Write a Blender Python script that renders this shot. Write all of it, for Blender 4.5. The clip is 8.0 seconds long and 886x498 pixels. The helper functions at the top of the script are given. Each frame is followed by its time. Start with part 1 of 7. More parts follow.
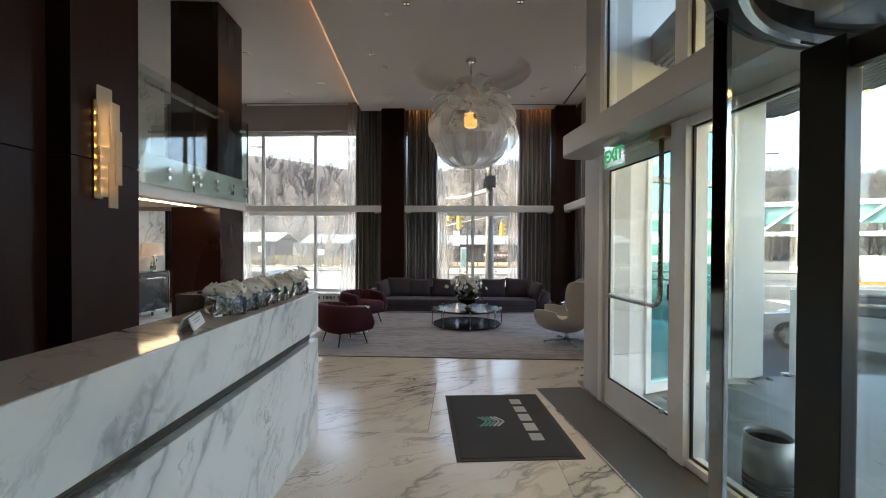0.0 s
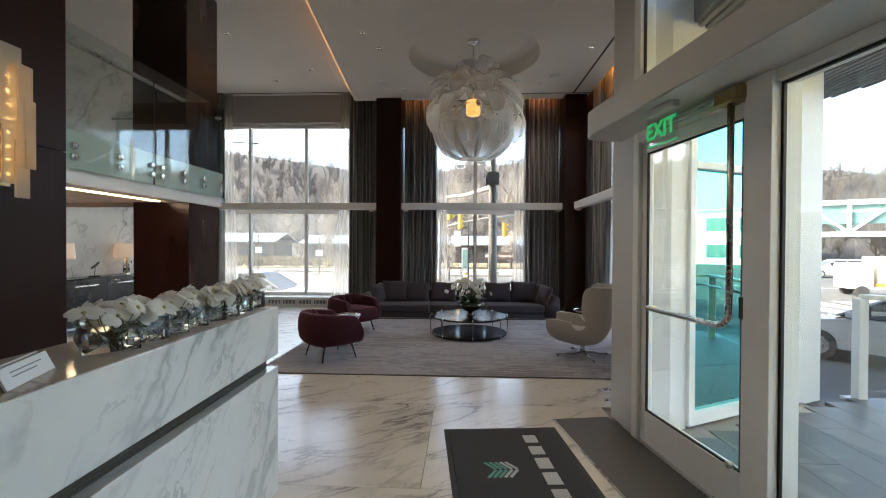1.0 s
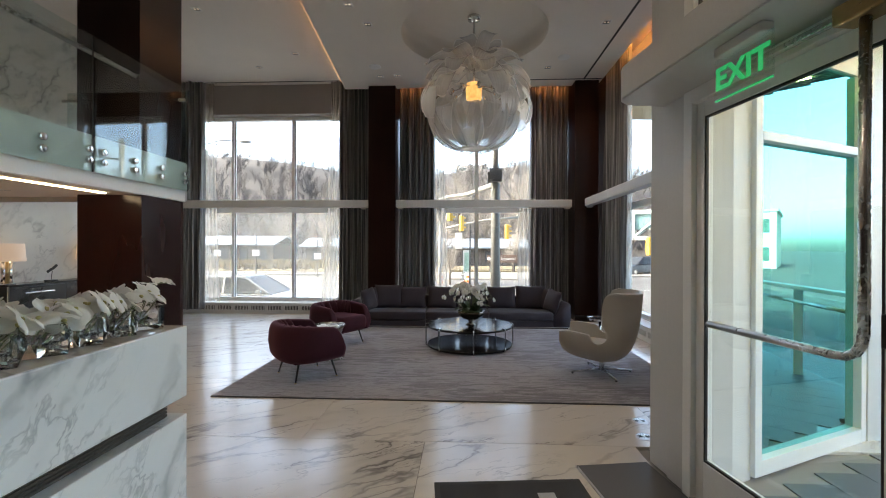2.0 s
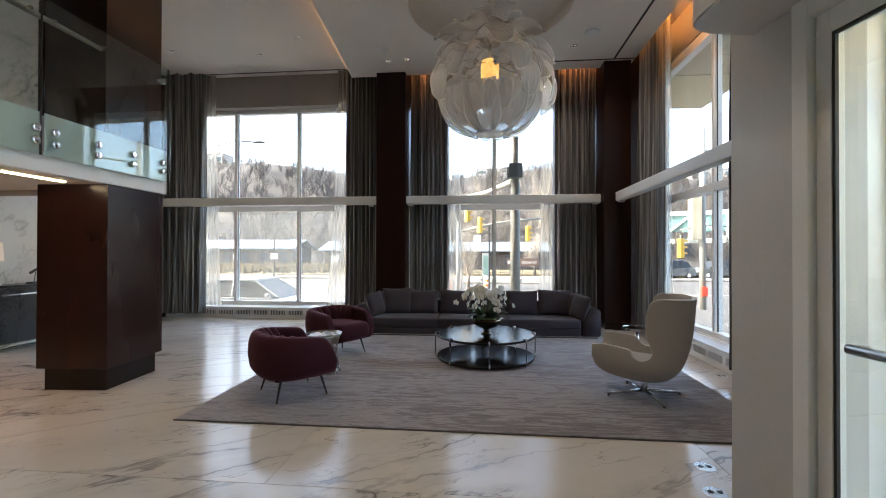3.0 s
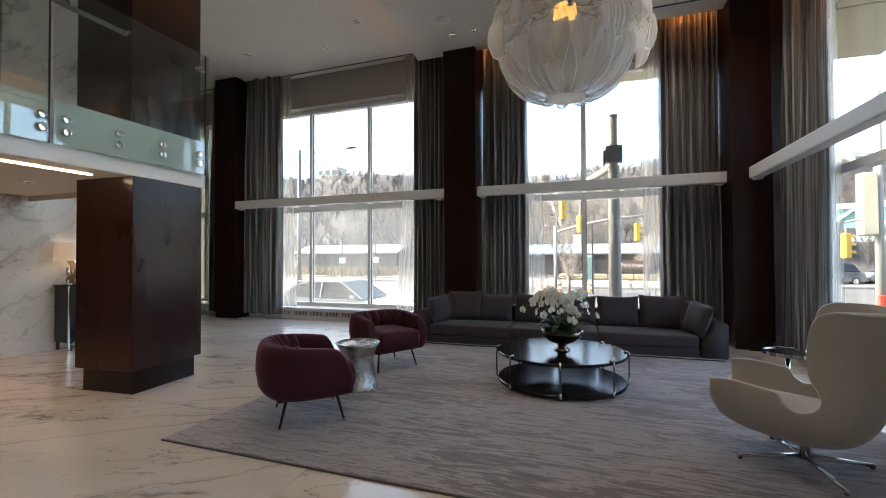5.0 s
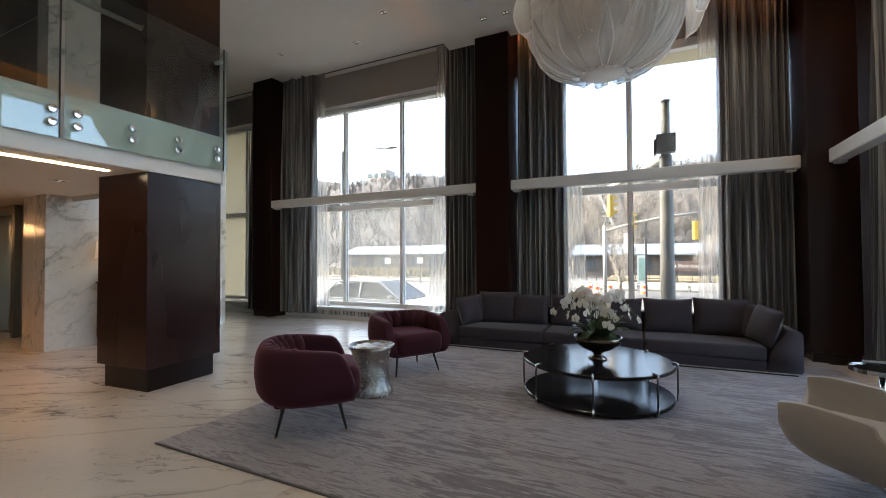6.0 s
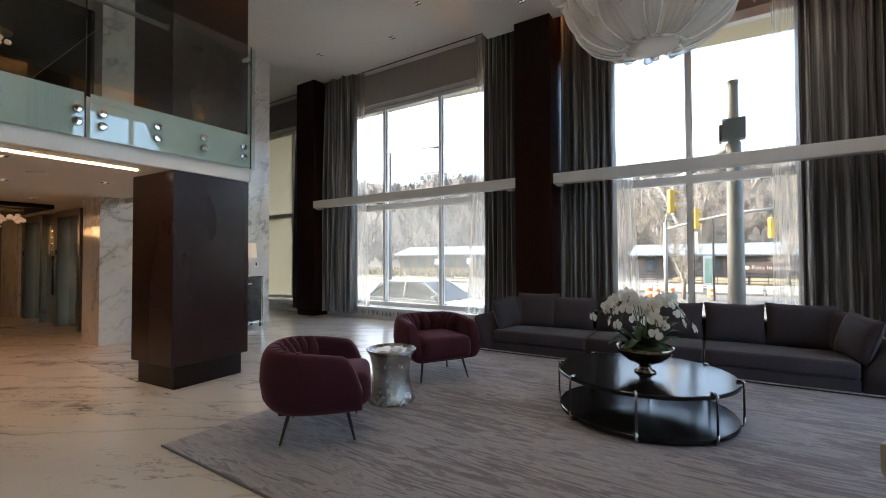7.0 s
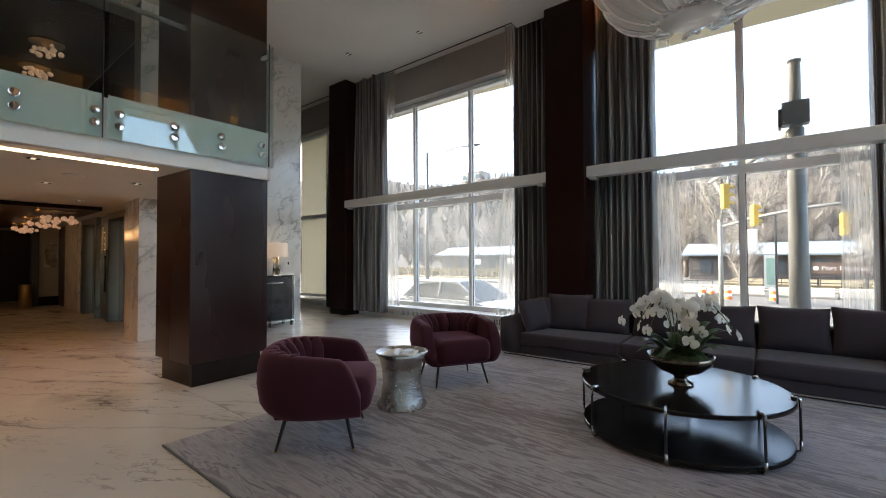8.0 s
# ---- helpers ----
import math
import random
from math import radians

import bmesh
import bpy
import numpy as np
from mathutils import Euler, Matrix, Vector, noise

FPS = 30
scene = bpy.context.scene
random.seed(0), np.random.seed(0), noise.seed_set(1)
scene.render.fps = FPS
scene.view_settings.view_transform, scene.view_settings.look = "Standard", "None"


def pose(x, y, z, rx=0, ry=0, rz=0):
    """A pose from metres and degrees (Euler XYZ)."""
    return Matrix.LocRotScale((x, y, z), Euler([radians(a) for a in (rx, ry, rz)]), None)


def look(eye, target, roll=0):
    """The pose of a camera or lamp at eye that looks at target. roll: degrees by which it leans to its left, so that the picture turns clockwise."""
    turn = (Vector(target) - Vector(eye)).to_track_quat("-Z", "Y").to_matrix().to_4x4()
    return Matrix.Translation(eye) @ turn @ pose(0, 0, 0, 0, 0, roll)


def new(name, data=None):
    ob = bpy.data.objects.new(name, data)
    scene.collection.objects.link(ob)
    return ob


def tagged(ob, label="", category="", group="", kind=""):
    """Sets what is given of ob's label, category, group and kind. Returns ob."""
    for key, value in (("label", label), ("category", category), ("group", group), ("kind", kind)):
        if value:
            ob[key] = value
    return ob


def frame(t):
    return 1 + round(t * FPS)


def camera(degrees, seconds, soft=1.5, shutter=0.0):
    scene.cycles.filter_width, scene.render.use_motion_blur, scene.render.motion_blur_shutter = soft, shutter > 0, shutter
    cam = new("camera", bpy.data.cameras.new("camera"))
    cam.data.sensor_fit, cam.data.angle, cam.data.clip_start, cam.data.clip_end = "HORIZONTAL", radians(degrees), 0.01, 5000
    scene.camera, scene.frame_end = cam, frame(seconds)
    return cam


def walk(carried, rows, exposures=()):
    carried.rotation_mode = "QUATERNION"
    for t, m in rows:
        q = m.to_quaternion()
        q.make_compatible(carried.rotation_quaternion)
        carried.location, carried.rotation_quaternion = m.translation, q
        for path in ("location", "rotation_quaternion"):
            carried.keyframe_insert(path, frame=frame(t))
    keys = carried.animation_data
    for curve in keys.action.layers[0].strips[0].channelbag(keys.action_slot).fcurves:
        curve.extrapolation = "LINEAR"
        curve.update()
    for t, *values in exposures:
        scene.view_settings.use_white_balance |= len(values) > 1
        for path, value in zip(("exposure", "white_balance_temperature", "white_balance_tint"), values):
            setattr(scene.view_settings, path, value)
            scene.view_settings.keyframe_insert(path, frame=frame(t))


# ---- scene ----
cam = camera(92.5, 8.0, soft=1.0)
METRES, EYE, TILT, LEAN, TURN = 4.65, 1.5, 0.0, 0.0, 2.4
ROWS = [
    (0.0, 0.0, 0.0, 0.0, 0.0, -0.66, -0.26),
    (0.5, 0.0029, 0.0827, -0.0004, 0.04, -0.64, -0.27),
    (1.0, 0.0049, 0.1644, -0.0013, 0.13, -0.57, -0.27),
    (1.5, 0.0123, 0.2497, -0.0052, 0.26, -0.39, -0.21),
    (3.0, 0.0427, 0.4991, -0.0276, 3.11, 0.41, -0.12),
    (3.5, 0.0591, 0.5626, -0.0345, 6.64, 0.65, 0.02),
    (4.0, 0.0797, 0.6166, -0.0402, 10.15, 0.83, 0.19),
    (4.5, 0.1043, 0.6742, -0.0447, 13.7, 0.91, 0.28),
    (6.0, 0.1523, 0.8186, -0.0592, 23.4, 1.18, 0.29),
    (6.5, 0.1652, 0.8617, -0.0633, 26.98, 1.27, 0.32),
    (7.0, 0.1707, 0.9023, -0.0646, 30.51, 1.33, 0.26),
    (7.5, 0.1791, 0.9371, -0.0672, 33.56, 1.34, 0.24),
    (8.0, 0.1898, 0.9707, -0.0691, 36.3, 1.4, 0.29),
]
EXPOSURES = [(0.0, 3.34, 7150, 10), (1.5, 3.36, 7150, 10), (3.5, 3.40, 7000, 10), (8.0, 3.24, 7050, 10)]
walk(cam, [(t, pose(0, 0, EYE, TILT, LEAN, TURN) @ pose(METRES * x, METRES * y, METRES * z, 90 + pitch, roll, yaw)) for t, x, y, z, yaw, pitch, roll in ROWS], EXPOSURES)

# ---- light: sky, one sun behind the building, the lamps of the lobby ----
SUN_EL, SUN_AZ = 34.0, 263.0        # degrees; azimuth clockwise from +y
world = bpy.data.worlds.new("sky")
scene.world = world
world.use_nodes = True
wn = world.node_tree
wn.nodes.clear()
sky = wn.nodes.new("ShaderNodeTexSky")
sky.sky_type, sky.sun_disc = "NISHITA", False
sky.sun_elevation, sky.sun_rotation = radians(SUN_EL), radians(SUN_AZ)
sky.air_density, sky.dust_density, sky.ozone_density = 0.8, 3.0, 0.6
bgn = wn.nodes.new("ShaderNodeBackground")
bgn.inputs["Strength"].default_value = 0.15
wout = wn.nodes.new("ShaderNodeOutputWorld")
wn.links.new(sky.outputs[0], bgn.inputs["Color"])
wn.links.new(bgn.outputs[0], wout.inputs["Surface"])


def lamp(name, kind, energy, colour, at, target, size=0.1, **more):
    data = bpy.data.lights.new(name, kind)
    data.energy, data.color = energy, colour
    if kind == "AREA":
        data.shape, data.size, data.size_y = "RECTANGLE", size, more.get("size_y", size)
    elif kind == "SPOT":
        data.spot_size, data.spot_blend, data.shadow_soft_size = radians(more.get("cone", 70)), 0.7, size
    elif kind == "SUN":
        data.angle = size
    else:
        data.shadow_soft_size = size
    ob = new(name, data)
    ob.matrix_world = look(at, target)
    return ob


sun_dir = Vector((math.sin(radians(SUN_AZ)) * math.cos(radians(SUN_EL)), math.cos(radians(SUN_AZ)) * math.cos(radians(SUN_EL)), math.sin(radians(SUN_EL))))
lamp("sun", "SUN", 2.2, (1.0, 0.95, 0.87), sun_dir * 50, (0, 0, 0), radians(0.6))
WARM = (1.0, 0.72, 0.45)

# ---- materials ----


class Nodes:
    """A small writer for node materials."""

    def __init__(self, name, rough=0.5, metal=0.0, colour=(0.5, 0.5, 0.5), **more):
        self.mat = bpy.data.materials.new(name)
        self.mat.use_nodes = True
        self.tree = self.mat.node_tree
        self.bsdf = self.tree.nodes["Principled BSDF"]
        self.set("Base Color", (*colour, 1))
        self.set("Roughness", rough)
        self.set("Metallic", metal)
        for key, value in more.items():
            self.set(key.replace("_", " "), value)

    def set(self, key, value):
        if hasattr(value, "is_output"):
            self.tree.links.new(value, self.bsdf.inputs[key])
        else:
            self.bsdf.inputs[key].default_value = value
        return self

    def node(self, kind, **inputs):
        n = self.tree.nodes.new("ShaderNode" + kind)
        for key, value in inputs.items():
            key = key.replace("_", " ")
            if hasattr(value, "is_output"):
                self.tree.links.new(value, n.inputs[key])
            else:
                n.inputs[key].default_value = value
        return n

    def coords(self, scale=(1, 1, 1), turn=(0, 0, 0), space="Object", shuffle=False):
        out = self.node("TexCoord").outputs[space]
        m = self.node("Mapping", Vector=out, Scale=scale, Rotation=[radians(a) for a in turn])
        if shuffle:
            rnd = self.node("ObjectInfo").outputs["Random"]
            comb = self.node("CombineXYZ", X=self.math("MULTIPLY", rnd, 37.0), Y=self.math("MULTIPLY", rnd, 53.0), Z=self.math("MULTIPLY", rnd, 11.0))
            self.tree.links.new(comb.outputs[0], m.inputs["Location"])
        return m.outputs[0]

    def math(self, op, a, b=0.0):
        n = self.node("Math")
        n.operation = op
        for i, v in enumerate((a, b)):
            if hasattr(v, "is_output"):
                self.tree.links.new(v, n.inputs[i])
            else:
                n.inputs[i].default_value = v
        return n.outputs[0]

    def noise(self, vec, scale, detail=4.0, rough=0.55, warp=0.0):
        n = self.node("TexNoise", Vector=vec, Scale=scale, Detail=detail, Roughness=rough, Distortion=warp)
        return n.outputs["Fac"]

    def ramp(self, fac, *stops):
        n = self.node("ValToRGB", Fac=fac)
        el = n.color_ramp.elements
        while len(el) < len(stops):
            el.new(0.5)
        for e, (p, c) in zip(el, stops):
            e.position, e.color = p, (*c, 1) if len(c) == 3 else c
        return n.outputs[0]

    def grey(self, fac, a, va, b, vb):
        return self.ramp(fac, (a, (va, va, va)), (b, (vb, vb, vb)))

    def mix(self, fac, a, b, blend="MIX"):
        n = self.node("Mix")
        n.data_type, n.blend_type = "RGBA", blend
        for i, v in ((0, fac), (6, a), (7, b)):
            if hasattr(v, "is_output"):
                self.tree.links.new(v, n.inputs[i])
            else:
                n.inputs[i].default_value = v if i == 0 else (*v, 1)
        return n.outputs[2]

    def bump(self, height, strength=0.2, distance=0.01):
        n = self.node("Bump", Height=height, Strength=strength, Distance=distance)
        return self.set("Normal", n.outputs[0])


def plain(name, colour, rough=0.5, metal=0.0, vary=0.12, grain=60.0, bump=0.05, **more):
    """Paint, plastic, metal: one colour with faint mottling at two scales and a fine relief."""
    n = Nodes(name, rough, metal, colour, **more)
    v = n.coords()
    big, small = n.noise(v, 1.7, 3), n.noise(v, grain, 3)
    dark = tuple(c * (1 - vary) for c in colour)
    light = tuple(min(1, c * (1 + vary * 0.5)) for c in colour)
    both = n.math("ADD", n.math("MULTIPLY", big, 0.6), n.math("MULTIPLY", small, 0.4))
    n.set("Base Color", n.ramp(both, (0.35, dark), (0.65, light)))
    n.set("Roughness", n.grey(both, 0.3, max(0.02, rough * 0.85), 0.7, min(1, rough * 1.15)))
    if bump:
        n.bump(small, bump, 0.004)
    return n.mat


def marble(name, base, vein, warm, rough, scale=1.0, strength=1.0, shuffle=False, turn=(0, 0, 33), wide=1.0):
    n = Nodes(name, rough)
    v = n.coords((scale, scale, scale), turn, shuffle=shuffle)
    bend = n.node("TexNoise", Vector=v, Scale=0.9, Detail=5.0, Roughness=0.6).outputs["Color"]
    off = n.node("VectorMath")
    off.operation = "MULTIPLY_ADD"
    n.tree.links.new(bend, off.inputs[0])
    off.inputs[1].default_value = (0.55, 0.55, 0.55)
    n.tree.links.new(v, off.inputs[2])
    w = n.node("Mapping", Vector=off.outputs[0], Scale=(0.33, 1.7, 1.1)).outputs[0]
    ridge = n.math("ABSOLUTE", n.math("SUBTRACT", n.noise(w, 0.9, 4, 0.52), 0.5))
    fine = n.math("ABSOLUTE", n.math("SUBTRACT", n.noise(w, 2.2, 5, 0.6), 0.52))
    where = n.grey(n.noise(v, 1.1, 3), 0.42, 0.0, 0.62, 1.0)
    a = n.math("MULTIPLY", n.grey(ridge, 0.0, 1.0, 0.018 * wide, 0.0), n.math("ADD", n.math("MULTIPLY", where, 0.7), 0.3))
    b = n.math("MULTIPLY", n.grey(fine, 0.0, 0.75, 0.014 * wide, 0.0), where)
    halo = n.math("MULTIPLY", n.grey(ridge, 0.0, 0.32, 0.085, 0.0), where)
    cloud = n.math("MULTIPLY", n.grey(n.noise(w, 0.7, 5, 0.55), 0.5, 0.0, 0.8, 0.5), 0.28)
    veins = n.math("MULTIPLY", n.math("MAXIMUM", n.math("MAXIMUM", a, halo), n.math("MAXIMUM", b, cloud)), strength)
    body = n.mix(n.grey(n.noise(v, 0.5, 4), 0.35, 0.0, 0.7, 1.0), base, warm)
    n.set("Base Color", n.mix(veins, body, vein))
    n.set("Roughness", n.grey(n.noise(v, 6.0, 3), 0.3, rough * 0.8, 0.7, rough * 1.3))
    return n.mat


def timber(name, dark, light, rough, scale=1.0, along="z", coat=0.0, spec=0.32):
    n = Nodes(name, rough, Coat_Weight=coat, Coat_Roughness=0.12)
    n.set("Specular IOR Level", spec)
    s = {"z": (70, 70, 1.1), "x": (1.1, 70, 70), "y": (70, 1.1, 70)}[along]
    v = n.coords(tuple(scale * c for c in s))
    grain = n.noise(v, 1.0, 6, 0.65, 0.4)
    broad = n.noise(n.coords((1.3, 1.3, 0.35)), 1.2, 3)
    both = n.math("ADD", n.math("MULTIPLY", grain, 0.6), n.math("MULTIPLY", broad, 0.4))
    n.set("Base Color", n.ramp(both, (0.34, dark), (0.68, light)))
    n.set("Roughness", n.grey(broad, 0.3, rough * 0.94, 0.7, rough * 1.06))
    return n.mat


def cloth(name, colour, rough=0.9, weave=420.0, vary=0.25, sheen=0.3, tint=None, bump=0.25):
    n = Nodes(name, rough, Sheen_Weight=sheen, Sheen_Roughness=0.4)
    n.set("Specular IOR Level", 0.25)
    if tint:
        n.set("Sheen Tint", (*tint, 1))
    v = n.coords()
    big, small = n.noise(v, 2.5, 4), n.noise(v, weave, 2)
    both = n.math("ADD", n.math("MULTIPLY", big, 0.55), n.math("MULTIPLY", small, 0.45))
    n.set("Base Color", n.ramp(both, (0.3, tuple(c * (1 - vary) for c in colour)), (0.7, tuple(c * (1 + vary) for c in colour))))
    n.bump(small, bump, 0.002)
    return n.mat


def glass(name, colour, rough=0.0, gloss=0.04, tint=(1, 1, 1)):
    """Thin architectural glass: clear where it is seen through, with a mirror sheen on top."""
    m = bpy.data.materials.new(name)
    m.use_nodes = True
    t = m.node_tree
    t.nodes.clear()
    out = t.nodes.new("ShaderNodeOutputMaterial")
    clear = t.nodes.new("ShaderNodeBsdfTransparent")
    clear.inputs[0].default_value = (*colour, 1)
    shine = t.nodes.new("ShaderNodeBsdfGlossy")
    shine.inputs["Roughness"].default_value = rough
    shine.inputs["Color"].default_value = (*tint, 1)
    facing = t.nodes.new("ShaderNodeLayerWeight")
    facing.inputs["Blend"].default_value = 0.5
    power = t.nodes.new("ShaderNodeMath")
    power.operation = "POWER"
    power.inputs[1].default_value = 4.5
    t.links.new(facing.outputs["Facing"], power.inputs[0])
    add = t.nodes.new("ShaderNodeMath")
    add.operation, add.use_clamp = "MULTIPLY_ADD", True
    add.inputs[1].default_value, add.inputs[2].default_value = 0.75, gloss
    t.links.new(power.outputs[0], add.inputs[0])
    mixn = t.nodes.new("ShaderNodeMixShader")
    t.links.new(add.outputs[0], mixn.inputs[0])
    t.links.new(clear.outputs[0], mixn.inputs[1])
    t.links.new(shine.outputs[0], mixn.inputs[2])
    t.links.new(mixn.outputs[0], out.inputs["Surface"])
    return m


def glow(name, colour, strength):
    n = Nodes(name, 0.5, 0.0, colour, Emission_Color=(*colour, 1), Emission_Strength=strength)
    return n.mat


M = {}
M["floor"] = marble("floor_marble", (0.72, 0.68, 0.625), (0.19, 0.175, 0.165), (0.66, 0.605, 0.54), 0.17, 1.15, 1.05, True, (0, 0, -30))
M["grout"] = plain("grout", (0.30, 0.28, 0.26), 0.8)
M["counter"] = marble("counter_marble", (0.74, 0.74, 0.725), (0.26, 0.275, 0.28), (0.68, 0.68, 0.66), 0.14, 1.9, 0.85, turn=(-48, 0, -90), wide=1.7)
M["wallmarble"] = marble("wall_marble", (0.72, 0.70, 0.66), (0.30, 0.29, 0.275), (0.66, 0.63, 0.58), 0.12, 1.5, 0.95, turn=(-40, 10, -75), wide=1.5)
M["walnut"] = timber("dark_veneer", (0.013, 0.0031, 0.0025), (0.030, 0.0066, 0.0050), 0.27, spec=0.5)
M["walnut2"] = timber("dark_veneer_satin", (0.014, 0.0042, 0.0032), (0.025, 0.0075, 0.0056), 0.36, spec=0.2)
M["plinth"] = timber("black_plinth", (0.008, 0.0032, 0.0028), (0.014, 0.0058, 0.0048), 0.25, along="x")
M["ceiling"] = plain("ceiling_paint", (0.73, 0.69, 0.63), 0.9, vary=0.04, bump=0.03)
M["white"] = plain("white_paint", (0.70, 0.70, 0.68), 0.42, vary=0.05, bump=0.03)
M["alu"] = plain("window_frame_white", (0.83, 0.83, 0.81), 0.35, vary=0.04, bump=0.02)
M["pillar"] = plain("pale_grey_panel", (0.58, 0.575, 0.56), 0.35, vary=0.05, bump=0.02)
M["taupe"] = plain("taupe_plaster", (0.34, 0.315, 0.29), 0.9, vary=0.06)
M["gasket"] = plain("black_gasket", (0.02, 0.02, 0.02), 0.6)
M["chrome"] = plain("polished_chrome", (0.72, 0.72, 0.71), 0.10, 1.0, vary=0.05, bump=0.0)
M["postchrome"] = plain("smoked_chrome", (0.36, 0.34, 0.31), 0.07, 1.0, vary=0.06, bump=0.0)
M["steel"] = plain("brushed_steel", (0.55, 0.54, 0.52), 0.28, 1.0, vary=0.08, bump=0.02)
M["band"] = plain("bronze_mesh_metal", (0.16, 0.15, 0.125), 0.4, 0.9, vary=0.15, grain=200, bump=0.2)
M["liftsteel"] = plain("dark_brushed_steel", (0.20, 0.185, 0.165), 0.3, 1.0, vary=0.12)
M["liftleaf"] = plain("brushed_lift_steel", (0.42, 0.41, 0.39), 0.24, 1.0, vary=0.10)
M["brass"] = plain("aged_brass", (0.45, 0.33, 0.17), 0.3, 1.0, vary=0.1)
M["blackmetal"] = plain("black_metal", (0.018, 0.017, 0.017), 0.38, vary=0.2)
M["lacquer"] = plain("black_lacquer", (0.008, 0.0075, 0.0075), 0.17, vary=0.1, grain=120, bump=0.01, Specular_IOR_Level=0.36)
M["sofa"] = cloth("charcoal_weave", (0.046, 0.039, 0.047), sheen=0.2)
M["velvet"] = cloth("burgundy_velvet", (0.046, 0.009, 0.017), 0.8, 300, 0.3, 0.45, (0.5, 0.20, 0.28), bump=0.12)
M["leather"] = plain("pale_leather", (0.50, 0.475, 0.435), 0.40, vary=0.08, grain=160, bump=0.12)
M["glass"] = glass("clear_glass", (0.95, 0.97, 0.965))
M["glassdoor"] = glass("door_glass", (0.93, 0.965, 0.955), gloss=0.06)
M["glassbal"] = glass("balustrade_glass", (0.88, 0.93, 0.92), gloss=0.06)
M["frost"] = plain("frosted_band", (0.66, 0.74, 0.72), 0.45, vary=0.03, bump=0.0)
M["teal"] = glass("teal_coated_glass", (0.03, 0.13, 0.11), gloss=0.62, tint=(0.28, 0.86, 0.80))
M["rubber"] = plain("dark_rubber", (0.035, 0.034, 0.034), 0.75, vary=0.3, grain=200, bump=0.3)
M["bulb"] = glow("warm_filament", (1.0, 0.62, 0.25), 1.3)
M["led"] = glow("warm_led", (1.0, 0.78, 0.52), 2.2)
M["spot"] = glow("downlight_glow", (1.0, 0.88, 0.72), 0.085)
M["exitg"] = glow("exit_green", (0.02, 0.50, 0.16), 0.06)


def rug_material():
    n = Nodes("striated_rug", 0.95, Sheen_Weight=0.3)
    n.set("Specular IOR Level", 0.15)
    v = n.coords((1.3, 8.5, 1.0), (0, 0, 3))
    streak = n.noise(v, 2.2, 6, 0.64, 1.5)
    pile = n.noise(n.coords(), 260.0, 2)
    pools = n.noise(n.coords((0.5, 1.2, 1)), 1.0, 3)
    mixv = n.math("ADD", n.math("MULTIPLY", streak, 0.6), n.math("MULTIPLY", pools, 0.4))
    base = n.ramp(mixv, (0.36, (0.140, 0.124, 0.132)), (0.475, (0.205, 0.184, 0.193)), (0.505, (0.36, 0.332, 0.342)), (0.56, (0.29, 0.266, 0.275)), (0.66, (0.18, 0.163, 0.171)))
    n.set("Base Color", n.mix(n.grey(pile, 0.66, 0.0, 0.76, 0.35), base, (0.5, 0.49, 0.48)))
    n.bump(n.math("ADD", n.math("MULTIPLY", streak, 0.8), n.math("MULTIPLY", pile, 0.3)), 0.5, 0.01)
    return n.mat


M["rug"] = rug_material()


def drape_material(name, dark, light, trans):
    """Satin drapes: fine dark and light streaks paint in fold shading and sheen; a little light through the cloth."""
    n = Nodes(name)
    m = n.mat
    n.set("Roughness", 0.36).set("Sheen Weight", 0.15).set("Specular IOR Level", 0.7)
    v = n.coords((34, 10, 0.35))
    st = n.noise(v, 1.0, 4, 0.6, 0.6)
    # near-black to pale grey: shaded valleys and lit ridges put into the colour
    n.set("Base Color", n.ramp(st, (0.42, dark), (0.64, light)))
    n.bump(n.noise(n.coords((300, 300, 120)), 1.0, 2), 0.15, 0.002)
    through_cloth = n.node("BsdfTranslucent", Color=(*light, 1))
    mixn = n.node("MixShader", Fac=trans)
    n.tree.links.new(n.bsdf.outputs[0], mixn.inputs[1])
    n.tree.links.new(through_cloth.outputs[0], mixn.inputs[2])
    n.tree.links.new(mixn.outputs[0], n.tree.nodes["Material Output"].inputs["Surface"])
    return m


def sheer_material():
    n = Nodes("white_sheer")
    m = n.mat
    n.set("Roughness", 0.9).set("Base Color", (0.85, 0.80, 0.71, 1))
    trl = n.node("BsdfTranslucent", Color=(0.85, 0.80, 0.71, 1))
    clr = n.node("BsdfTransparent", Color=(1, 1, 1, 1))
    a, b = n.node("MixShader", Fac=0.6), n.node("MixShader", Fac=n.grey(n.noise(n.coords((90, 90, 3)), 1.0, 3), 0.35, 0.60, 0.7, 0.74))
    n.tree.links.new(n.bsdf.outputs[0], a.inputs[1])
    n.tree.links.new(trl.outputs[0], a.inputs[2])
    n.tree.links.new(a.outputs[0], b.inputs[1])
    n.tree.links.new(clr.outputs[0], b.inputs[2])
    n.tree.links.new(b.outputs[0], n.tree.nodes["Material Output"].inputs["Surface"])
    return m


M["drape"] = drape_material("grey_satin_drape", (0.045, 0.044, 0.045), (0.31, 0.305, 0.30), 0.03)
M["sheer"] = sheer_material()


def film_material():
    """Cream privacy film: daylight glows through it."""
    n = Nodes("frosted_cream_film", 0.5, 0.0, (0.62, 0.58, 0.46))
    trl = n.node("BsdfTranslucent", Color=(0.72, 0.68, 0.54, 1))
    mx = n.node("MixShader", Fac=0.55)
    n.tree.links.new(n.bsdf.outputs[0], mx.inputs[1])
    n.tree.links.new(trl.outputs[0], mx.inputs[2])
    n.tree.links.new(mx.outputs[0], n.tree.nodes["Material Output"].inputs["Surface"])
    return n.mat


M["film"] = film_material()


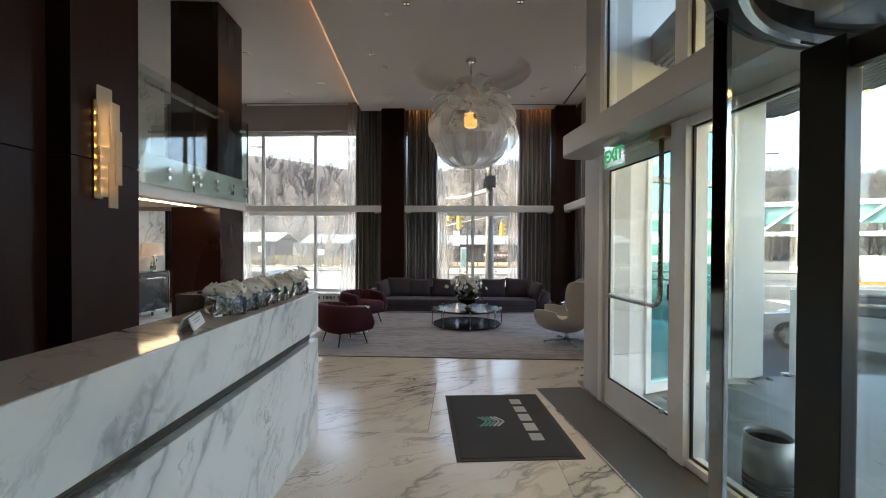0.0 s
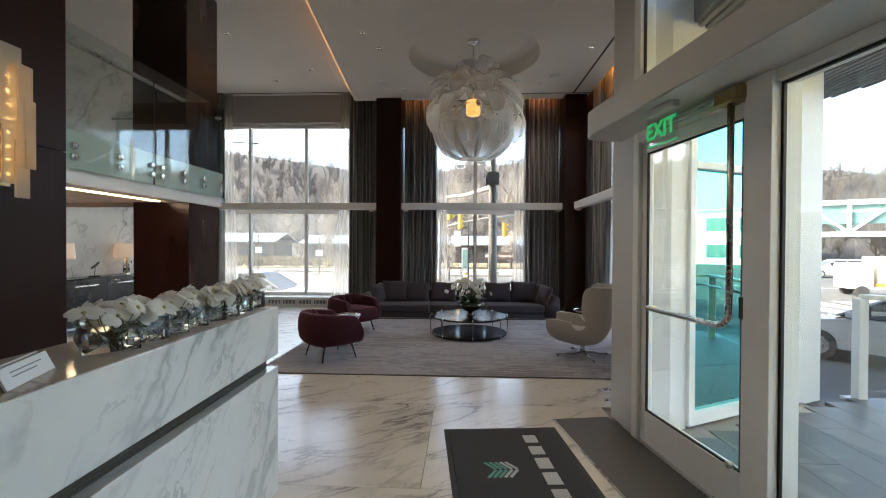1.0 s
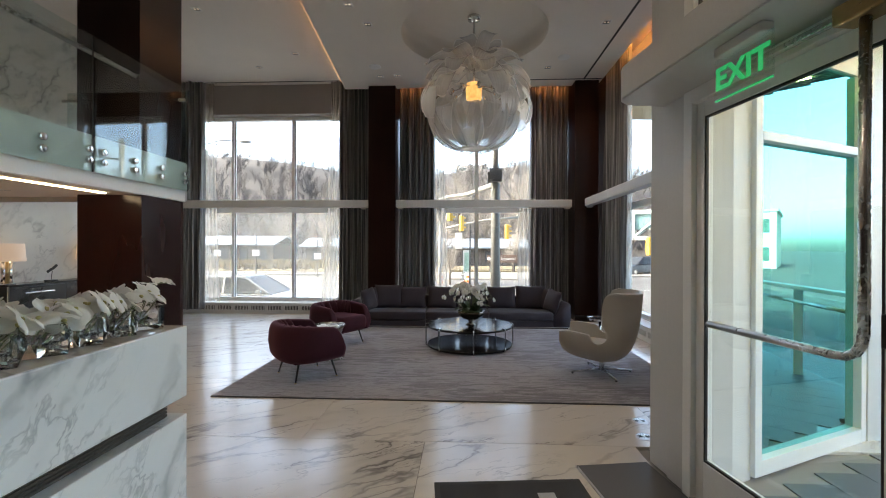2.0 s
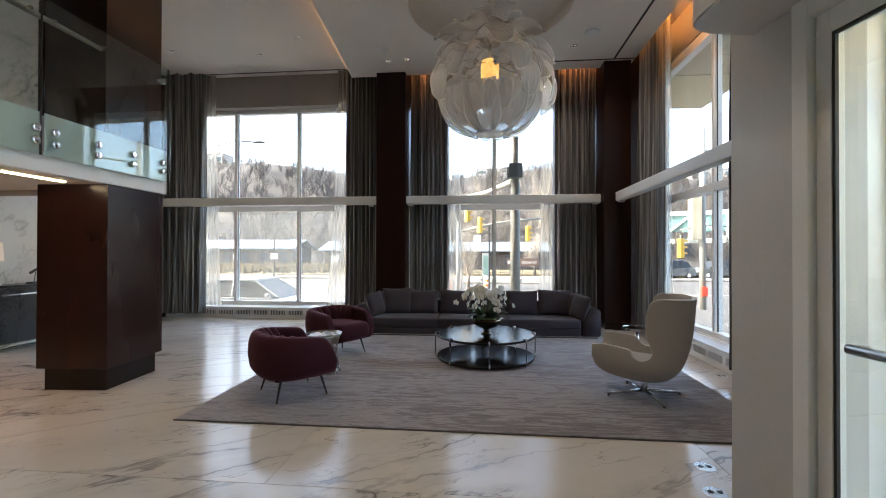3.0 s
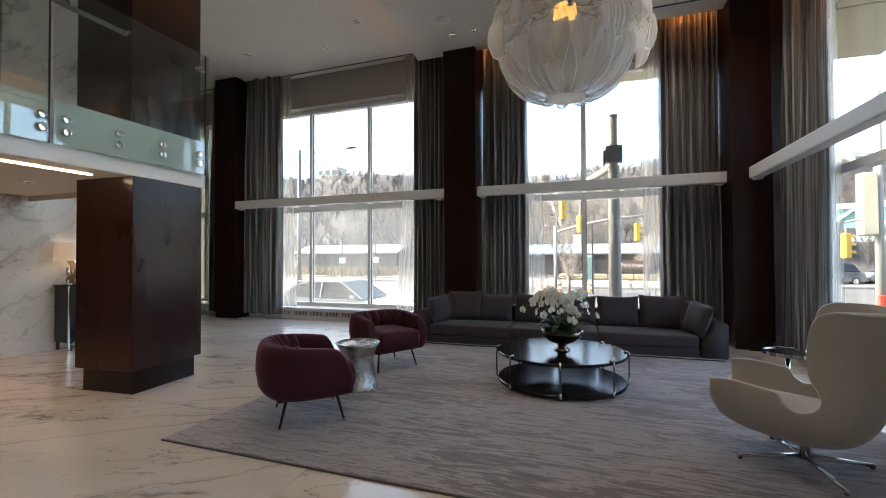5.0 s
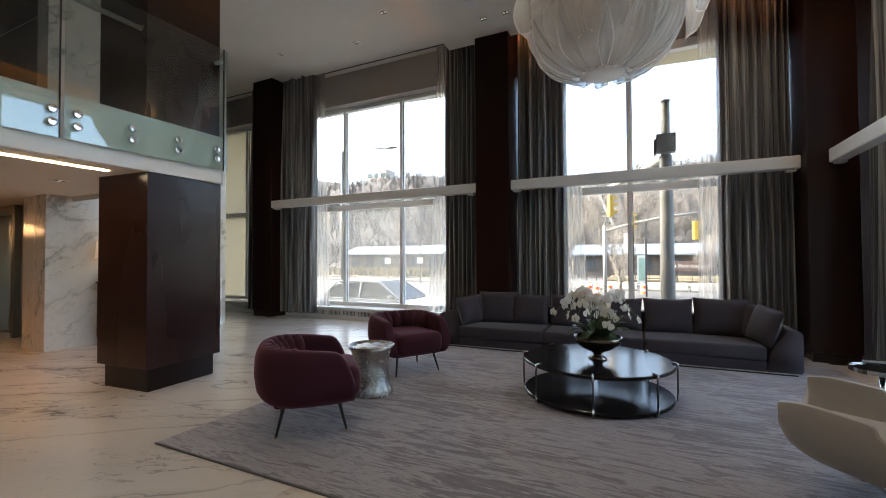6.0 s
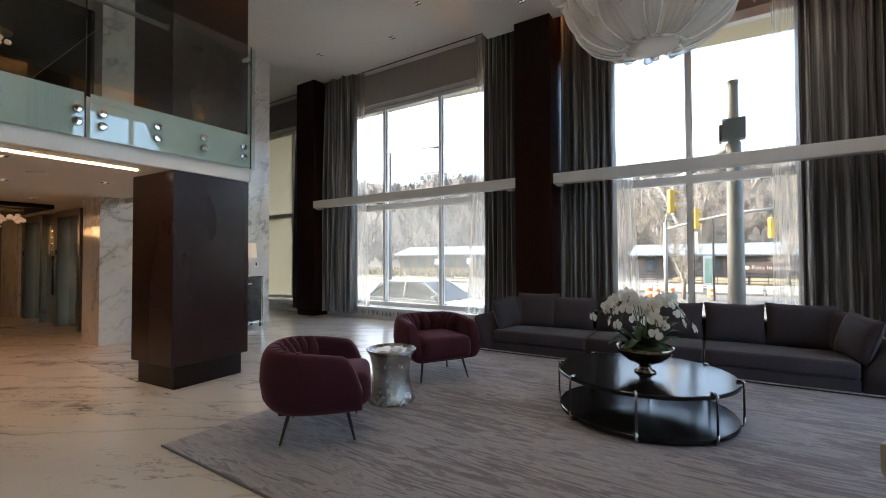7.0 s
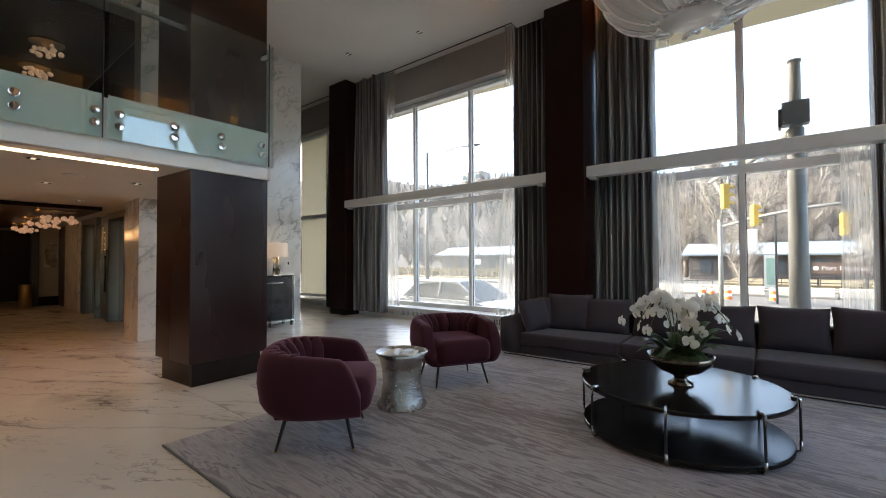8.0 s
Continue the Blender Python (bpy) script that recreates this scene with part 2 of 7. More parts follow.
def hazed_glass():
    """Window glass with a thin bloom of dust; its cream veil also paints in sun glare."""
    n = Nodes("hazed_glass", 0.8, 0.0, (0.85, 0.80, 0.68))
    trl = n.node("BsdfTranslucent", Color=(0.98, 0.92, 0.76, 1))
    clr = n.node("BsdfTransparent", Color=(0.95, 0.97, 0.965, 1))
    v = n.coords()
    veil = n.grey(n.noise(v, 0.7, 4), 0.3, 0.07, 0.7, 0.17)
    a, b = n.node("MixShader", Fac=0.9), n.node("MixShader", Fac=veil)
    for sh, x, y in ((a, n.bsdf.outputs[0], trl.outputs[0]), (b, clr.outputs[0], a.outputs[0])):
        n.tree.links.new(x, sh.inputs[1])
        n.tree.links.new(y, sh.inputs[2])
    n.tree.links.new(b.outputs[0], n.tree.nodes["Material Output"].inputs["Surface"])
    return n.mat


M["hazed"] = hazed_glass()

# ---- mesh helpers ----


def mesh_ob(name, bm, mat, smooth=False):
    me = bpy.data.meshes.new(name)
    bm.normal_update()
    bm.to_mesh(me)
    bm.free()
    if smooth:
        me.shade_smooth()
    for mt in (mat if isinstance(mat, (list, tuple)) else [mat]):
        me.materials.append(mt)
    return new(name, me)


def part(name, bm, mat, parent=None, label="", smooth=False):
    """One mesh object, under a thing or under one of its parts."""
    ob = mesh_ob(name, bm, mat, smooth)
    if parent is not None:
        ob.parent = parent
    if label:
        ob["label"] = label
    return ob


def thing(name, label, category, m=None, group="", kind=""):
    """An Empty at the thing's base that holds its parts."""
    ob = new(name)
    ob.empty_display_size = 0.1
    ob.matrix_world = m if m is not None else Matrix()
    return tagged(ob, label, category, group, kind)


def solid(name, bm, mat, label, category="", m=None, kind="", group="", smooth=False):
    ob = mesh_ob(name, bm, mat, smooth)
    if m is not None:
        ob.matrix_world = m
    return tagged(ob, label, category, group, kind)


def box(x0, x1, y0, y1, z0, z1, bevel=0.0, seg=2, bm=None):
    b = bmesh.new()
    bmesh.ops.create_cube(b, size=1.0)
    for v in b.verts:
        v.co = Vector(((x0 + x1) / 2 + v.co.x * (x1 - x0), (y0 + y1) / 2 + v.co.y * (y1 - y0), (z0 + z1) / 2 + v.co.z * (z1 - z0)))
    if bevel:
        bmesh.ops.bevel(b, geom=b.edges[:], offset=bevel, segments=seg, affect="EDGES", profile=0.5)
    return merge(bm, b) if bm is not None else b


def merge(a, b):
    """Adds bmesh b to a, and frees b."""
    me = bpy.data.meshes.new("scratch")
    b.to_mesh(me)
    b.free()
    a.from_mesh(me)
    bpy.data.meshes.remove(me)
    return a


def moved(bm, m):
    bmesh.ops.transform(bm, matrix=m, verts=bm.verts[:])
    return bm


def lathe(profile, seg=32, close=False):
    """Turns (radius, z) pairs round the z axis."""
    bm = bmesh.new()
    rings = []
    for r, z in profile:
        if r < 1e-5:
            rings.append([bm.verts.new((0, 0, z))])
        else:
            rings.append([bm.verts.new((r * math.cos(2 * math.pi * i / seg), r * math.sin(2 * math.pi * i / seg), z)) for i in range(seg)])
    for a, b in zip(rings, rings[1:]):
        for i in range(seg):
            j = (i + 1) % seg
            if len(a) == 1 and len(b) > 1:
                bm.faces.new((a[0], b[j], b[i]))
            elif len(b) == 1 and len(a) > 1:
                bm.faces.new((a[i], a[j], b[0]))
            elif len(a) > 1:
                bm.faces.new((a[i], a[j], b[j], b[i]))
    bmesh.ops.recalc_face_normals(bm, faces=bm.faces[:])
    return bm


def rod(a, b, r0, r1=None, seg=12, caps=True):
    """A round bar between two points."""
    a, b = Vector(a), Vector(b)
    r1 = r0 if r1 is None else r1
    bm = bmesh.new()
    bmesh.ops.create_cone(bm, cap_ends=caps, segments=seg, radius1=r0, radius2=r1, depth=(b - a).length)
    turn = (b - a).to_track_quat("Z", "Y").to_matrix().to_4x4()
    return moved(bm, Matrix.Translation((a + b) / 2) @ turn)


def tube(points, r, seg=10, cyclic=False):
    """A round bar along a line of points."""
    pts = [Vector(p) for p in points]
    bm, rings, n = bmesh.new(), [], len(pts)
    up = None
    for i, p in enumerate(pts):
        d = ((pts[(i + 1) % n] if cyclic or i < n - 1 else p) - (pts[i - 1] if cyclic or i else p)).normalized()
        if up is None:
            up = d.orthogonal().normalized()
        up = (up - d * up.dot(d)).normalized()
        side = d.cross(up)
        rr = r[i] if isinstance(r, (list, tuple)) else r
        rings.append([bm.verts.new(p + (up * math.cos(2 * math.pi * k / seg) + side * math.sin(2 * math.pi * k / seg)) * rr) for k in range(seg)])
    for a, b in zip(rings, rings[1:] + (rings[:1] if cyclic else [])):
        for k in range(seg):
            bm.faces.new((a[k], a[(k + 1) % seg], b[(k + 1) % seg], b[k]))
    if not cyclic:
        bm.faces.new(rings[0][::-1])
        bm.faces.new(rings[-1])
    bmesh.ops.recalc_face_normals(bm, faces=bm.faces[:])
    return bm


def grid(fn, nu, nv, wrap_u=False, wrap_v=False, bm=None):
    """A sheet of quads from fn(u, v), u and v from 0 to 1."""
    bm = bm if bm is not None else bmesh.new()
    vs = [[bm.verts.new(fn(i / (nu if wrap_u else nu - 1), j / (nv if wrap_v else nv - 1))) for j in range(nv)] for i in range(nu)]
    for i in range(nu if wrap_u else nu - 1):
        for j in range(nv if wrap_v else nv - 1):
            bm.faces.new((vs[i][j], vs[(i + 1) % nu][j], vs[(i + 1) % nu][(j + 1) % nv], vs[i][(j + 1) % nv]))
    return bm


def prism(outline, z0, z1):
    """An upright block over an outline in plan."""
    bm = bmesh.new()
    lo = [bm.verts.new((x, y, z0)) for x, y in outline]
    hi = [bm.verts.new((x, y, z1)) for x, y in outline]
    n = len(lo)
    bm.faces.new(lo[::-1])
    bm.faces.new(hi)
    for i in range(n):
        bm.faces.new((lo[i], lo[(i + 1) % n], hi[(i + 1) % n], hi[i]))
    bmesh.ops.recalc_face_normals(bm, faces=bm.faces[:])
    return bm


def pillow(sx, sy, sz, power=2.6, n=14):
    """A stuffed cushion: fat in the middle, thin at the seams, pinched corners."""
    bm = bmesh.new()
    for side in (1, -1):
        def fn(u, v):
            a, b = 2 * u - 1, 2 * v - 1
            fat = max(0.0, (1 - abs(a) ** power) * (1 - abs(b) ** power)) ** 0.45
            pinch = 1 - 0.06 * (1 - a * a) * (abs(b) ** 3) 
            pin2 = 1 - 0.06 * (1 - b * b) * (abs(a) ** 3)
            return (a * sx / 2 * pin2, side * sy / 2 * (0.04 + 0.96 * fat), b * sz / 2 * pinch)
        grid(fn, n, n, bm=bm)
    bmesh.ops.remove_doubles(bm, verts=bm.verts[:], dist=0.0005)
    bmesh.ops.recalc_face_normals(bm, faces=bm.faces[:])
    return bm

# ---- the large structure ----
CEIL_R, CEIL_L = 4.75, 5.05           # lower ceiling round the chandelier, higher ceiling beside it
WIN_Y, EAST_X = 11.05, 3.2            # planes of the window glass
SILL, HEAD = 0.24, 4.40
BAL_X, BAL_N = -3.62, 6.89            # edge of the balcony, its north end


def structure(name, bm, mat, label, category="wall", m=None):
    return solid(name, bm, mat, label, category, m, "structure")


floor = structure("floor", box(-17.5, 3.3, -4.0, 11.2, -0.25, -0.022), M["grout"], "polished white marble floor in large tiles with grey veins", "floor")

# ceilings: the higher one to the west, the lower one with a round recess
STEP_N, STEP_S = -2.45, -1.17
bm = prism([(-7.4, 11.1), (-7.4, -4.2), (STEP_S - 0.3, -4.2), (STEP_N, 11.1)], CEIL_L, CEIL_L + 0.2)
structure("ceiling", bm, M["ceiling"], "warm grey painted lobby ceiling with recessed downlights", "ceiling")


def ceiling_with_recess():
    """The lower ceiling: a plate with a round hole, the recess above it, and its edge step."""
    bm = bmesh.new()
    cx, cy, r, z = 0.18, 8.18, 1.13, CEIL_R
    n = 48
    x0, x1, y0, y1 = None, 2.72, -4.2, 10.32

    def west(y):
        return STEP_N + (STEP_S - STEP_N) * (10.32 - y) / 14.3
    ring = [(cx + r * math.cos(2 * math.pi * i / n), cy + r * math.sin(2 * math.pi * i / n)) for i in range(n)]

    def out(px, py):
        dx, dy = px - cx, py - cy
        ks = []
        if dx > 1e-6:
            ks.append((x1 - cx) / dx)
        if dx < -1e-6:
            lo, hi = 0.0, 100.0
            for _ in range(50):
                mid = (lo + hi) / 2
                if cx + dx * mid > west(cy + dy * mid):
                    lo = mid
                else:
                    hi = mid
            ks.append(lo)
        if dy > 1e-6:
            ks.append((y1 - cy) / dy)
        if dy < -1e-6:
            ks.append((y0 - cy) / dy)
        k = min(ks)
        return (cx + dx * k, cy + dy * k)
    corners = [(x1, y1), (west(y1), y1), (west(y0), y0), (x1, y0)]
    angles = sorted([(math.atan2(py - cy, px - cx) % (2 * math.pi), None) for px, py in ring] + [(math.atan2(py - cy, px - cx) % (2 * math.pi), (px, py)) for px, py in corners], key=lambda a: a[0])
    inner, outer, lip, outer_up = [], [], [], []
    for a, corner in angles:
        px, py = cx + r * math.cos(a), cy + r * math.sin(a)
        qx, qy = corner or out(px, py)
        inner.append(bm.verts.new((px, py, z)))
        outer.append(bm.verts.new((qx, qy, z)))
        lip.append([bm.verts.new((cx + q * r * math.cos(a), cy + q * r * math.sin(a), z + up)) for q, up in ((1.0, 0.16), (0.99, 0.22), (0.96, 0.26), (0.90, 0.285), (0.78, 0.30))])
        outer_up.append(bm.verts.new((qx, qy, CEIL_L + 0.05)))
    k = len(inner)
    for i in range(k):
        j = (i + 1) % k
        bm.faces.new((inner[i], inner[j], outer[j], outer[i]))
        rise, after = [inner[i]] + lip[i], [inner[j]] + lip[j]
        for q in range(len(rise) - 1):
            bm.faces.new((rise[q], rise[q + 1], after[q + 1], after[q])).smooth = True
        bm.faces.new((outer[i], outer[j], outer_up[j], outer_up[i]))
    bm.faces.new([q[-1] for q in lip])
    bmesh.ops.recalc_face_normals(bm, faces=bm.faces[:])
    return bm


structure("ceiling", ceiling_with_recess(), M["ceiling"], "lower painted ceiling with a round recess over the chandelier", "ceiling")
structure("roof", box(-17.5, 3.6, -4.2, 11.3, 5.35, 5.6), M["taupe"], "plain roof slab over the lobby", "roof")
# lintels over the curtain pockets and windows
structure("wall_north", box(-17.5, 3.5, 11.0, 11.3, HEAD + 0.06, 5.36), M["taupe"], "taupe plaster wall above the tall windows")
structure("bulkhead", box(-6.55, STEP_N + 0.03, 10.78, 10.99, HEAD + 0.0, CEIL_L - 0.003), M["taupe"], "taupe plaster bulkhead above the wide window")
structure("bulkhead", box(-9.5, -7.1, 10.78, 10.99, HEAD + 0.0, CEIL_L - 0.003), M["taupe"], "taupe plaster bulkhead above the west window")
structure("ceiling_trim", box(-6.4, STEP_N - 0.02, 10.60, 10.63, CEIL_L - 0.006, CEIL_L + 0.02), M["gasket"], "black slot diffuser line in the ceiling", "vent")
structure("wall_north", box(-17.5, 3.5, 11.0, 11.3, -1.2, 0.0), M["taupe"], "plain footing wall below the windows")
structure("wall_east", box(EAST_X - 0.05, EAST_X + 0.25, 5.2, 11.3, HEAD + 0.1, 5.36), M["taupe"], "taupe plaster wall above the east windows")
structure("wall_east", box(EAST_X - 0.05, EAST_X + 0.25, 5.2, 11.3, -1.2, 0.0), M["taupe"], "plain footing wall below the east windows")

# dark veneered columns in the window wall
for x0, x1, y0, y1, what in ((-7.13, -6.56, 10.28, 11.0, ""), (-1.92, -1.37, 10.15, 11.0, ""), (2.21, 2.67, 10.03, 11.0, "")):
    c = thing("column", "dark walnut veneered column between the tall windows", "column", kind="structure")
    part("shaft", box(x0, x1, y0, y1, 0.13, CEIL_L + 0.05, 0.006), M["walnut2"], c)
    part("plinth", box(x0 + 0.02, x1 - 0.02, y0 + 0.02, y1 - 0.01, 0.0, 0.13), M["plinth"], c, "black recessed plinth")
# corner infill beside the east windows
structure("wall_corner", box(2.66, EAST_X + 0.25, 10.5, 11.3, 0.0, 5.36), M["walnut2"], "dark veneered corner infill behind the drapes")

# the big column that carries the balcony, slightly turned against the windows
c = thing("column", "dark reddish walnut veneered square column through the balcony", "column", pose(-3.94, 6.5, 0, 0, 0, 4.0), kind="structure")
part("shaft", box(-0.355, 0.355, -0.39, 0.39, 0.22, 2.029, 0.004), M["walnut"], c)
part("plinth", box(-0.31, 0.31, -0.345, 0.345, 0.0, 0.22, 0.003), M["plinth"], c, "black recessed plinth")
part("upper_shaft", box(-0.36, 0.33, -0.39, 0.39, 2.53, CEIL_L + 0.05, 0.004), M["walnut"], c)


# windows: white aluminium frames, panes, sills
def window_wall(name, runs, mull, z_tr, axis, plane, label, head=HEAD, sill=SILL, pane_mat=None, low_mat=None):
    """A tall window in a frame with a transom. axis: the direction it runs in."""
    w = thing(name, label, "window", kind="structure")
    a, b = runs

    def put(nm, s0, s1, z0, z1, d0, d1, mat, lab="", bev=0.004):
        if axis == "x":
            bmx = box(s0, s1, plane + d0, plane + d1, z0, z1, bev)
        else:
            bmx = box(plane + d0, plane + d1, s0, s1, z0, z1, bev)
        return part(nm, bmx, mat, w, lab)
    put("window_frame", a, b, head - 0.07, head + 0.06, -0.06, 0.07, M["alu"])
    put("window_frame", a, b, sill, sill + 0.075, -0.06, 0.07, M["alu"])
    put("transom", a, b, z_tr - 0.055, z_tr + 0.055, -0.055, 0.065, M["alu"])
    for s in mull:
        put("mullion", s - 0.032, s + 0.032, sill + 0.07, z_tr - 0.05, -0.05, 0.06, M["alu"])
        put("mullion", s - 0.032, s + 0.032, z_tr + 0.05, head - 0.065, -0.05, 0.06, M["alu"])
    edges = [a] + list(mull) + [b]
    for s0, s1 in zip(edges, edges[1:]):
        for z0, z1 in ((sill + 0.07, z_tr - 0.05), (z_tr + 0.05, head - 0.065)):
            g = put("pane", s0 + 0.02, s1 - 0.02, z0, z1, 0.0, 0.012, (low_mat if low_mat and z0 < z_tr else None) or pane_mat or M["glass"], bev=0)
            g.visible_shadow = False
            for p0, p1 in ((s0 + 0.03, s0 + 0.042), (s1 - 0.042, s1 - 0.03)):
                put("gasket", p0, p1, z0, z1, -0.012, -0.002, M["gasket"], bev=0)
    return w


window_wall("window_1", (-6.56, -1.92), (-5.23, -3.83, -2.43), 2.29, "x", WIN_Y, "tall white framed window in six panes beside the drapes", low_mat=M["hazed"])
window_wall("window_2", (-1.37, 2.21), (-0.72, 0.31, 1.62), 2.29, "x", WIN_Y, "tall white framed window behind the sofa")
window_wall("window_3", (6.62, 10.5), (7.0, 8.32, 9.93), 2.25, "y", EAST_X, "tall white framed east window onto the crossing")
structure("wall_east", box(EAST_X - 0.06, EAST_X + 0.25, 5.2, 6.62, 0.0, 5.36), M["pillar"], "pale grey wall pier beside the east window")

# sill boards and convector covers with slotted grilles
def convector(a, b, axis, face, plane, label):
    w = thing("convector_cover", label, "convector", kind="structure")

    def bx(s0, s1, d0, d1, z0, z1, bev=0.0):
        return box(s0, s1, d0, d1, z0, z1, bev) if axis == "x" else box(d0, d1, s0, s1, z0, z1, bev)
    part("sill_board", bx(a, b, face - 0.02, plane - 0.06, 0.205, 0.235, 0.006), M["white"], w)
    part("front_panel", bx(a, b, face, face + 0.03, 0.0, 0.075), M["white"], w)
    part("front_panel", bx(a, b, face, face + 0.03, 0.165, 0.204), M["white"], w)
    part("backing", bx(a, b, face + 0.02, face + 0.035, 0.07, 0.17), M["gasket"], w, "dark slot backing")
    n = int((b - a) / 0.034)
    grille = bmesh.new()
    for i in range(n):
        s = a + (i + 0.5) * (b - a) / n
        wide = 0.05 if i % 11 == 0 else 0.008
        merge(grille, bx(s - wide / 2, s + wide / 2, face + 0.002, face + 0.021, 0.072, 0.168))
    ob = part("grille", grille, M["white"], w)
    ob["kind"] = "stuff"


convector(-6.56, -1.92, "x", 10.66, WIN_Y, "white convector cover with slotted grille below the window")
convector(-1.37, 2.21, "x", 10.66, WIN_Y, "white convector cover below the window behind the sofa")
convector(-9.4, -7.13, "x", 10.66, WIN_Y, "white convector cover with slotted grille below the frosted window")
w = thing("convector_cover", "white convector cover with slotted grille below the east window", "convector", kind="structure")
part("sill_board", box(2.86, 3.14, 6.0, 10.03, 0.205, 0.235, 0.006), M["white"], w)
part("front_panel", box(2.86, 2.89, 6.0, 10.03, 0.0, 0.075), M["white"], w)
part("front_panel", box(2.86, 2.89, 6.0, 10.03, 0.165, 0.204), M["white"], w)
part("backing", box(2.88, 2.895, 6.0, 10.03, 0.07, 0.17), M["gasket"], w, "dark slot backing")
gr = bmesh.new()
for i in range(118):
    s = 6.0 + (i + 0.5) * 4.03 / 118
    wide = 0.05 if i % 11 == 0 else 0.008
    box(2.862, 2.881, s - wide / 2, s + wide / 2, 0.072, 0.168, bm=gr)
part("grille", gr, M["white"], w)["kind"] = "stuff"

# the white bars in front of the drapes at half height
def guard_bar(x0, x1, y0, y1, ends):
    b = thing("guard_bar", "white painted steel guard bar across the tall window", "bar", kind="structure")
    part("bar", box(x0, x1, y0, y1, 2.275, 2.43, 0.012), M["white"], b)
    for ex, ey in ends:
        part("end_bracket", box(ex - 0.05, ex + 0.05, ey - 0.05, ey + 0.05, 2.245, 2.30, 0.008), M["white"], b)


guard_bar(-6.52, -1.925, 10.22, 10.36, ((-6.42, 10.29), (-2.05, 10.29)))
guard_bar(-1.365, 2.205, 10.22, 10.36, ((-1.28, 10.29), (2.12, 10.29)))
guard_bar(2.40, 2.54, 5.9, 10.025, ((2.47, 9.93), (2.47, 6.1)))

# east part of the bay: ceiling strip over the drapes
structure("ceiling_pocket", box(2.72, 3.16, 5.2, 10.5, CEIL_R + 0.35, CEIL_R + 0.45), M["ceiling"], "curtain pocket above the east drapes", "ceiling")

# marble wall west of the lounge, elevator wall
structure("wall_marble", box(-6.95, -6.65, 6.6, 9.27, 0.0, CEIL_L + 0.02, 0.003), M["wallmarble"], "white marble clad wall with grey veins")
for z in (2.35,):
    structure("wall_joint", box(-6.648, -6.646, 6.6, 9.27, z, z + 0.004), M["grout"], "thin joint in the marble cladding", "joint")

# balcony slab with its white edge, soffit and light strip
structure("balcony_slab", box(-7.0, BAL_X, 3.0, BAL_N, 2.10, 2.50), M["ceiling"], "balcony slab with painted soffit", "balcony")
structure("balcony_fascia", box(BAL_X, BAL_X + 0.05, 3.0, BAL_N, 2.032, 2.505, 0.004), M["alu"], "pale painted balcony edge", "balcony")
structure("balcony_fascia", box(-7.0, BAL_X + 0.05, BAL_N, BAL_N + 0.03, 2.032, 2.505, 0.004), M["pillar"], "pale painted balcony end", "balcony")

# upper level and lift lobby: the rooms behind the balcony
structure("wall_west", box(-17.5, -17.2, -4.0, 11.3, 0.0, 5.36), M["walnut2"], "dark veneered wall at the end of the lift lobby")
structure("wall_south", box(-17.5, 3.6, -4.3, -4.0, 0.0, 5.36), M["taupe"], "plain taupe wall behind the reception")
structure("balcony_slab", box(-17.2, -7.0, 3.0, 7.3, 2.10, 2.50), M["ceiling"], "painted ceiling of the lift lobby", "ceiling")
structure("ceiling", box(-9.7, -7.402, 6.955, 11.1, CEIL_L, CEIL_L + 0.2), M["ceiling"], "warm grey painted ceiling of the west bay", "ceiling")
structure("wall_west", box(-9.7, -9.5, 7.305, 10.99, 0.0, CEIL_L), M["taupe"], "taupe wall closing the west bay")
structure("ceiling_trim", box(-9.4, -7.15, 10.60, 10.63, CEIL_L - 0.006, CEIL_L + 0.02), M["gasket"], "black slot diffuser line in the ceiling", "vent")
structure("ceiling_upper", box(-17.2, -7.0, 3.0, 6.71, 4.7, 4.85), M["walnut2"], "dark ceiling of the upper lobby", "ceiling")
structure("wall_upper", box(-17.2, -9.0, 2.9, 3.0, 2.5, 4.7), M["walnut2"], "dark veneered wall of the upper lobby")
structure("wall_lift", box(-17.2, -13.4, 7.02, 7.3, 0.0, 2.095), M["walnut2"], "dark veneered wall beyond the lifts")
structure("wall_upper", box(-17.2, -12.4, 6.6, 6.9, 2.505, 4.7), M["walnut2"], "dark veneered wall of the upper lobby")
structure("wall_lift", box(-12.4, -6.955, 6.72, 6.95, 2.505, 4.7), M["walnut2"], "dark wall above the lifts")
structure("wall_lobby_south", box(-17.2, -5.2, 2.9, 3.0, 0.0, 2.10), M["taupe"], "taupe wall on the south side of the lift lobby")

# reception back wall in dark veneer panels
structure("wall_reception", box(-3.75, -3.30, -4.0, 3.86, 0.0, CEIL_L + 0.05), M["walnut2"], "dark veneered wall behind the reception desk")
rw = thing("panelling", "dark walnut veneer panels on the reception wall", "panelling", kind="structure")
for y0, y1 in ((3.20, 3.90), (2.2, 3.17)):
    for z0, z1 in ((0.0, 2.188), (2.196, CEIL_L + 0.02)):
        x1 = -3.05 if y0 > 3 else -3.22
        part("panel", box(-3.30, x1, y0, y1, z0, z1, 0.002), M["walnut2"], rw)

# ---- entrance wall, door and sidelight, turned a little against the windows ----
ENT = Matrix(((0.988, 0.154, 0, 1.30), (0.154, -0.988, 0, 4.52), (0, 0, 1, 0), (0, 0, 0, 1)))
# local x: outwards, local y: south along the wall
ENT_TURN = math.degrees(math.atan2(0.154, 0.988))


def ent(bm):
    moved(bm, ENT)
    bmesh.ops.recalc_face_normals(bm, faces=bm.faces[:])
    return bm


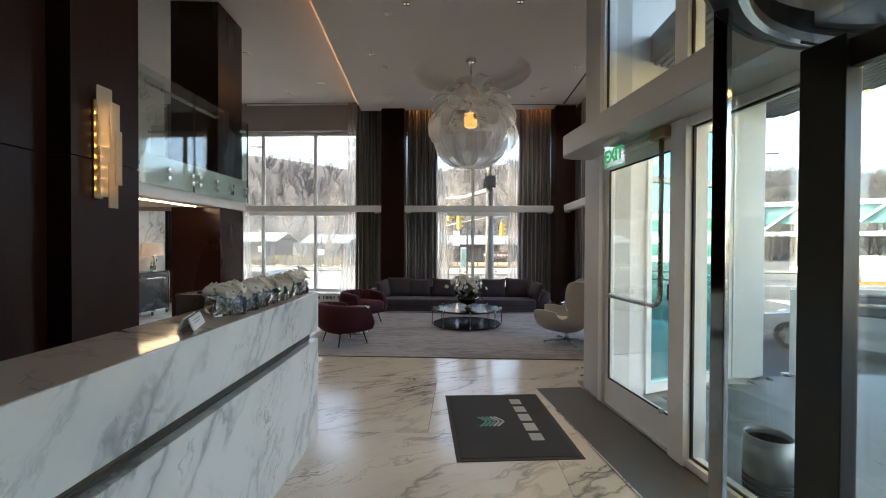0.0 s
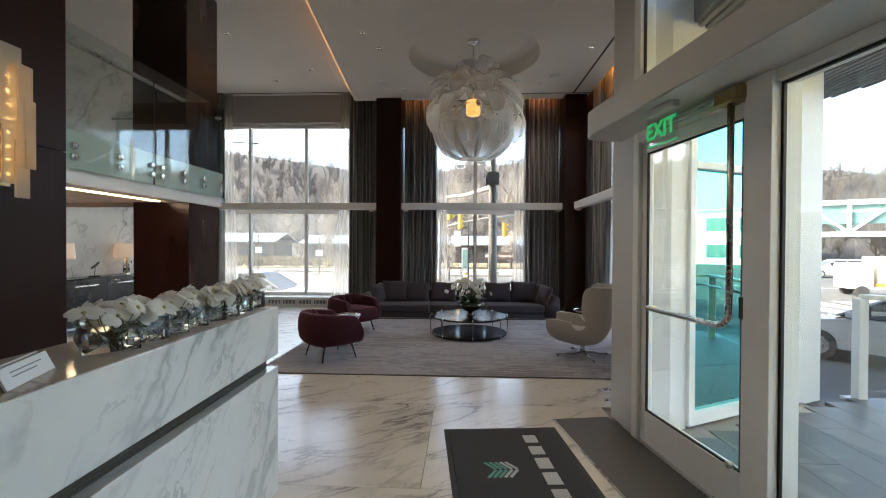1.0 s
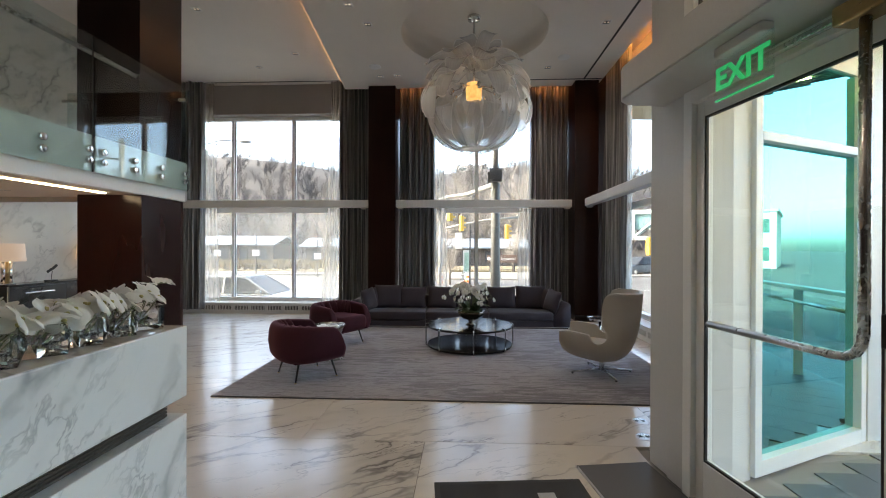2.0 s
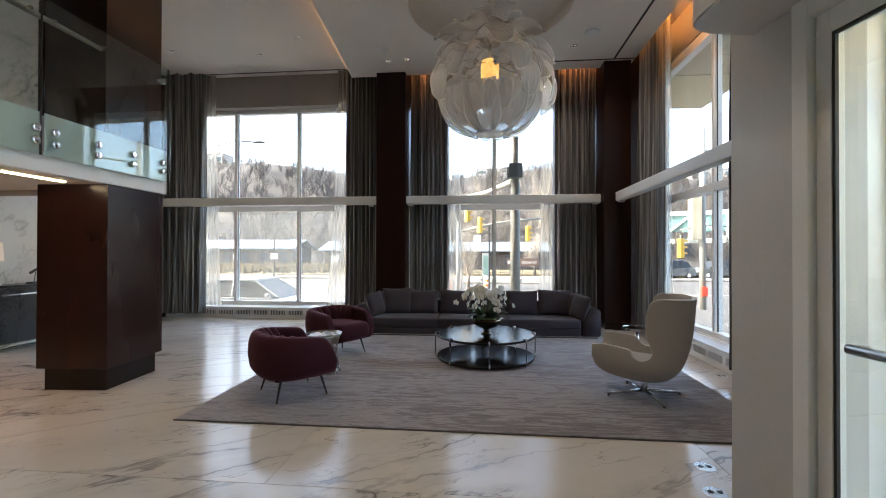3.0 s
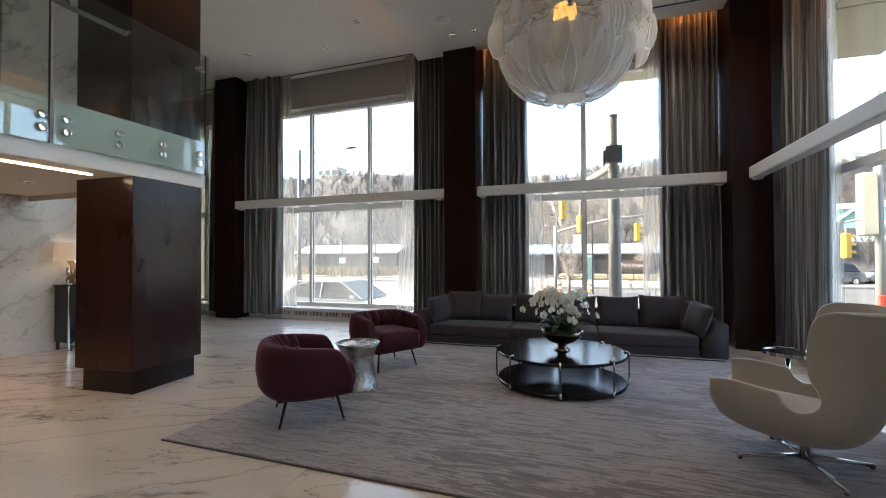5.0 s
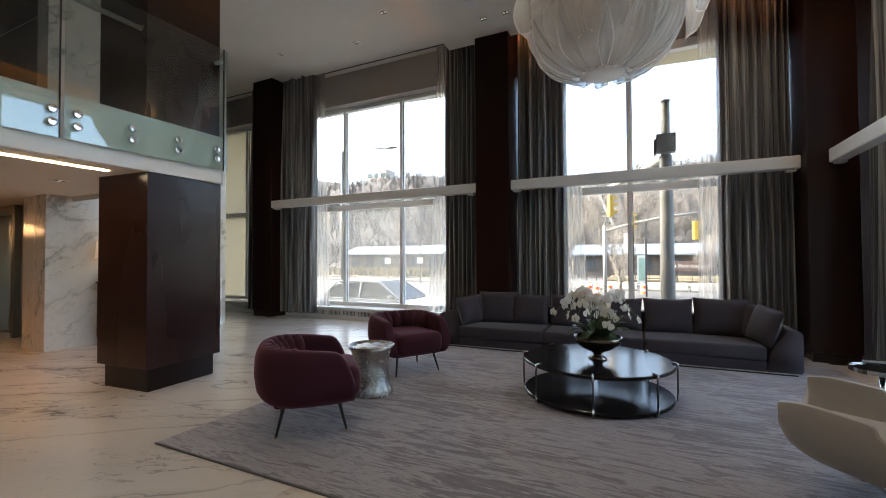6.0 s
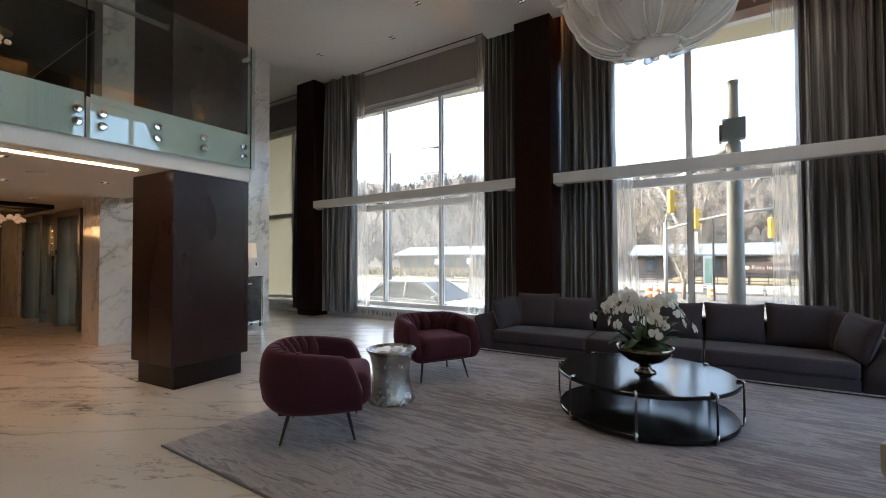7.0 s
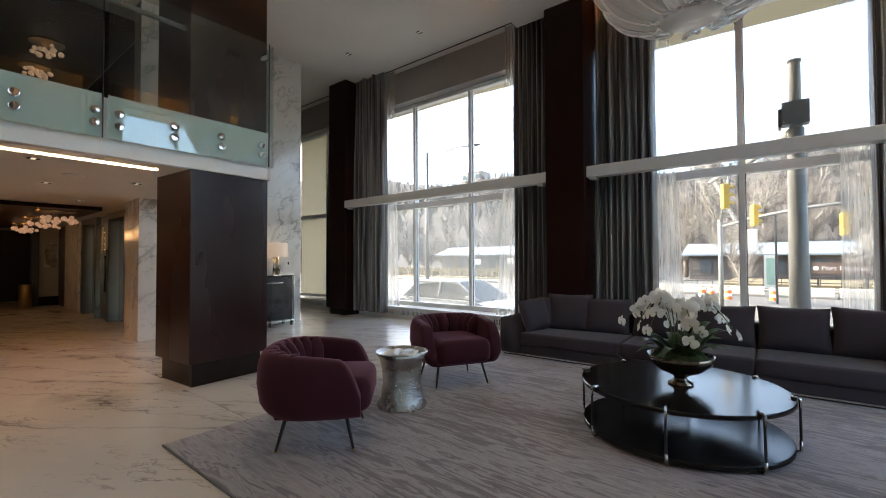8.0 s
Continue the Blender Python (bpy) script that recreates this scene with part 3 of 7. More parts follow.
structure("pillar", ent(box(0.0, 0.30, 0.0, 0.37, 0.0, 4.75, 0.006)), M["pillar"], "pale grey panelled pillar beside the entrance door", "pillar")
structure("pillar_trim", ent(box(-0.012, 0.0, 0.20, 0.37, 0.0, 2.36, 0.003)), M["pillar"], "flat pale casing on the pillar", "trim")
door = thing("door_1", "closed white framed glass entrance door with steel pull", "door", kind="structure")
D0, D1, DH = 0.44, 1.46, 2.28
part("frame", ent(box(-0.03, 0.10, 0.37, 0.44, 0.0, 2.36, 0.004)), M["alu"], door)
part("frame", ent(box(-0.05, 0.12, 1.46, 1.62, 0.0, 2.36, 0.004)), M["alu"], door)
part("head", ent(box(-0.03, 0.10, 0.44, 1.46, DH, 2.36, 0.004)), M["alu"], door)
part("stile", ent(box(0.0, 0.055, D0 + 0.005, D0 + 0.065, 0.01, DH - 0.004, 0.003)), M["alu"], door)
part("stile", ent(box(0.0, 0.055, D1 - 0.065, D1 - 0.005, 0.01, DH - 0.004, 0.003)), M["alu"], door)
part("bottom_rail", ent(box(0.0, 0.055, D0 + 0.065, D1 - 0.065, 0.01, 0.25, 0.003)), M["alu"], door)
part("top_rail", ent(box(0.0, 0.055, D0 + 0.065, D1 - 0.065, DH - 0.09, DH - 0.004, 0.003)), M["alu"], door)
g = part("pane", ent(box(0.02, 0.032, D0 + 0.06, D1 - 0.06, 0.245, DH - 0.085)), M["glassdoor"], door)
g.visible_shadow = False
for y0, y1, z0, z1 in ((D0 + 0.065, D0 + 0.077, 0.25, DH - 0.09), (D1 - 0.077, D1 - 0.065, 0.25, DH - 0.09), (D0 + 0.077, D1 - 0.077, 0.25, 0.262), (D0 + 0.077, D1 - 0.077, DH - 0.102, DH - 0.09)):
    part("gasket", ent(box(0.004, 0.018, y0, y1, z0, z1)), M["gasket"], door)
pull = [(-0.06, 0.62, 1.045), (-0.06, 1.27, 1.045), (-0.06, 1.315, 1.05), (-0.06, 1.35, 1.07), (-0.06, 1.372, 1.105), (-0.06, 1.378, 1.15), (-0.06, 1.378, 2.27)]
part("pull_handle", ent(tube(pull, 0.018, 12)), M["steel"], door, "bent brushed steel pull handle", True)
part("pull_foot", ent(rod((0.0, 0.63, 1.045), (-0.06, 0.63, 1.045), 0.016)), M["steel"], door)
part("closer", ent(box(-0.10, 0.0, 1.29, 1.47, 2.27, 2.345, 0.01)), M["brass"], door, "aged metal door closer")
part("closer_arm", ent(box(-0.075, -0.04, 0.72, 1.29, 2.30, 2.325, 0.004)), M["steel"], door)
part("lock", ent(box(-0.03, 0.0, 1.405, 1.45, 1.10, 1.22, 0.006)), M["blackmetal"], door)
part("bottom_bolt", ent(rod((-0.03, 1.34, 0.27), (0.0, 1.34, 0.27), 0.02)), M["steel"], door)
part("threshold", ent(box(-0.03, 0.12, 0.37, 2.6, 0.0, 0.012)), M["steel"], door)

sl = thing("window_4", "white framed fixed glass sidelight beside the entrance door", "window", kind="structure")
part("window_frame", ent(box(-0.03, 0.09, 2.42, 2.50, 0.0, 2.36, 0.004)), M["alu"], sl)
part("window_frame", ent(box(-0.03, 0.09, 1.62, 2.42, 0.0, 0.06, 0.004)), M["alu"], sl)
part("window_frame", ent(box(-0.03, 0.09, 1.62, 2.42, 2.30, 2.36, 0.004)), M["alu"], sl)
g = part("pane", ent(box(0.02, 0.032, 1.62, 2.42, 0.06, 2.30)), M["glassdoor"], sl)
g.visible_shadow = False
for y0, y1, z0, z1 in ((1.62, 1.635, 0.06, 2.30), (2.405, 2.42, 0.06, 2.30), (1.635, 2.405, 2.285, 2.30), (1.635, 2.405, 0.06, 0.072)):
    part("gasket", ent(box(0.002, 0.018, y0, y1, z0, z1)), M["gasket"], sl)


def header_bm():
    """The bulkhead over the doors, with a rounded end."""
    pts = [(0.14, 0.14), (-0.20, 0.14), (-0.27, 0.155), (-0.32, 0.19), (-0.345, 0.25), (-0.35, 0.33), (-0.35, 5.2), (0.14, 5.2)]
    bm = prism(pts, 2.36, 2.56)
    bmesh.ops.bevel(bm, geom=bm.edges[:], offset=0.006, segments=2, affect="EDGES")
    return ent(bm)


structure("bulkhead", header_bm(), M["pillar"], "pale rounded bulkhead above the entrance doors", "bulkhead")
ov = thing("window_5", "white framed glazing above the entrance doors", "window", kind="structure")
for y0, y1 in ((0.37, 0.45), (1.47, 1.60), (2.6, 2.7), (3.9, 4.0)):
    part("mullion", ent(box(-0.03, 0.10, y0, y1, 2.56, 4.75, 0.004)), M["alu"], ov)
for y0, y1 in ((0.45, 1.47), (1.60, 2.6), (2.7, 3.9)):
    g = part("pane", ent(box(0.02, 0.032, y0, y1, 2.56, 4.75)), M["glassdoor"], ov)
    g.visible_shadow = False
    for p0, p1 in ((y0, y0 + 0.014), (y1 - 0.014, y1)):
        part("gasket", ent(box(0.002, 0.018, p0, p1, 2.56, 4.75)), M["gasket"], ov)
structure("wall_entrance", ent(box(0.0, 0.3, 4.5, 8.6, 0.0, 4.76)), M["pillar"], "pale wall south of the revolving door")
structure("wall_entrance", ent(box(-0.05, 0.35, 0.0, 8.6, 4.74, 5.36)), M["taupe"], "plaster wall above the entrance glazing")

# exit sign hanging from the bulkhead
ex = thing("exit_sign", "clear edge-lit exit sign with green letters under the bulkhead", "sign", ENT @ pose(-0.24, 1.04, 0))
part("canopy", box(-0.03, 0.03, -0.13, 0.13, 2.315, 2.36, 0.008), M["white"], ex)
g = part("panel", box(-0.005, 0.005, -0.155, 0.155, 2.13, 2.317, 0.002), M["glassdoor"], ex, "clear edge-lit acrylic panel")


def letters(text, height, mat, m, name="letters", parent=None, label="", depth=0.002, bold=0.0):
    cu = bpy.data.curves.new(name, "FONT")
    cu.body, cu.size, cu.extrude, cu.align_x, cu.align_y = text, height, depth, "CENTER", "CENTER"
    cu.offset = bold
    tmp = bpy.data.objects.new(name, cu)
    scene.collection.objects.link(tmp)
    me = bpy.data.meshes.new_from_object(tmp.evaluated_get(bpy.context.evaluated_depsgraph_get()))
    bpy.data.objects.remove(tmp)
    me.transform(m)
    me.materials.append(mat)
    ob = new(name, me)
    if parent is not None:
        ob.parent = parent
    if label:
        ob["label"] = label
    return ob


letters("EXIT", 0.14, M["exitg"], Matrix.Translation((-0.008, 0, 2.215)) @ Matrix(((0, 0, -1, 0), (1, 0, 0, 0), (0, 1, 0, 0), (0, 0, 0, 1))), "letters", ex, "glowing green letters", bold=0.004)
part("edge_glow", box(-0.006, 0.006, -0.15, 0.15, 2.125, 2.131), M["exitg"], ex)

# revolving door drum
RC = Vector((1.605, 0.83, 0))
rev = thing("door_2", "glass revolving door in a dark and chrome frame", "door", kind="structure")


def arc_wall(r, a0, a1, z0, z1, thick, seg=20):
    bm = bmesh.new()
    def fn(u, v):
        a = radians(a0 + (a1 - a0) * u)
        q = v * 4
        rr = r + thick / 2 * (1 if q in (1, 2) else -1)
        zz = z1 if q in (2, 3) else z0
        return (RC.x + rr * math.cos(a), RC.y + rr * math.sin(a), zz)
    grid(fn, seg, 4, wrap_v=True, bm=bm)
    bmesh.ops.recalc_face_normals(bm, faces=bm.faces[:])
    return bm


for a0, a1 in ((42, 136), (222, 316)):
    g = part("curved_pane", arc_wall(0.98, a0, a1, 0.05, 2.30, 0.012), M["glassdoor"], rev, smooth=False)
    g.visible_shadow = False
    part("bottom_rail", arc_wall(0.98, a0, a1, 0.0, 0.06, 0.05), M["chrome"], rev)
    for a in (a0, a1):
        p = RC + Vector((0.98 * math.cos(radians(a)), 0.98 * math.sin(radians(a)), 0))
        part("post", moved(box(-0.022, 0.022, -0.03, 0.03, 0, 2.32, 0.004), Matrix.Translation(p) @ Matrix.Rotation(radians(a), 4, "Z")), M["postchrome"], rev, "dark polished metal post")
part("canopy", lathe([(0.93, 2.30), (1.0, 2.30), (1.02, 2.32), (1.02, 2.42), (0.93, 2.42), (0.93, 2.30)], 48), M["blackmetal"], rev)
bmring = lathe([(0.895, 2.275), (0.92, 2.275), (0.92, 2.31), (0.895, 2.31), (0.895, 2.275)], 64)
tg = part("top_pane", lathe([(0.0, 2.335), (0.93, 2.335), (0.93, 2.345), (0.0, 2.345)], 32), M["glassdoor"], rev)
tg.location, tg.visible_shadow = RC, False
part("track_ring", bmring, M["chrome"], rev)
for ob in rev.children:
    if ob.name.startswith(("canopy", "track_ring")):
        ob.location = RC
for k in range(3):
    a = radians(105 + 120 * k)
    d = Vector((math.cos(a), math.sin(a), 0))
    mleaf = Matrix.Translation(RC) @ Matrix.Rotation(a, 4, "Z")
    st = part("wing_stile", box(0.78, 0.94, -0.04, 0.04, 0.06, 2.26, 0.004), M["blackmetal"], rev, "black metal wing stile")
    st.matrix_local = mleaf
    rl = part("wing_rail", box(0.06, 0.84, -0.022, 0.022, 0.06, 0.16, 0.003), M["blackmetal"], rev)
    rl.matrix_local = mleaf
    rl = part("wing_rail", box(0.06, 0.84, -0.022, 0.022, 2.14, 2.24, 0.003), M["blackmetal"], rev)
    rl.matrix_local = mleaf
    gl = part("wing_pane", box(0.06, 0.84, -0.005, 0.005, 0.16, 2.14), M["glassdoor"], rev)
    gl.matrix_local, gl.visible_shadow = mleaf, False
part("centre_shaft", rod((RC.x, RC.y, 0), (RC.x, RC.y, 2.30), 0.05), M["blackmetal"], rev, smooth=True)

# ---- outside: slanted facade, deck, railing, street ----
FAC = Matrix.Translation((1.80, 4.33, 0)) @ Matrix.Rotation(math.atan2(0.61, 1.24), 4, "Z")


def fac(bm):
    return moved(bm, FAC)


structure("facade", fac(box(-0.35, 0.06, 0.0, 0.2, -0.05, 4.9)), M["white"], "white panelled facade pier outside the entrance")
structure("facade", fac(box(1.40, 1.97, -0.04, 0.4, -0.05, 4.9, 0.004)), M["white"], "white panelled facade pier at the corner")
structure("facade", fac(box(0.06, 1.40, 0.0, 0.2, 2.75, 4.9)), M["white"], "white panelled facade above the coated window")
fw = thing("window_6", "teal coated facade window in a white frame", "window", kind="structure")
part("window_frame", fac(box(0.06, 0.13, -0.03, 0.1, 0.0, 2.75, 0.003)), M["alu"], fw)
part("window_frame", fac(box(1.33, 1.40, -0.03, 0.1, 0.0, 2.75, 0.003)), M["alu"], fw)
part("window_frame", fac(box(0.13, 1.33, -0.03, 0.1, 0.0, 0.10, 0.003)), M["alu"], fw)
part("transom", fac(box(0.13, 1.33, -0.03, 0.1, 2.14, 2.20, 0.003)), M["alu"], fw)
for z0, z1 in ((0.10, 2.14), (2.20, 2.75)):
    part("pane", fac(box(0.13, 1.33, 0.02, 0.035, z0, z1)), M["teal"], fw)
structure("wall_backing", fac(box(0.0, 1.45, 0.42, 0.5, 0.0, 4.9)), M["taupe"], "plain inner wall behind the coated window")

# ---- balcony balustrade ----
bal = thing("balustrade", "clear glass balustrade panels on steel standoffs with a steel handrail", "balustrade", kind="structure")
GX = BAL_X + 0.085
for y0, y1 in ((3.0, 5.475), (5.505, BAL_N - 0.01)):
    g = part("glass_panel", box(GX, GX + 0.015, y0, y1, 2.165, 3.47, 0.003), M["glassbal"], bal)
    g.visible_shadow = False
    part("frosted_band", box(GX - 0.004, GX - 0.001, y0 + 0.005, y1 - 0.005, 2.17, 2.52), M["frost"], bal, "pale green glass band over the slab edge")
    part("panel_edge", box(GX - 0.001, GX + 0.016, y1 - 0.004, y1 + 0.002, 2.165, 3.47), M["gasket"], bal, "dark glass edge")
g = part("glass_panel", box(-5.2, GX, BAL_N + 0.03, BAL_N + 0.045, 2.165, 3.47, 0.003), M["glassbal"], bal)
g.visible_shadow = False
disc = lathe([(0.0, 0.0), (0.034, 0.0), (0.034, 0.022), (0.031, 0.027), (0.026, 0.028), (0.024, 0.0255), (0.0, 0.0265)], 24)
disc_mesh = bpy.data.meshes.new("standoff")
moved(disc, Matrix.Rotation(radians(90), 4, "Y"))
disc.to_mesh(disc_mesh)
disc.free()
disc_mesh.materials.append(M["chrome"])
for y in (3.3, 3.9, 4.45, 4.97, 5.42, 5.58, 5.98, 6.385, 6.79):
    for z in (2.275, 2.375):
        ob = new("standoff", disc_mesh)
        ob.location = (GX + 0.015, y, z)
        ob.parent = bal
rail = bmesh.new()
merge(rail, rod((GX - 0.07, 3.0, 3.34), (GX - 0.07, 6.1, 3.34), 0.022, seg=16))
part("handrail", rail, M["steel"], bal, "brushed steel handrail", True)
for y in (3.6, 5.4, 5.6, 6.08):
    part("rail_bracket", rod((GX, y, 3.34), (GX - 0.07, y, 3.34), 0.014), M["chrome"], bal, smooth=True)
part("handrail", rod((-5.2, BAL_N - 0.03, 3.34), (GX - 0.02, BAL_N - 0.03, 3.34), 0.02, seg=14), M["steel"], bal, smooth=True)
part("rail_bracket", rod((-3.75, BAL_N - 0.03, 3.34), (-3.75, BAL_N + 0.04, 3.34), 0.014), M["chrome"], bal, smooth=True)
part("rail_bracket", rod((-3.62, BAL_N - 0.03, 3.34), (-3.62, BAL_N + 0.04, 3.34), 0.024), M["chrome"], bal, smooth=True)
structure("balcony_lip", box(-3.98, BAL_X - 0.002, 3.0, BAL_N - 0.002, 2.030, 2.098), M["ceiling"], "painted downstand behind the balcony edge", "balcony")
structure("light_strip", box(-3.85, -3.81, 3.0, 5.95, 2.018, 2.0295), M["led"], "warm light strip in the balcony soffit", "light strip")

# ---- reception desk ----
DESK = Matrix.Translation((-1.115, 3.28, 0)) @ Matrix.Rotation(radians(1.45), 4, "Z")
desk = thing("reception_desk", "white marble reception desk with a recessed metal band", "desk", DESK)
part("upper_block", box(-0.40, 0.0, -4.9, 0.0, 0.83, 1.12, 0.004), M["counter"], desk, "white marble counter ledge")
part("lower_block", box(-0.36, 0.0, -4.9, 0.0, 0.0, 0.757, 0.004), M["counter"], desk, "white marble desk front")
part("metal_band", box(-0.34, -0.055, -4.88, -0.055, 0.757, 0.83), M["band"], desk, "recessed ribbed metal band")
LEDGE = marble("ledge_marble", (0.50, 0.45, 0.40), (0.18, 0.16, 0.145), (0.44, 0.385, 0.34), 0.08, 1.6, 0.9)
part("end_pedestal", box(-0.86, -0.402, -0.42, 0.0, 0.0, 1.145, 0.004), LEDGE, desk, "warm grey marble end pedestal")
part("worktop", box(-1.05, -0.36, -4.6, -0.44, 0.70, 0.74, 0.004), M["walnut2"], desk, "dark staff worktop")
ribs = bmesh.new()
for k in range(5):
    box(-0.062, -0.050, -4.88, -0.05, 0.762 + k * 0.013, 0.770 + k * 0.013, bm=ribs)
part("band_ribs", ribs, M["band"], desk)["kind"] = "stuff"
part("top_veneer", box(-0.392, -0.008, -4.89, -0.008, 1.1195, 1.1215), LEDGE, desk, "polished warm grey ledge top")

card = thing("card_holder", "small white folded card on the reception desk", "card", DESK @ pose(-0.13, -1.42, 1.122, 0, 0, 20))
for s in (1, -1):
    ob = part("card_leaf", box(-0.003, 0.003, -0.11, 0.11, 0.0, 0.058), plain("card_stock", (0.72, 0.73, 0.74), 0.6, vary=0.03), card)
    ob.matrix_local = pose(s * 0.032, 0, 0, 0, -s * 24, 0)
for k in range(2):
    bar = part("print_bar", box(0.0036, 0.0044, -0.07, 0.07 - 0.03 * k, 0.038 - 0.012 * k, 0.042 - 0.012 * k), plain("grey_print", (0.3, 0.3, 0.32), 0.6), card)
    bar.matrix_local = pose(0.032, 0, 0, 0, -24, 0)
tab = thing("tablet", "thin dark leather folder lying on the marble pedestal", "folder", DESK @ pose(-0.62, -0.2, 1.141, 0, 0, 8))
part("cover", box(-0.16, 0.16, -0.11, 0.11, 0.0, 0.012, 0.003), M["walnut2"], tab)
part("sheet", box(-0.13, 0.10, -0.09, 0.08, 0.012, 0.014), plain("paper", (0.70, 0.69, 0.66), 0.7, vary=0.04), tab)

# orchid troughs: crystal cubes filled with blooms along the ledge
def orchid_petal():
    """Thin white petals: matt, with light glowing through them."""
    n = Nodes("orchid_petal", 0.6, 0.0, (0.86, 0.84, 0.79))
    n.set("Base Color", n.ramp(n.noise(n.coords(), 30.0, 3), (0.3, (0.80, 0.78, 0.71)), (0.7, (0.90, 0.885, 0.84))))
    trl = n.node("BsdfTranslucent", Color=(0.90, 0.89, 0.83, 1))
    mx = n.node("MixShader", Fac=0.42)
    n.tree.links.new(n.bsdf.outputs[0], mx.inputs[1])
    n.tree.links.new(trl.outputs[0], mx.inputs[2])
    n.tree.links.new(mx.outputs[0], n.tree.nodes["Material Output"].inputs["Surface"])
    return n.mat


petal_mat = orchid_petal()
lip_mat = plain("orchid_lip", (0.55, 0.50, 0.20), 0.5, vary=0.3)
leaf_mat = plain("orchid_leaf", (0.045, 0.085, 0.025), 0.35, vary=0.35, grain=25)
stem_mat = plain("orchid_stem", (0.10, 0.13, 0.04), 0.5, vary=0.2)
moss_mat = plain("moss", (0.05, 0.075, 0.02), 0.9, vary=0.5, grain=90, bump=0.5)


def bloom(bm, at, facing, size, rng):
    """A moth orchid: three sepals, two broad petals and a small lip."""
    turn = facing.to_track_quat("Z", "Y").to_matrix().to_4x4()
    spin = Matrix.Rotation(rng.uniform(-0.5, 0.5), 4, "Z")
    m = Matrix.Translation(at) @ turn @ spin
    specs = [(90, 0.9, 0.32, 0), (215, 0.85, 0.30, 0), (325, 0.85, 0.30, 0), (10, 1.0, 0.52, 0.03), (170, 1.0, 0.52, 0.03)]
    for ang, ln, wd, lift in specs:
        a = radians(ang)
        d, s = Vector((math.cos(a), math.sin(a), 0)), Vector((-math.sin(a), math.cos(a), 0))
        prof = ((0.05, 0.05), (0.35, 0.85), (0.7, 1.0), (0.95, 0.55), (1.05, 0.05))
        left, right, mid = [], [], []
        for t, w in prof:
            zz = 0.10 * math.sin(t * 2.6) - 0.12 * t * t + lift
            c = d * t * ln
            mid.append(bm.verts.new(m @ ((c + Vector((0, 0, zz + 0.05))) * size)))
            left.append(bm.verts.new(m @ ((c + s * w * wd + Vector((0, 0, zz))) * size)))
            right.append(bm.verts.new(m @ ((c - s * w * wd + Vector((0, 0, zz))) * size)))
        for i in range(len(prof) - 1):
            bm.faces.new((left[i], mid[i], mid[i + 1], left[i + 1]))
            bm.faces.new((mid[i], right[i], right[i + 1], mid[i + 1]))


def lips(bm, at, facing, size):
    merge(bm, moved(lathe([(0.0, 0.02), (0.12, 0.05), (0.16, 0.14), (0.06, 0.22), (0.0, 0.24)], 7), Matrix.Translation(at) @ facing.to_track_quat("Z", "Y").to_matrix().to_4x4() @ Matrix.Scale(size, 4)))


crystal = Nodes("cut_crystal", 0.02, 0.0, (0.95, 0.97, 0.96), Transmission_Weight=1.0, IOR=1.45).mat


def crystal_vase(m, k):
    rng = random.Random(40 + k)
    v = thing("crystal_vase", "faceted clear crystal cube vase with white orchid blooms on the desk", "vase", m, "vases on the desk")
    # faceted cup: four faces, each folded into a diamond
    bm = bmesh.new()
    s, h = 0.080, 0.092
    top = [bm.verts.new((s * a, s * b, h)) for a, b in ((1, 1), (-1, 1), (-1, -1), (1, -1))]
    low = [bm.verts.new((s * a, s * b, 0)) for a, b in ((1, 1), (-1, 1), (-1, -1), (1, -1))]
    mids = [bm.verts.new((0.78 * s * a, 0.78 * s * b, h * 0.5)) for a, b in ((0, 1.6), (-1.6, 0), (0, -1.6), (1.6, 0))]
    order = ((0, 1), (1, 2), (2, 3), (3, 0))
    for q, (i, j) in enumerate(order):
        c = mids[q]
        bm.faces.new((top[i], top[j], c))
        bm.faces.new((low[j], low[i], c))
        bm.faces.new((top[i], c, low[i]))
        bm.faces.new((top[j], low[j], c))
    bm.faces.new(low)
    inn = [bm.verts.new((0.82 * c.co.x, 0.82 * c.co.y, h)) for c in top]
    inl = [bm.verts.new((0.75 * c.co.x, 0.75 * c.co.y, 0.018)) for c in low]
    for i in range(4):
        j = (i + 1) % 4
        bm.faces.new((top[i], inn[i], inn[j], top[j]))
        bm.faces.new((inn[i], inl[i], inl[j], inn[j]))
    bm.faces.new(inl)
    bmesh.ops.recalc_face_normals(bm, faces=bm.faces[:])
    part("cup", bm, crystal, v, "faceted clear crystal cup")
    fl, lp = bmesh.new(), bmesh.new()
    st = bmesh.new()
    for i in range(9):
        a = i * 2.4 + rng.uniform(-0.5, 0.5)
        r = 0.015 + 0.125 * math.sqrt((i + 0.5) / 9)
        at = Vector((0.75 * r * math.cos(a), r * math.sin(a), 0.115 + rng.uniform(-0.005, 0.05) - 0.20 * r))
        face = Vector((math.cos(a) * 0.8 + rng.uniform(-0.5, 0.5), math.sin(a) * 0.8 + rng.uniform(-0.5, 0.5), rng.uniform(0.5, 1.3))).normalized()
        bloom(fl, at, face, rng.uniform(0.048, 0.064), rng)
        lips(lp, at, face, 0.05)
        merge(st, rod((0.3 * at.x, 0.3 * at.y, 0.03), at, 0.002, 0.0015, 5))
    ob = part("blossom", fl, petal_mat, v, "white orchid blooms", True)
    part("flower_centre", lp, lip_mat, v, "yellow flower centres", True)["kind"] = "stuff"
    part("stems", st, stem_mat, v)
    return v


for k in range(8):
    crystal_vase(DESK @ pose(-0.17, -1.06 + 0.142 * k, 1.122, 0, 0, 45 + 4 * math.sin(k * 2.1)), k)

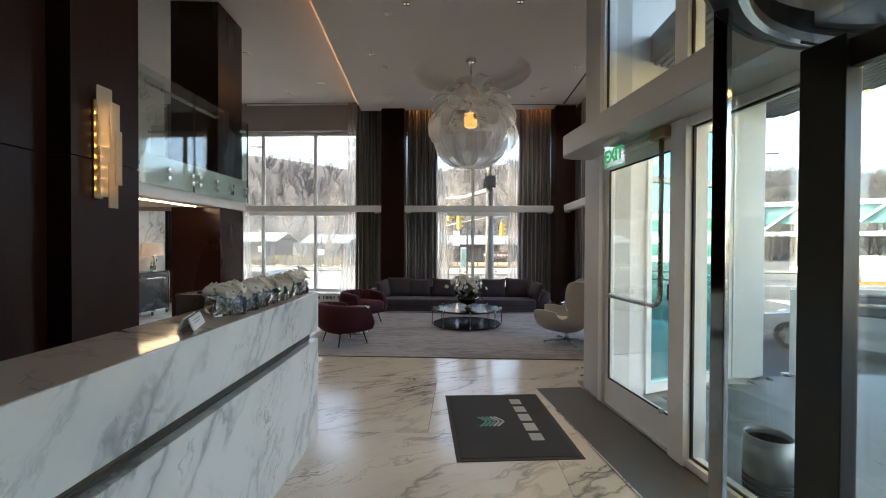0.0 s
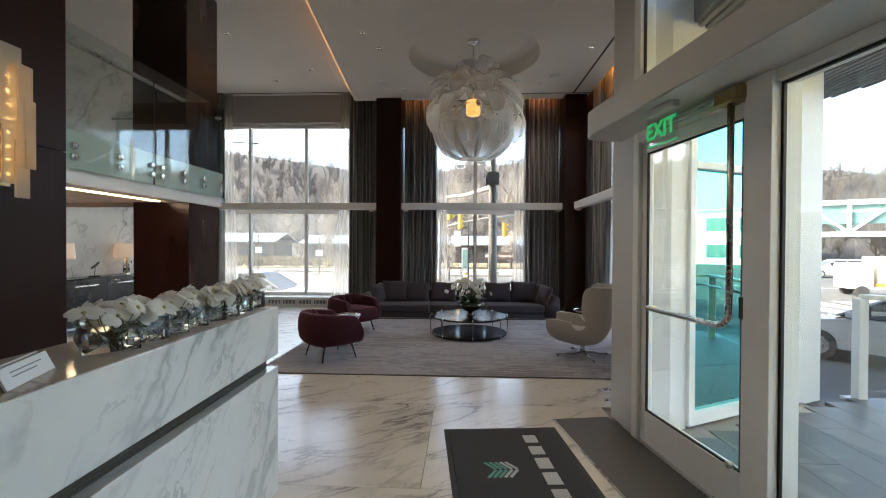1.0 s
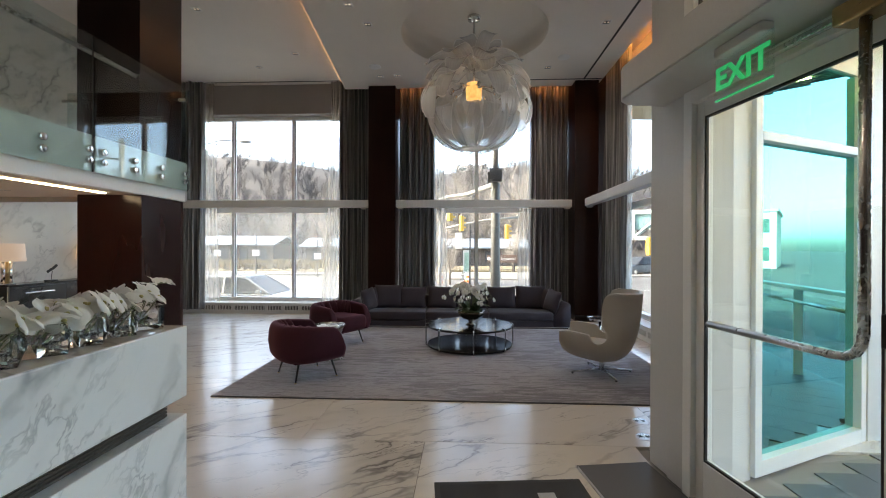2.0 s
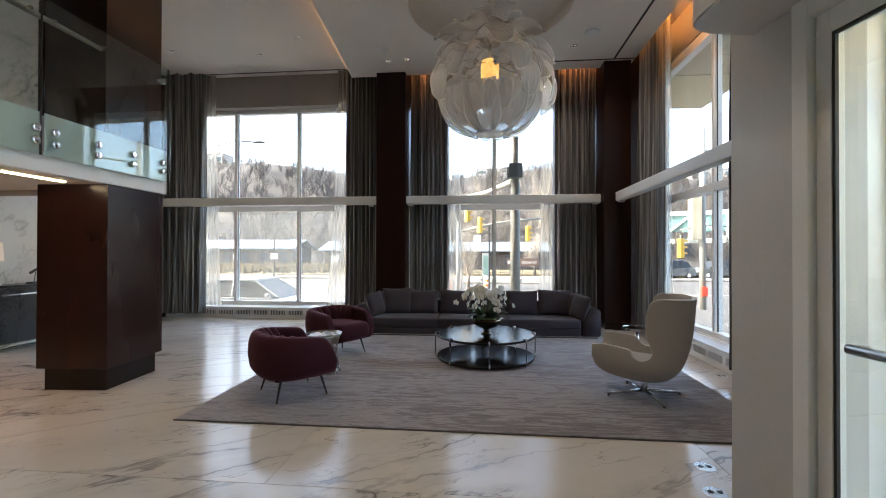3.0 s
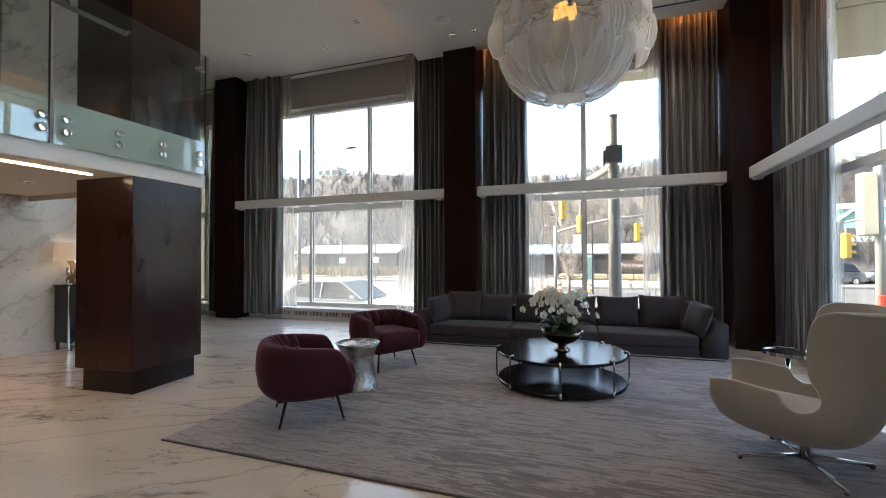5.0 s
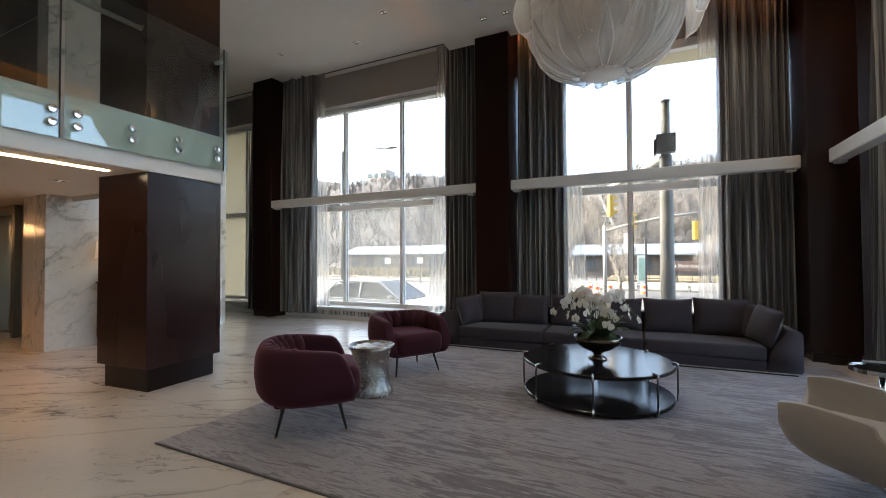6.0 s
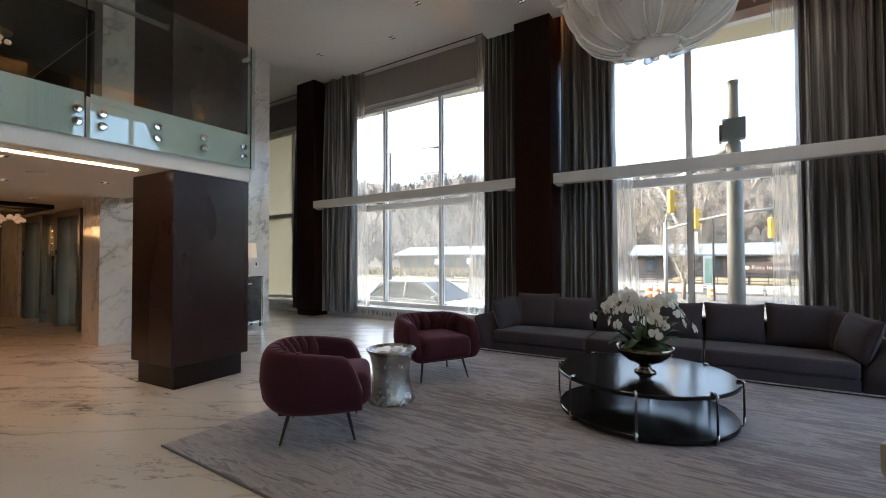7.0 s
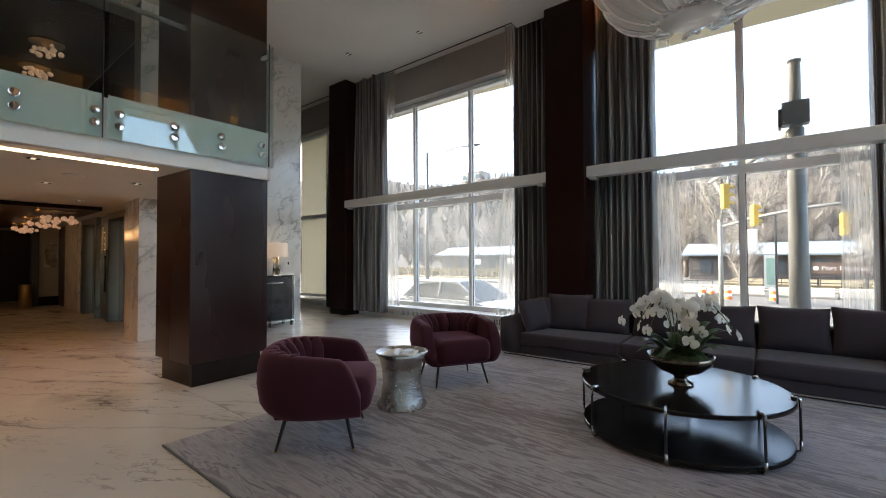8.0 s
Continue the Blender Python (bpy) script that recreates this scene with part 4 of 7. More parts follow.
# a tall spray leaning out at the far end
sp = thing("orchid_spray", "arching spray of cream orchid buds at the end of the vases", "flower", DESK @ pose(-0.17, -0.06, 1.122))
pts = [(0, -0.05, 0.10), (0.0, 0.03, 0.15), (0.02, 0.11, 0.17), (0.03, 0.18, 0.165)]
part("stem", tube(pts, 0.003, 6), stem_mat, sp)
bb = bmesh.new()
rng = random.Random(5)
for i in range(7):
    t = i / 6
    p = Vector((0.01 + 0.02 * t, -0.03 + 0.2 * t, 0.13 + 0.04 * math.sin(t * 2.6)))
    bloom(bb, p + Vector((0, 0, 0.012)), Vector((rng.uniform(0, 1), rng.uniform(-0.5, 0.8), 0.8)).normalized(), 0.045 * (1 - 0.55 * t), rng)
part("blossom", bb, petal_mat, sp, "cream orchid buds", True)
part("foot", rod((0, -0.05, 0.0), (0, -0.05, 0.10), 0.004), stem_mat, sp)

# ---- mats and rug ----
mat1 = thing("door_mat", "charcoal logo door mat on the marble floor", "mat", pose(-0.145, 4.17, 0, 0, 0, 5.6))
part("carpet", box(0.035, 0.87, -1.245, -0.035, 0.0, 0.010, 0.003), plain("mat_pile", (0.035, 0.034, 0.036), 0.95, vary=0.5, grain=420, bump=0.6), mat1)
for x0, x1, y0, y1 in ((0.0, 0.036, -1.28, 0.0), (0.869, 0.905, -1.28, 0.0), (0.036, 0.869, -0.036, 0.0), (0.036, 0.869, -1.28, -1.244)):
    part("edge_strip", box(x0, x1, y0, y1, 0.0, 0.006, 0.002), M["rubber"], mat1)
chev = plain("mat_print_teal", (0.10, 0.30, 0.25), 0.9, vary=0.3, grain=300)
grey_print = plain("mat_print_grey", (0.42, 0.43, 0.43), 0.9, vary=0.3, grain=300)
# stacked chevron emblem and five plain letter-sized marks
for i in range(5):
    bmc = bmesh.new()
    for s in (1, -1):
        y = -0.64 + s * 0.05
        b = box(-0.055, 0.055, -0.010, 0.010, 0.0, 0.0016)
        moved(b, pose(0.42 - 0.036 * i, y - 0.0, 0.0102, 0, 0, 90 + s * 35))
        merge(bmc, b)
    part("emblem_bar", bmc, chev if i > 1 else grey_print, mat1)
for i, (ya, yb) in enumerate(((-0.27, -0.15), (-0.45, -0.33), (-0.64, -0.50), (-0.83, -0.69), (-1.0, -0.88))):
    part("print_bar", box(0.60, 0.70, ya, yb, 0.0102, 0.0118), grey_print, mat1)
mat2 = thing("entrance_mat", "dark grey ribbed rubber walk-off mat along the entrance", "mat", ENT)
part("sheet", box(-0.52, -0.035, 0.02, 5.6, 0.0, 0.008, 0.002), plain("grey_rubber", (0.075, 0.072, 0.070), 0.45, vary=0.15, grain=120, bump=0.1), mat2)
part("edge_trim", box(-0.535, -0.52, 0.02, 5.6, 0.0, 0.010, 0.002), M["steel"], mat2)

rug = thing("area_rug", "large grey and silver striated area rug under the seating", "rug", pose(0, 5.56, 0))
part("carpet", box(-2.40, 2.36, 0.0, 4.75, 0.0, 0.014, 0.004), M["rug"], rug)
part("binding", box(-2.408, 2.368, -0.010, 0.0, 0.0, 0.012, 0.002), cloth("rug_binding", (0.12, 0.115, 0.12)), rug)

# floor boxes
for x, y in ((1.51, 5.2), (2.73, 7.32), (1.42, 4.9)):
    fb = thing("floor_outlet", "round steel floor outlet set in the marble", "outlet", pose(x, y, 0.0))
    part("plate", lathe([(0.0, 0.002), (0.062, 0.002), (0.065, 0.0)], 24), M["steel"], fb)
    for s in (-1, 1):
        part("socket", moved(lathe([(0.0, 0.0045), (0.016, 0.0045), (0.016, 0.002)], 12), Matrix.Translation((0.026 * s, 0, 0))), M["gasket"], fb)

# ---- sofa ----
sofa = thing("sofa", "long charcoal fabric sofa with loose cushions by the window", "sofa", pose(0, 9.13, 0, 0, 0, 1.2))
X0, X1, DEP = -2.06, 1.93, 0.95
part("plinth", box(X0 + 0.04, X1 - 0.04, 0.05, DEP - 0.03, 0.0, 0.045), M["blackmetal"], sofa, "black recessed plinth")
part("trim", box(X0 + 0.02, X1 - 0.02, 0.030, 0.045, 0.030, 0.046, 0.002), M["chrome"], sofa, "thin chrome base trim")
splits = (-1.78, -0.645, 0.49, 1.63)
for a, b in zip(splits, splits[1:]):
    part("base", box(a + 0.003, b - 0.003, 0.02, DEP - 0.05, 0.045, 0.15, 0.012, 3), M["sofa"], sofa)
    sc = box(a + 0.004, b - 0.004, 0.0, DEP - 0.22, 0.154, 0.30, 0.03, 4)
    for v in sc.verts:
        if v.co.z > 0.28:
            u = (v.co.x - a) / (b - a)
            v.co.z += 0.018 * math.sin(math.pi * min(1, max(0, u)))
    part("seat_cushion", sc, M["sofa"], sofa, smooth=True)


def arm(x_in, x_out, flip):
    """A raked arm: wide at the foot, leaning outwards to a narrow top."""
    w = abs(x_out - x_in)
    sec = [(0.0, 0.045), (w, 0.045), (w, 0.45), (w * 0.94, 0.465), (w * 0.60, 0.465), (w * 0.1, 0.24)]
    bm = bmesh.new()
    rows = []
    for y in (0.015, DEP - 0.02):
        rows.append([bm.verts.new((x_in + (p if not flip else -p), y, z)) for p, z in sec])
    n = len(sec)
    for i in range(n):
        bm.faces.new((rows[0][i], rows[0][(i + 1) % n], rows[1][(i + 1) % n], rows[1][i]))
    bm.faces.new(rows[0])
    bm.faces.new(rows[1])
    bmesh.ops.recalc_face_normals(bm, faces=bm.faces[:])
    bmesh.ops.bevel(bm, geom=bm.edges[:], offset=0.014, segments=3, affect="EDGES")
    return bm


part("arm", arm(1.63, 1.93, False), M["sofa"], sofa, smooth=True)
part("arm", arm(-1.78, -2.06, True), M["sofa"], sofa, smooth=True)
bk = box(-1.80, 1.66, DEP - 0.22, DEP - 0.01, 0.15, 0.52, 0.03, 3)
part("backrest", bk, M["sofa"], sofa, smooth=True)
rng = random.Random(11)
for x, w_, tilt, zrot, yy, hh in ((-1.39, 0.56, -14, 7, 0.60, 0.46), (-0.94, 0.53, -16, 2, 0.63, 0.42), (-0.37, 0.56, -15, -2, 0.63, 0.43), (0.22, 0.54, -15, 0, 0.63, 0.42), (0.77, 0.55, -14, 2, 0.63, 0.43), (1.32, 0.57, -13, -3, 0.62, 0.45)):
    cu = part("back_cushion", pillow(w_, 0.19, hh), M["sofa"], sofa, smooth=True)
    cu.matrix_local = pose(x, yy - 0.02, 0.30 + hh * 0.46, tilt, rng.uniform(-2, 2), zrot)
for x, zr, ry, yy in ((-1.68, 62, -16, 0.47), (-1.72, 72, -12, 0.30), (1.60, -66, 12, 0.52), (1.66, -74, 16, 0.24)):
    cu = part("bolster_cushion", pillow(0.46, 0.15, 0.40), M["sofa"], sofa, smooth=True)
    cu.matrix_local = pose(x, yy, 0.49, -16, ry * 0.4, zr)

# ---- barrel armchairs ----
def armchair(m):
    ch = thing("armchair", "burgundy velvet barrel armchair with channel back on thin black legs", "armchair", m, "armchairs by the sofa")
    W, D = 0.36, 0.33        # half width, half depth

    def plan(p):
        """Outer line in plan: from one arm front round the back to the other. x forward."""
        s = 2 * p - 1
        if abs(s) > 0.62:
            k = (abs(s) - 0.62) / 0.38
            return Vector((-0.02 + k * 0.31, math.copysign(W - 0.02 * k, s), 0)), Vector((0.06, math.copysign(1, s), 0)).normalized()
        a = s / 0.62 * math.pi / 2
        ca, sa = math.cos(a), math.sin(a)
        e = 0.80
        return Vector((-0.02 - D * 0.98 * abs(ca) ** e, W * math.copysign(abs(sa) ** e, sa), 0)), Vector((-ca / D, sa / W, 0)).normalized()

    def shell(p, q):
        c, nrm = plan(p)
        s = abs(2 * p - 1)
        top = 0.606 - 0.060 * max(0.0, (s - 0.30) / 0.70) ** 1.5
        front = max(0.0, (s - 0.84) / 0.16)
        top -= 0.19 * front ** 2.2
        bot = 0.195 + 0.015 * front
        th = 0.115
        a = 2 * math.pi * q
        hh, mid = (top - bot) / 2, (top + bot) / 2
        pe = 0.52
        ca, sa = math.cos(a), math.sin(a)
        off = th / 2 * math.copysign(abs(ca) ** pe, ca)
        zz = mid + hh * math.copysign(abs(sa) ** 0.42, sa)
        low = max(0.0, (0.34 - zz) / 0.16)
        belly = 0.045 * (1 - ((zz - 0.42) / 0.26) ** 2)
        return c - nrm * (th / 2 - off - belly + 0.055 * low ** 2 - 0.0) + Vector((0, 0, zz))
    bm = bmesh.new()
    n, k = 56, 28
    vs = [[bm.verts.new(shell(i / (n - 1), j / k)) for j in range(k)] for i in range(n)]
    for i in range(n - 1):
        for j in range(k):
            bm.faces.new((vs[i][j], vs[i + 1][j], vs[i + 1][(j + 1) % k], vs[i][(j + 1) % k]))
    bm.faces.new(vs[0][::-1])
    bm.faces.new(vs[-1])
    bmesh.ops.recalc_face_normals(bm, faces=bm.faces[:])
    part("shell", bm, M["velvet"], ch, "burgundy velvet barrel shell", True)
    # upright channels inside the back
    for i in range(9):
        p = 0.235 + 0.53 * i / 8
        c, nrm = plan(p)
        s = abs(2 * p - 1)
        top = 0.597 - 0.060 * max(0.0, (s - 0.30) / 0.70) ** 1.5
        b = c - nrm * 0.105
        t = c - nrm * 0.075
        pts = [b + Vector((0, 0, 0.36)), b + Vector((0, 0, 0.5)), t + Vector((0, 0, top - 0.05)), c - nrm * 0.05 + Vector((0, 0, top - 0.014)), c - nrm * 0.01 + Vector((0, 0, top - 0.006))]
        part("channel", tube(pts, [0.050, 0.052, 0.048, 0.036, 0.016], 12), M["velvet"], ch, smooth=True)
    seat = box(-0.26, 0.335, -0.265, 0.265, 0.215, 0.425, 0.07, 5)
    for v in seat.verts:
        if v.co.z > 0.38:
            v.co.z += 0.02 * (1 - (v.co.y / 0.27) ** 2)
        if v.co.x > 0.2:
            v.co.x += 0.02 * (1 - (v.co.y / 0.27) ** 2)
    part("seat", seat, M["velvet"], ch, "burgundy velvet seat cushion", True)
    base = box(-0.24, 0.25, -0.27, 0.27, 0.192, 0.24, 0.02, 3)
    part("base", base, M["velvet"], ch, smooth=True)
    for x, y in ((0.215, 0.235), (0.215, -0.235), (-0.20, 0.235), (-0.20, -0.235)):
        sx, sy = math.copysign(0.025, x), math.copysign(0.02, y)
        part("leg", rod((x + sx, y + sy, 0.008), (x - sx, y - sy, 0.20), 0.008, 0.013, 12), M["blackmetal"], ch, "thin black metal leg", True)
        part("glide", rod((x + sx, y + sy, 0.0), (x + sx, y + sy, 0.008), 0.012, seg=10), M["brass"], ch)
    return ch


armchair(pose(-1.735, 6.275, 0.014, 0, 0, 43))
armchair(pose(-1.83, 7.84, 0.014, 0, 0, -31))

# ---- hammered drum table ----
def hammered():
    n = Nodes("hammered_silver", 0.16, 1.0, (0.56, 0.55, 0.53))
    v = n.node("TexVoronoi", Vector=n.coords(), Scale=85.0)
    n.bump(v.outputs["Distance"], 0.55, 0.006)
    n.set("Base Color", n.ramp(n.noise(n.coords(), 9.0, 5), (0.35, (0.40, 0.39, 0.375)), (0.65, (0.64, 0.63, 0.61))))
    n.set("Roughness", n.grey(n.noise(n.coords(), 14.0, 4), 0.3, 0.12, 0.7, 0.32))
    return n.mat


drum = thing("side_table", "hammered silver drum side table between the armchairs", "table", pose(-1.72, 7.02, 0.014))
part("body", lathe([(0.0, 0.0), (0.195, 0.0), (0.20, 0.012), (0.178, 0.06), (0.160, 0.15), (0.155, 0.22), (0.160, 0.30), (0.180, 0.38), (0.212, 0.428), (0.206, 0.432), (0.192, 0.412), (0.0, 0.408)], 40), hammered(), drum, smooth=True)
mag = thing("magazine", "open glossy magazine on the silver side table", "magazine", pose(-1.73, 7.02, 0.424, 0, 0, 30))
for s in (1, -1):
    def leaf(u, v, s=s):
        return (s * (0.003 + 0.125 * u), -0.10 + 0.2 * v, 0.004 + 0.016 * math.sin(min(1, u * 1.4) * math.pi) * (1 - 0.3 * u))
    b = grid(leaf, 8, 3)
    ext = bmesh.ops.extrude_face_region(b, geom=b.faces[:])
    for v in ext["geom"]:
        if isinstance(v, bmesh.types.BMVert):
            v.co.z = 0.0
    bmesh.ops.recalc_face_normals(b, faces=b.faces[:])
    part("page_block", b, plain("page", (0.66, 0.65, 0.62), 0.4, vary=0.15, grain=20), mag)
part("picture", box(0.02, 0.10, -0.06, 0.06, 0.0205, 0.0215), plain("dark_photo", (0.10, 0.09, 0.08), 0.35, vary=0.5, grain=18), mag)

# ---- coffee table ----
ct = thing("coffee_table", "round two-tier black lacquer coffee table with chrome and black rods", "table", pose(0.12, 7.82, 0.014))
RT = 0.625
part("tabletop", lathe([(0.0, 0.288), (RT - 0.012, 0.288), (RT, 0.294), (RT, 0.312), (RT - 0.006, 0.318), (0.0, 0.318)], 72), M["lacquer"], ct, "glossy black round top")
part("lower_shelf", lathe([(0.0, 0.012), (RT - 0.02, 0.012), (RT - 0.008, 0.018), (RT - 0.008, 0.040), (RT - 0.014, 0.046), (0.0, 0.046)], 72), M["lacquer"], ct, "glossy black lower disc")
part("foot_ring", lathe([(RT - 0.14, 0.0), (RT - 0.08, 0.0), (RT - 0.08, 0.013), (RT - 0.14, 0.013), (RT - 0.14, 0.0)], 48), M["blackmetal"], ct)
for i in range(8):
    a = radians(45 * i + 4)
    d = Vector((math.cos(a), math.sin(a), 0))
    r = RT + 0.014
    up = [d * (RT - 0.03) + Vector((0, 0, 0.326)), d * (r - 0.012) + Vector((0, 0, 0.326)), d * r + Vector((0, 0, 0.318)), d * r + Vector((0, 0, 0.27))]
    dn = [d * r + Vector((0, 0, 0.075)), d * r + Vector((0, 0, 0.018)), d * (r - 0.012) + Vector((0, 0, 0.008)), d * (RT - 0.03) + Vector((0, 0, 0.008))]
    rodm = part("rod", rod(d * r + Vector((0, 0, 0.07)), d * r + Vector((0, 0, 0.275)), 0.0075), M["blackmetal"], ct, "slim black rod", True)
    part("rod_cap", tube(up, 0.009, 10), M["chrome"], rodm, "bent chrome rod end", True)
    part("rod_cap", tube(dn, 0.009, 10), M["chrome"], rodm, "bent chrome rod end", True)

# orchids in a metal bowl
orch = thing("orchid_bowl", "white orchids in a footed metal bowl on the coffee table", "plant", pose(0.14, 7.79, 0.333))
part("bowl", lathe([(0.0, 0.0), (0.075, 0.0), (0.078, 0.008), (0.045, 0.03), (0.038, 0.05), (0.06, 0.066), (0.13, 0.095), (0.185, 0.145), (0.205, 0.195), (0.20, 0.198), (0.178, 0.15), (0.12, 0.105), (0.0, 0.095)], 40), plain("pewter", (0.21, 0.175, 0.135), 0.22, 1.0, vary=0.25, grain=40), orch, "footed pewter bowl", True)
ms = lathe([(0.188, 0.165), (0.15, 0.195), (0.08, 0.208), (0.0, 0.212)], 30)
for v in ms.verts:
    v.co.z += 0.012 * noise.noise(v.co * 22)
part("moss", ms, moss_mat, orch, "green moss", True)
rng = random.Random(3)
for i in range(26):
    a, ln = i * 2.4 + rng.uniform(-0.3, 0.3), rng.uniform(0.17, 0.27)
    lift = rng.uniform(0.75, 1.6)
    wd = rng.uniform(0.028, 0.042)
    d, s = Vector((math.cos(a), math.sin(a), 0)), Vector((-math.sin(a), math.cos(a), 0))
    root = d * rng.uniform(0.02, 0.12) + Vector((0, 0, 0.20))
    def leaf(u, v, d=d, s=s, ln=ln, lift=lift, wd=wd, root=root):
        w = wd * math.sin(math.pi * min(1.0, 0.08 + 0.92 * u)) ** 0.6
        c = root + d * ln * u * 0.9 + Vector((0, 0, ln * (lift * u - 0.8 * u * u)))
        return c + s * w * (2 * v - 1) + Vector((0, 0, 0.35 * w * abs(2 * v - 1)))
    part("leaf", grid(leaf, 8, 5), leaf_mat, orch, smooth=True)
for i in range(9):
    a = i * 0.7 + rng.uniform(-0.2, 0.2)
    d = Vector((math.cos(a), math.sin(a), 0))
    reach, h = rng.uniform(0.18, 0.37), rng.uniform(0.31, 0.41)
    base = d * 0.04 + Vector((0, 0, 0.2))
    pts = [base + d * reach * (k / 9) ** 1.9 + Vector((0, 0, h * math.sin(k / 9 * 2.6))) for k in range(10)]
    stem = part("stem", tube(pts, 0.0035, 6), stem_mat, orch, "arching orchid stem", True)
    fb, lb = bmesh.new(), bmesh.new()
    for k in range(4, 10):
        for rep in range(2 if k in (5, 6) else 1):
            p = pts[k] + Vector((rng.uniform(-0.035, 0.035), rng.uniform(-0.035, 0.035), rng.uniform(-0.03, 0.02)))
            f = (d * 0.9 + Vector((rng.uniform(-0.9, 0.9), rng.uniform(-0.9, 0.9), rng.uniform(-0.2, 0.5)))).normalized()
            sz = 0.056 * (1.0 - 0.07 * max(0, k - 7))
            bloom(fb, p, f, sz, rng)
            lips(lb, p, f, 0.045)
    part("blossom", fb, petal_mat, stem, "white orchid blooms", True)
    part("flower_centre", lb, lip_mat, stem, "yellow flower centres", True)["kind"] = "stuff"

# ---- swivel chair ----
def swivel_chair(m):
    ch = thing("swivel_chair", "pale grey leather high-back swivel chair on a chrome star base", "chair", m)
    # spine of the scoop from the front lip under the seat and up the back
    key = [(0.425, 0.34), (0.405, 0.275), (0.31, 0.225), (0.15, 0.198), (-0.03, 0.19), (-0.19, 0.22), (-0.295, 0.30), (-0.355, 0.42), (-0.39, 0.56), (-0.41, 0.71), (-0.42, 0.82), (-0.425, 0.885)]
    # rim of one side: arm, round bite, wing, top
    rim = [(0.425, 0.485), (0.34, 0.495), (0.25, 0.490), (0.16, 0.480), (0.095, 0.468), (0.070, 0.425), (0.015, 0.392), (-0.055, 0.405), (-0.092, 0.450), (-0.080, 0.505), (-0.045, 0.56), (-0.035, 0.64), (-0.04, 0.73), (-0.055, 0.81), (-0.09, 0.865), (-0.16, 0.89)]

    def spline(key, count):
        pts = [Vector((x, 0, z)) for x, z in key]
        out = []
        for i in range(count):
            t = i / (count - 1) * (len(pts) - 1)
            a = min(len(pts) - 2, int(t))
            t -= a
            p0, p1, p2, p3 = pts[max(0, a - 1)], pts[a], pts[a + 1], pts[min(len(pts) - 1, a + 2)]
            out.append(0.5 * ((2 * p1) + (p2 - p0) * t + (2 * p0 - 5 * p1 + 4 * p2 - p3) * t * t + (3 * p1 - p0 - 3 * p2 + p3) * t ** 3))
        return out
    n = 56
    line, edge = spline(key, n), spline(rim, n)

    def fn(u, v):
        i = round(u * (n - 1))
        c, e, s = line[i], edge[i], i / (n - 1)
        w = 0.335 + 0.035 * math.sin(math.pi * min(1.0, s * 1.3)) - 0.035 * max(0.0, s - 0.6)
        q = 2 * v - 1
        sgn, a = (1 if q >= 0 else -1), abs(q) * math.pi / 2
        c, e = Vector((c.x, 0, 0.175 + 1.07 * (c.z - 0.19))), Vector((e.x, 0, 0.175 + 1.07 * (e.z - 0.19)))
        return c + (e - c) * (1 - math.cos(a) ** 0.85 if abs(q) < 1 else 1.0) + Vector((0, sgn * w * math.sin(a) ** 0.62, 0))
    bm = grid(fn, n, 41)
    bmesh.ops.recalc_face_normals(bm, faces=bm.faces[:])
    ob = part("shell", bm, M["leather"], ch, "pale grey leather scoop shell", True)
    so = ob.modifiers.new("thickness", "SOLIDIFY")
    so.thickness, so.offset = 0.042, 0.0
    bv = ob.modifiers.new("edge", "BEVEL")
    bv.width, bv.segments, bv.limit_method, bv.angle_limit = 0.016, 3, "ANGLE", radians(50)
    cush = box(-0.20, 0.33, -0.25, 0.25, 0.255, 0.335, 0.035, 4)
    for v in cush.verts:
        v.co.z += 0.10 * max(0.0, v.co.x - 0.05) ** 1.2
    part("seat_cushion", cush, M["leather"], ch, smooth=True)
    part("column", rod((0, 0, 0.03), (0, 0, 0.19), 0.032, 0.030, 20), M["chrome"], ch, smooth=True)
    part("mount", lathe([(0.0, 0.165), (0.11, 0.165), (0.10, 0.185), (0.0, 0.185)], 24), M["blackmetal"], ch)
    for k in range(4):
        a = radians(-58 + 90 * k)
        d = Vector((math.cos(a), math.sin(a), 0))
        leg = part("star_leg", rod(d * 0.02 + Vector((0, 0, 0.045)), d * 0.37 + Vector((0, 0, 0.018)), 0.016, 0.010, 12), M["chrome"], ch, "tapered chrome star leg", True)
        part("glide", rod(d * 0.355 + Vector((0, 0, 0.0)), d * 0.355 + Vector((0, 0, 0.012)), 0.012), M["blackmetal"], leg)
    return ch


swivel_chair(pose(1.625, 6.55, 0.014, 0, 0, 156) @ Matrix.Diagonal((0.975, 0.975, 1.03, 1)))

# small round chrome table behind the swivel chair
st = thing("side_table", "small round dark glass side table on chrome base", "table", pose(2.03, 7.90, 0.014))
part("tabletop", lathe([(0.0, 0.392), (0.165, 0.392), (0.17, 0.397), (0.17, 0.403), (0.165, 0.408), (0.0, 0.408)], 40), M["lacquer"], st)
part("rim", lathe([(0.17, 0.385), (0.178, 0.385), (0.178, 0.415), (0.17, 0.415), (0.17, 0.385)], 40), M["chrome"], st)
part("stem", rod((0, 0, 0.012), (0, 0, 0.392), 0.018, seg=16), M["chrome"], st, smooth=True)
part("foot", lathe([(0.0, 0.0), (0.13, 0.0), (0.13, 0.008), (0.03, 0.02), (0.0, 0.02)], 32), M["chrome"], st, smooth=True)

